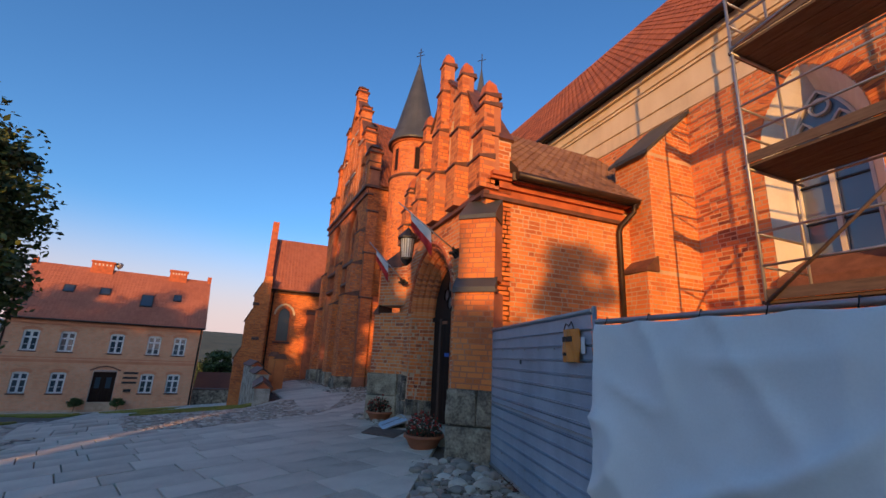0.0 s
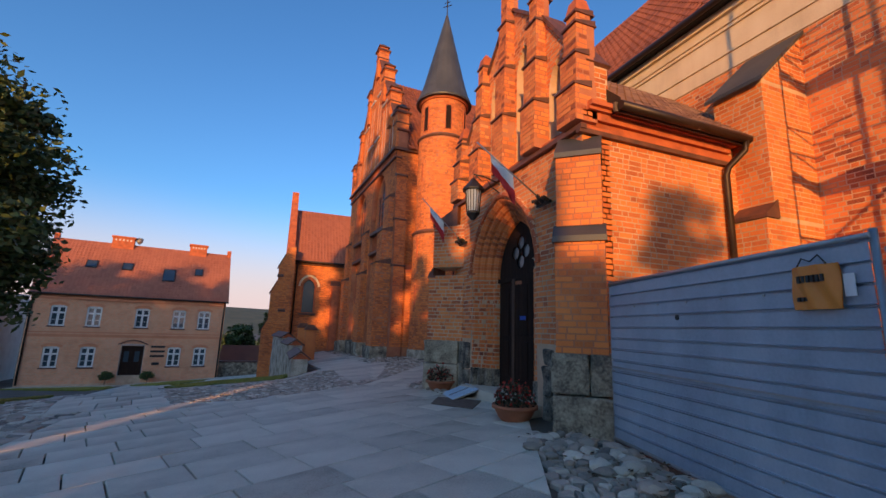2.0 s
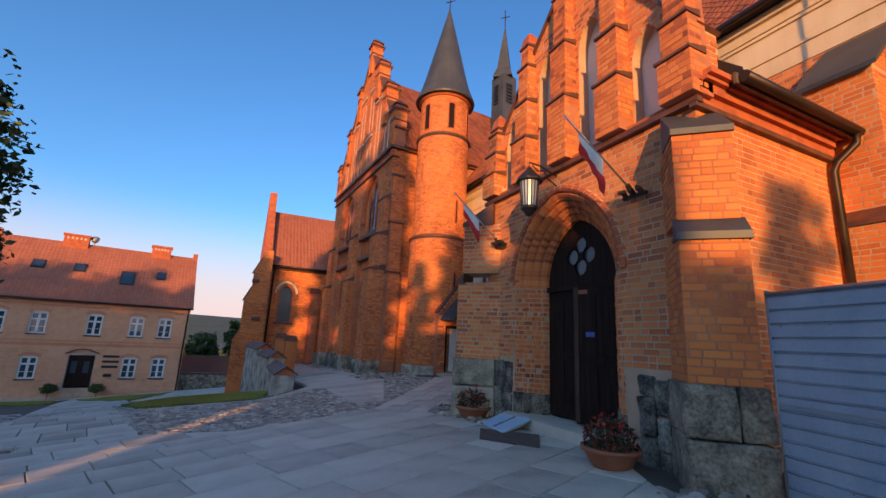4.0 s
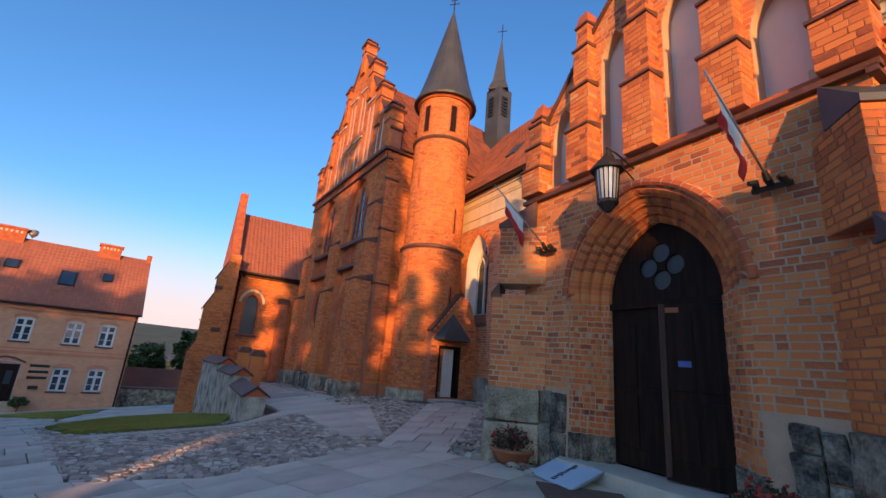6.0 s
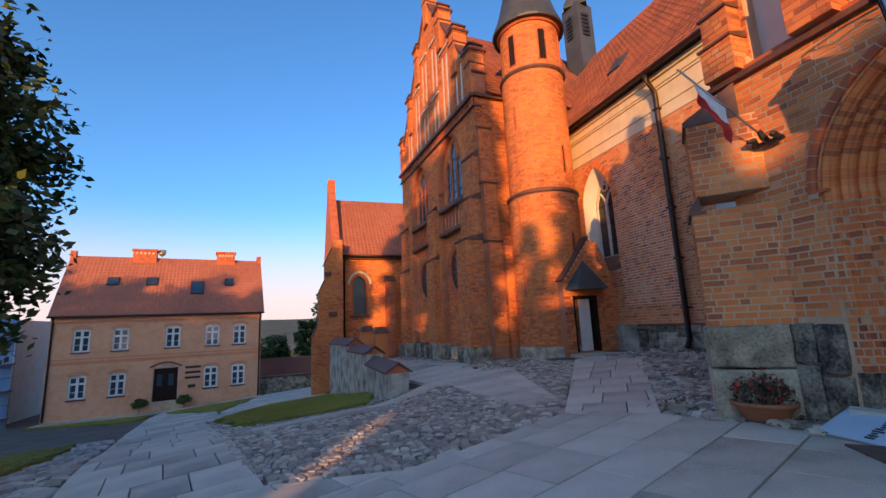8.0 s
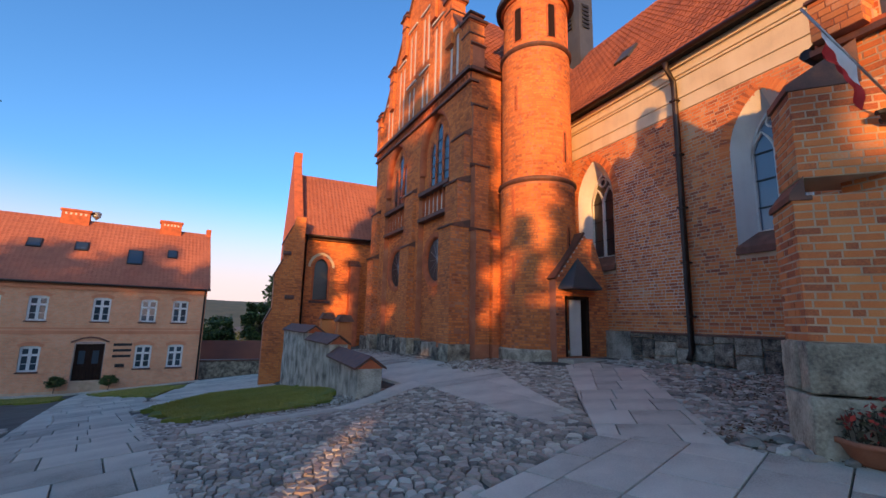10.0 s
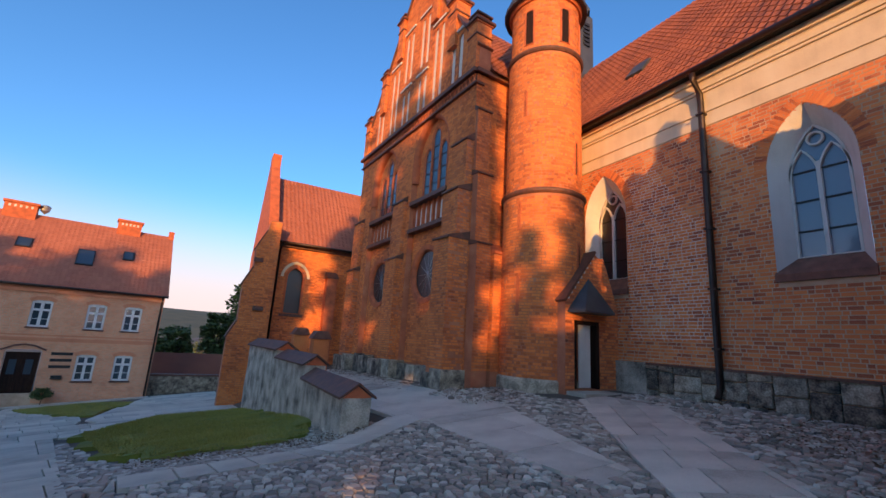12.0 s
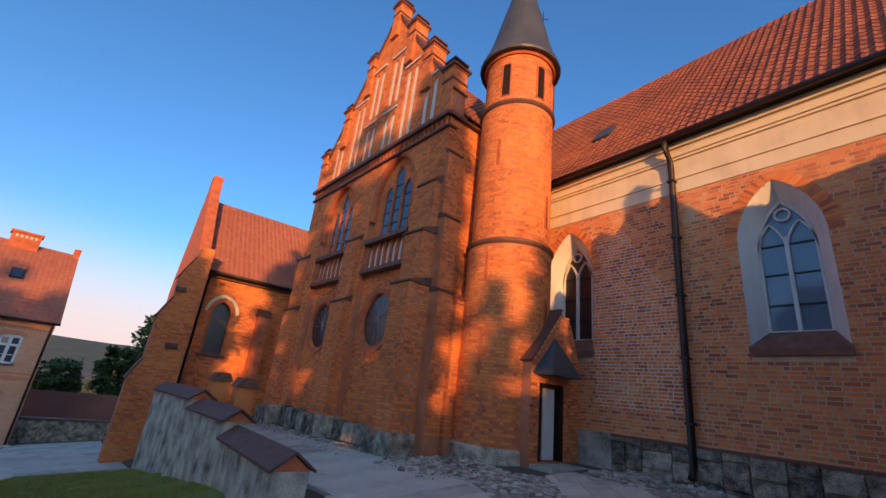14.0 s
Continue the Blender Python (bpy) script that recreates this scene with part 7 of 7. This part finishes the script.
COURT_A = [(-4.5, -6.0), (0.6, -6.0), (0.9, 3.6), (-4.5, 3.6)]
COURT_B = [(-4.5, 3.6), (0.9, 3.6), (3.42, 8.2), (3.42, 10.9), (2.70, 13.0), (1.9, 14.3), (-1.2, 13.26), (-4.6, 12.12)]
COURT_C = [(-1.2, 13.26), (-2.9, 13.95), (-4.6, 13.95), (-4.6, 12.12)]
pave("pavement", "worn grey stone slabs of the church yard", COURT_A, (0, 0), 19, 1.0, 0.75, 1)
pave("pavement", "worn grey stone slabs before the porch", COURT_B, (0, 0), 19, 0.85, 0.72, 2)
pave("pavement", "worn grey stone slabs before the path", COURT_C, (0, 0), 19, 0.85, 0.72, 22)
pave("pavement", "grey slab path leading down to the house", [(-2.9, 13.97), (-5.4, 13.97), (-8.6, 27.5), (-5.9, 27.5)], (-4, 14), 14, 0.9, 1.1, 3)
pave("pavement", "grey slab path to the side door", [(1.78, 14.25), (2.67, 13.02), (7.0, 18.0), (6.9, 19.7), (5.9, 19.7)], (1.78, 14.25), -40, 0.62, 0.95, 4)
pave("pavement", "grey slab path along the church", [(1.62, 15.2), (2.45, 15.45), (3.9, 20.0), (1.62, 20.0)], (1.6, 15.2), 0, 1.0, 1.2, 5)
pave("pavement", "grey slab path along the church", [(1.3, 20.0), (3.9, 20.0), (3.5, 27.5), (2.9, 36), (0.8, 36)], (1.6, 20), 4, 1.1, 1.4, 6)
pave("pavement", "row of grey edging slabs below the lawn", [(-3.6, 18.55), (-0.6, 18.9), (-0.75, 19.9), (-3.6, 19.6)], (-3.6, 16.9), 7, 0.62, 4.0, 7, up=0.012)
pave("pavement", "row of grey edging slabs below the wall", [(-0.58, 18.9), (1.6, 20.0), (1.2, 20.9), (-0.73, 19.9)], (-0.6, 17.5), 27, 0.62, 4.0, 17, up=0.012)
pave("pavement", "pale slab path between the lawns", [(-5.9, 27.5), (-8.6, 27.5), (-12.2, 44), (-12.8, 49.6), (-9.6, 50.2), (-6.4, 34)], (-7, 28), 14, 1.0, 1.2, 8)
pave("pavement", "pale slab path along the house", [(-21, 48.6), (-5.4, 51.4), (-5.7, 53.2), (-21.2, 50.5)], (-20, 48.4), 10, 1.2, 1.2, 9)
pave("pavement", "pale slab path beside the house", [(-6.4, 45.0), (-1.0, 46.0), (-1.0, 53.5), (-5.4, 52.6)], (-6, 46), 10, 1.2, 1.2, 19)

pave("pavement", "pale slab yard behind the lawn", [(-5.6, 32.05), (-0.8, 32.05), (-1.0, 45.9), (-6.3, 44.9), (-6.3, 34)], (-6, 32), 10, 1.5, 1.5, 51)
pave("pavement", "pale slab yard behind the lawn", [(-6.0, 27.6), (-5.2, 27.4), (-3.7, 32.0), (-6.3, 32.0)], (-6, 28), 10, 1.2, 1.3, 52)

COBBLES = [
    ("cobbles", "uneven grey field cobbles in the yard", [(-3.6, 18.5), (-3.66, 16.8), (-2.9, 14.0), (-1.2, 13.3), (1.85, 14.36), (1.6, 15.2), (1.6, 19.95), (-0.6, 18.85)], 0.115, 11),
    ("cobbles", "small cobbles at the meeting of the paths", [(1.6, 15.18), (1.8, 14.32), (2.62, 15.38), (2.5, 15.45)], 0.11, 31),
    ("cobbles", "trodden small stones at the lawn edge", [(-3.6, 19.65), (-0.75, 19.95), (0.9, 20.8), (0.2, 21.8), (0.1, 22.8), (-0.4, 22.2), (-1.4, 21.7), (-3.2, 21.9), (-3.6, 21.6)], 0.11, 41),
    ("cobbles", "small cobbles between the slab paths", [(2.5, 15.45), (5.85, 19.6), (5.6, 20.2), (3.95, 20.4), (3.9, 20.0)], 0.11, 12),
    ("cobbles", "cobbles and litter along the nave wall", [(2.75, 13.0), (3.4, 12.7), (8.4, 12.6), (8.4, 19.5), (7.05, 19.5), (7.05, 18.0)], 0.13, 13),
    ("cobbles", "loose cobbles below the site fence", [(0.95, 3.3), (2.75, 3.2), (3.4, 6.3), (2.9, 7.2)], 0.12, 14),
    ("cobbles", "loose cobbles below the tarpaulin", [(0.65, -5), (2.9, -5), (2.75, 3.2), (0.95, 3.3)], 0.16, 15),
    ("cobbles", "grey cobbles beside the slab path", [(-4.65, 2), (-4.7, 13.9), (-5.5, 14.1), (-8.8, 27), (-11, 27), (-9.5, 14), (-9.0, 2)], 0.19, 16),
    ("cobbles", "cobbles between lawn and slab path", [(-3.65, 16.9), (-3.7, 19.3), (-2.8, 19.6), (-4.2, 22.2), (-5.6, 26.6)], 0.13, 17),
    ("cobbles", "cobbles round the flower bowl", [(2.75, 12.9), (3.3, 11.0), (3.6, 11.1), (3.55, 12.6)], 0.13, 18),
    ("cobbles", "rubble strip along the transept", [(3.95, 20.5), (5.5, 20.3), (5.4, 22.6), (4.0, 23.0), (3.7, 34), (3.0, 34), (3.5, 27.5)], 0.13, 19),
]


def cobbles(name, label, poly, size, seed):
    """Stones fitted close together: cells round scattered points, each with a gap, a chamfer and a crown."""
    rng = random.Random(seed)
    xs, ys = [p[0] for p in poly], [p[1] for p in poly]
    x0, y0 = min(xs), min(ys)
    nx, ny = int((max(xs) - x0) / size) + 1, int((max(ys) - y0) / size) + 1
    site = {}
    for j in range(ny):
        for i in range(nx):
            p = (x0 + (i + 0.5 + rng.uniform(-0.46, 0.46)) * size, y0 + (j + 0.5 + rng.uniform(-0.46, 0.46)) * size)
            if rng.random() > 0.16 and inside(p, poly):
                site[i, j] = p
    v, f = [], []
    for (i, j), p in site.items():
        cell = [(p[0] - size * 0.85, p[1] - size * 0.85), (p[0] + size * 0.85, p[1] - size * 0.85), (p[0] + size * 0.85, p[1] + size * 0.85), (p[0] - size * 0.85, p[1] + size * 0.85)]
        for dj in (-2, -1, 0, 1, 2):
            for di in (-2, -1, 0, 1, 2):
                q = site.get((i + di, j + dj))
                if q is None or (di == 0 and dj == 0):
                    continue
                dx, dy = q[0] - p[0], q[1] - p[1]
                d = math.hypot(dx, dy)
                if d > size * 2.2 or d < 1e-4:
                    continue
                lim = d / 2 - size * 0.07
                out = []
                for k in range(len(cell)):
                    a_, b_ = cell[k - 1], cell[k]
                    sa = lim - ((a_[0] - p[0]) * dx + (a_[1] - p[1]) * dy) / d
                    sb = lim - ((b_[0] - p[0]) * dx + (b_[1] - p[1]) * dy) / d
                    if (sa >= 0) != (sb >= 0):
                        t = sa / (sa - sb)
                        out.append((a_[0] + (b_[0] - a_[0]) * t, a_[1] + (b_[1] - a_[1]) * t))
                    if sb >= 0:
                        out.append(b_)
                cell = out
                if len(cell) < 3:
                    break
            if len(cell) < 3:
                break
        if len(cell) < 3 or area(cell) < 0.0006:
            continue
        cx, cy = sum(c_[0] for c_ in cell) / len(cell), sum(c_[1] for c_ in cell) / len(cell)
        z = ground_z(cx, cy) - 0.010 + rng.uniform(-0.010, 0.006)
        h, n, k = rng.uniform(0.002, 0.012), len(cell), len(v)
        tx, ty = rng.gauss(0, 0.07), rng.gauss(0, 0.07)
        for rad, dz in ((1.0, -0.06), (0.97, -0.012), (rng.uniform(0.72, 0.86), h)):
            for c_ in cell:
                ax, ay = (c_[0] - cx) * rad, (c_[1] - cy) * rad
                v.append((cx + ax, cy + ay, z + dz + ax * tx + ay * ty))
        for b in (0, n):
            f += [(k + b + m, k + b + (m + 1) % n, k + b + n + (m + 1) % n, k + b + n + m) for m in range(n)]
        f.append(tuple(k + 2 * n + m for m in range(n)))
    ob = new(name, mesh_of(name, v, f, COBBLE))
    tagged(ob, label, "cobbles", kind="stuff")


for c in COBBLES:
    cobbles(*c)


def lawn(name, label, poly, seed, n, hi=0.05):
    rng = random.Random(seed)
    xs, ys = [p[0] for p in poly], [p[1] for p in poly]
    bm = bmesh.new()
    st = 0.5
    x = min(xs)
    grid = {}
    while x < max(xs):
        y = min(ys)
        while y < max(ys):
            if inside((x + st / 2, y + st / 2), poly):
                q = []
                for dx, dy in ((0, 0), (st, 0), (st, st), (0, st)):
                    key = (round(x + dx, 3), round(y + dy, 3))
                    if key not in grid:
                        jx, jy = rng.uniform(-0.15, 0.15), rng.uniform(-0.15, 0.15)
                        grid[key] = bm.verts.new((key[0] + jx, key[1] + jy, ground_z(key[0] + jx, key[1] + jy) + hi * rng.uniform(0.3, 1.0)))
                    q.append(grid[key])
                bm.faces.new(q)
            y += st
        x += st
    ext = bmesh.ops.extrude_face_region(bm, geom=bm.faces[:])
    for e in ext["geom"]:
        if isinstance(e, bmesh.types.BMVert):
            e.co.z -= 0.2
    me = bpy.data.meshes.new(name)
    bmesh.ops.recalc_face_normals(bm, faces=bm.faces)
    bm.to_mesh(me)
    bm.free()
    me.materials.append(GRASS_SOIL)
    g = new(name, me)
    tagged(g, label, "lawn", kind="structure")
    v, f = [], []
    while n > 0:
        px, py = rng.uniform(min(xs), max(xs)), rng.uniform(min(ys), max(ys))
        n -= 1
        if not inside((px, py), poly):
            continue
        z = ground_z(px, py) + hi * 0.4
        h, a = rng.uniform(0.04, 0.10), rng.uniform(0, 6.28)
        k = len(v)
        dx, dy = 0.012 * math.cos(a), 0.012 * math.sin(a)
        lx, ly = rng.gauss(0, 0.03), rng.gauss(0, 0.03)
        v += [(px - dx, py - dy, z), (px + dx, py + dy, z), (px + lx, py + ly, z + h)]
        f.append((k, k + 1, k + 2))
    hang(new("grass", mesh_of("grass", v, f, GRASS)), g, kind="stuff")


lawn("lawn", "rough green lawn patch below the yard wall", [(-3.2, 21.4), (-1.5, 21.3), (-0.3, 21.9), (0.1, 24.4), (-0.3, 28), (-0.8, 32), (-3.8, 32), (-5.3, 27.3), (-4.1, 22.4)], 1, 60000, 0.10)
lawn("lawn", "green lawn patch before the house", [(-12.0, 47.5), (-8.5, 49.3), (-5.9, 46.6), (-6.8, 36)], 2, 14000, 0.06)
lawn("lawn", "green lawn patch before the house", [(-20.5, 47.3), (-13.6, 48.6), (-12.2, 43)], 3, 9000, 0.06)
lawn("lawn", "rough dark grass under the tree", [(-11.2, 14.5), (-7.2, 15.3), (-8.6, 21.5), (-9.6, 26.5), (-15, 26), (-15, 15)], 4, 30000, 0.10)

# dry leaves and grit along the walls
rng = random.Random(77)
v, f = [], []
for x0, y0, x1, y1, n in ((5.2, 12.9, 8.3, 15.6, 900), (2.8, 12.8, 5.2, 13.6, 300), (3.2, 20.5, 5.2, 23.0, 500), (2.9, 24, 3.8, 34, 500), (2.3, 3.5, 3.3, 7.0, 260), (-3.6, 20.2, 0.5, 21.4, 500), (2.9, 11.0, 3.5, 12.7, 200)):
    for i in range(n):
        x, y = rng.uniform(x0, x1), rng.uniform(y0, y1)
        z = ground_z(x, y) + rng.uniform(0.012, 0.045)
        d = Vector((rng.gauss(0, 1), rng.gauss(0, 1), rng.gauss(0, 0.25))).normalized() * rng.uniform(0.02, 0.045)
        w = Vector((-d.y, d.x, rng.gauss(0, 0.01))) * 0.55
        o, k = Vector((x, y, z)), len(v)
        v += [o - d, o + w, o + d, o - w]
        f.append((k, k + 1, k + 2, k + 3))
litter = new("leaf_litter", mesh_of("leaf_litter", v, f, material("dry_leaves", [(0.07, 0.04, 0.02), (0.15, 0.085, 0.04), (0.24, 0.15, 0.08)], 3, 30, 0.0, 0.85, island=0.9, spread=0.2)))
tagged(litter, "brown dry leaves and grit along the walls", "leaves", kind="stuff")


# loose boulders left along the foot of porch and fence
def boulders(label, spots, seed):
    rng = random.Random(seed)
    v, f = [], []
    base = bmesh.new()
    bmesh.ops.create_icosphere(base, subdivisions=2, radius=1.0)
    base.verts.ensure_lookup_table()
    shape = [q.co.copy() for q in base.verts]
    tris = [tuple(q.index for q in t.verts) for t in base.faces]
    base.free()
    for x0, y0, x1, y1, n, r0, r1 in spots:
        for i in range(n):
            k, r = len(v), rng.uniform(r0, r1)
            x, y = rng.uniform(x0, x1), rng.uniform(y0, y1)
            o = Vector((x, y, ground_z(x, y) + r * 0.12))
            a, e, t = rng.uniform(0, 6.28), rng.uniform(0.6, 1.0), rng.uniform(0.4, 0.65)
            for q in shape:
                d = q * (1 + 0.28 * noise.noise(q * 1.6 + Vector((i * 5.1, x, y))))
                d = Vector((d.x * math.cos(a) - d.y * e * math.sin(a), d.x * math.sin(a) + d.y * e * math.cos(a), d.z * t))
                v.append(o + d * r)
            f += [(k + p, k + q, k + w) for p, q, w in tris]
    tagged(new("boulders", mesh_of("boulders", v, f, COBBLE)), label, "stones", kind="stuff")


boulders("loose pale boulders beside the porch corner", ((2.75, 12.2, 3.5, 13.1, 22, 0.06, 0.15), (2.95, 11.1, 3.4, 12.2, 14, 0.05, 0.11)), 61)
boulders("loose round stones at the foot of the site fence", ((2.35, 3.8, 3.0, 6.6, 46, 0.06, 0.14), (2.6, 5.6, 3.2, 6.9, 20, 0.08, 0.16)), 62)
boulders("loose stones and rubble along the nave plinth", ((7.3, 15.6, 8.25, 19.0, 60, 0.05, 0.13), (3.2, 20.8, 4.2, 23.0, 40, 0.05, 0.11)), 63)
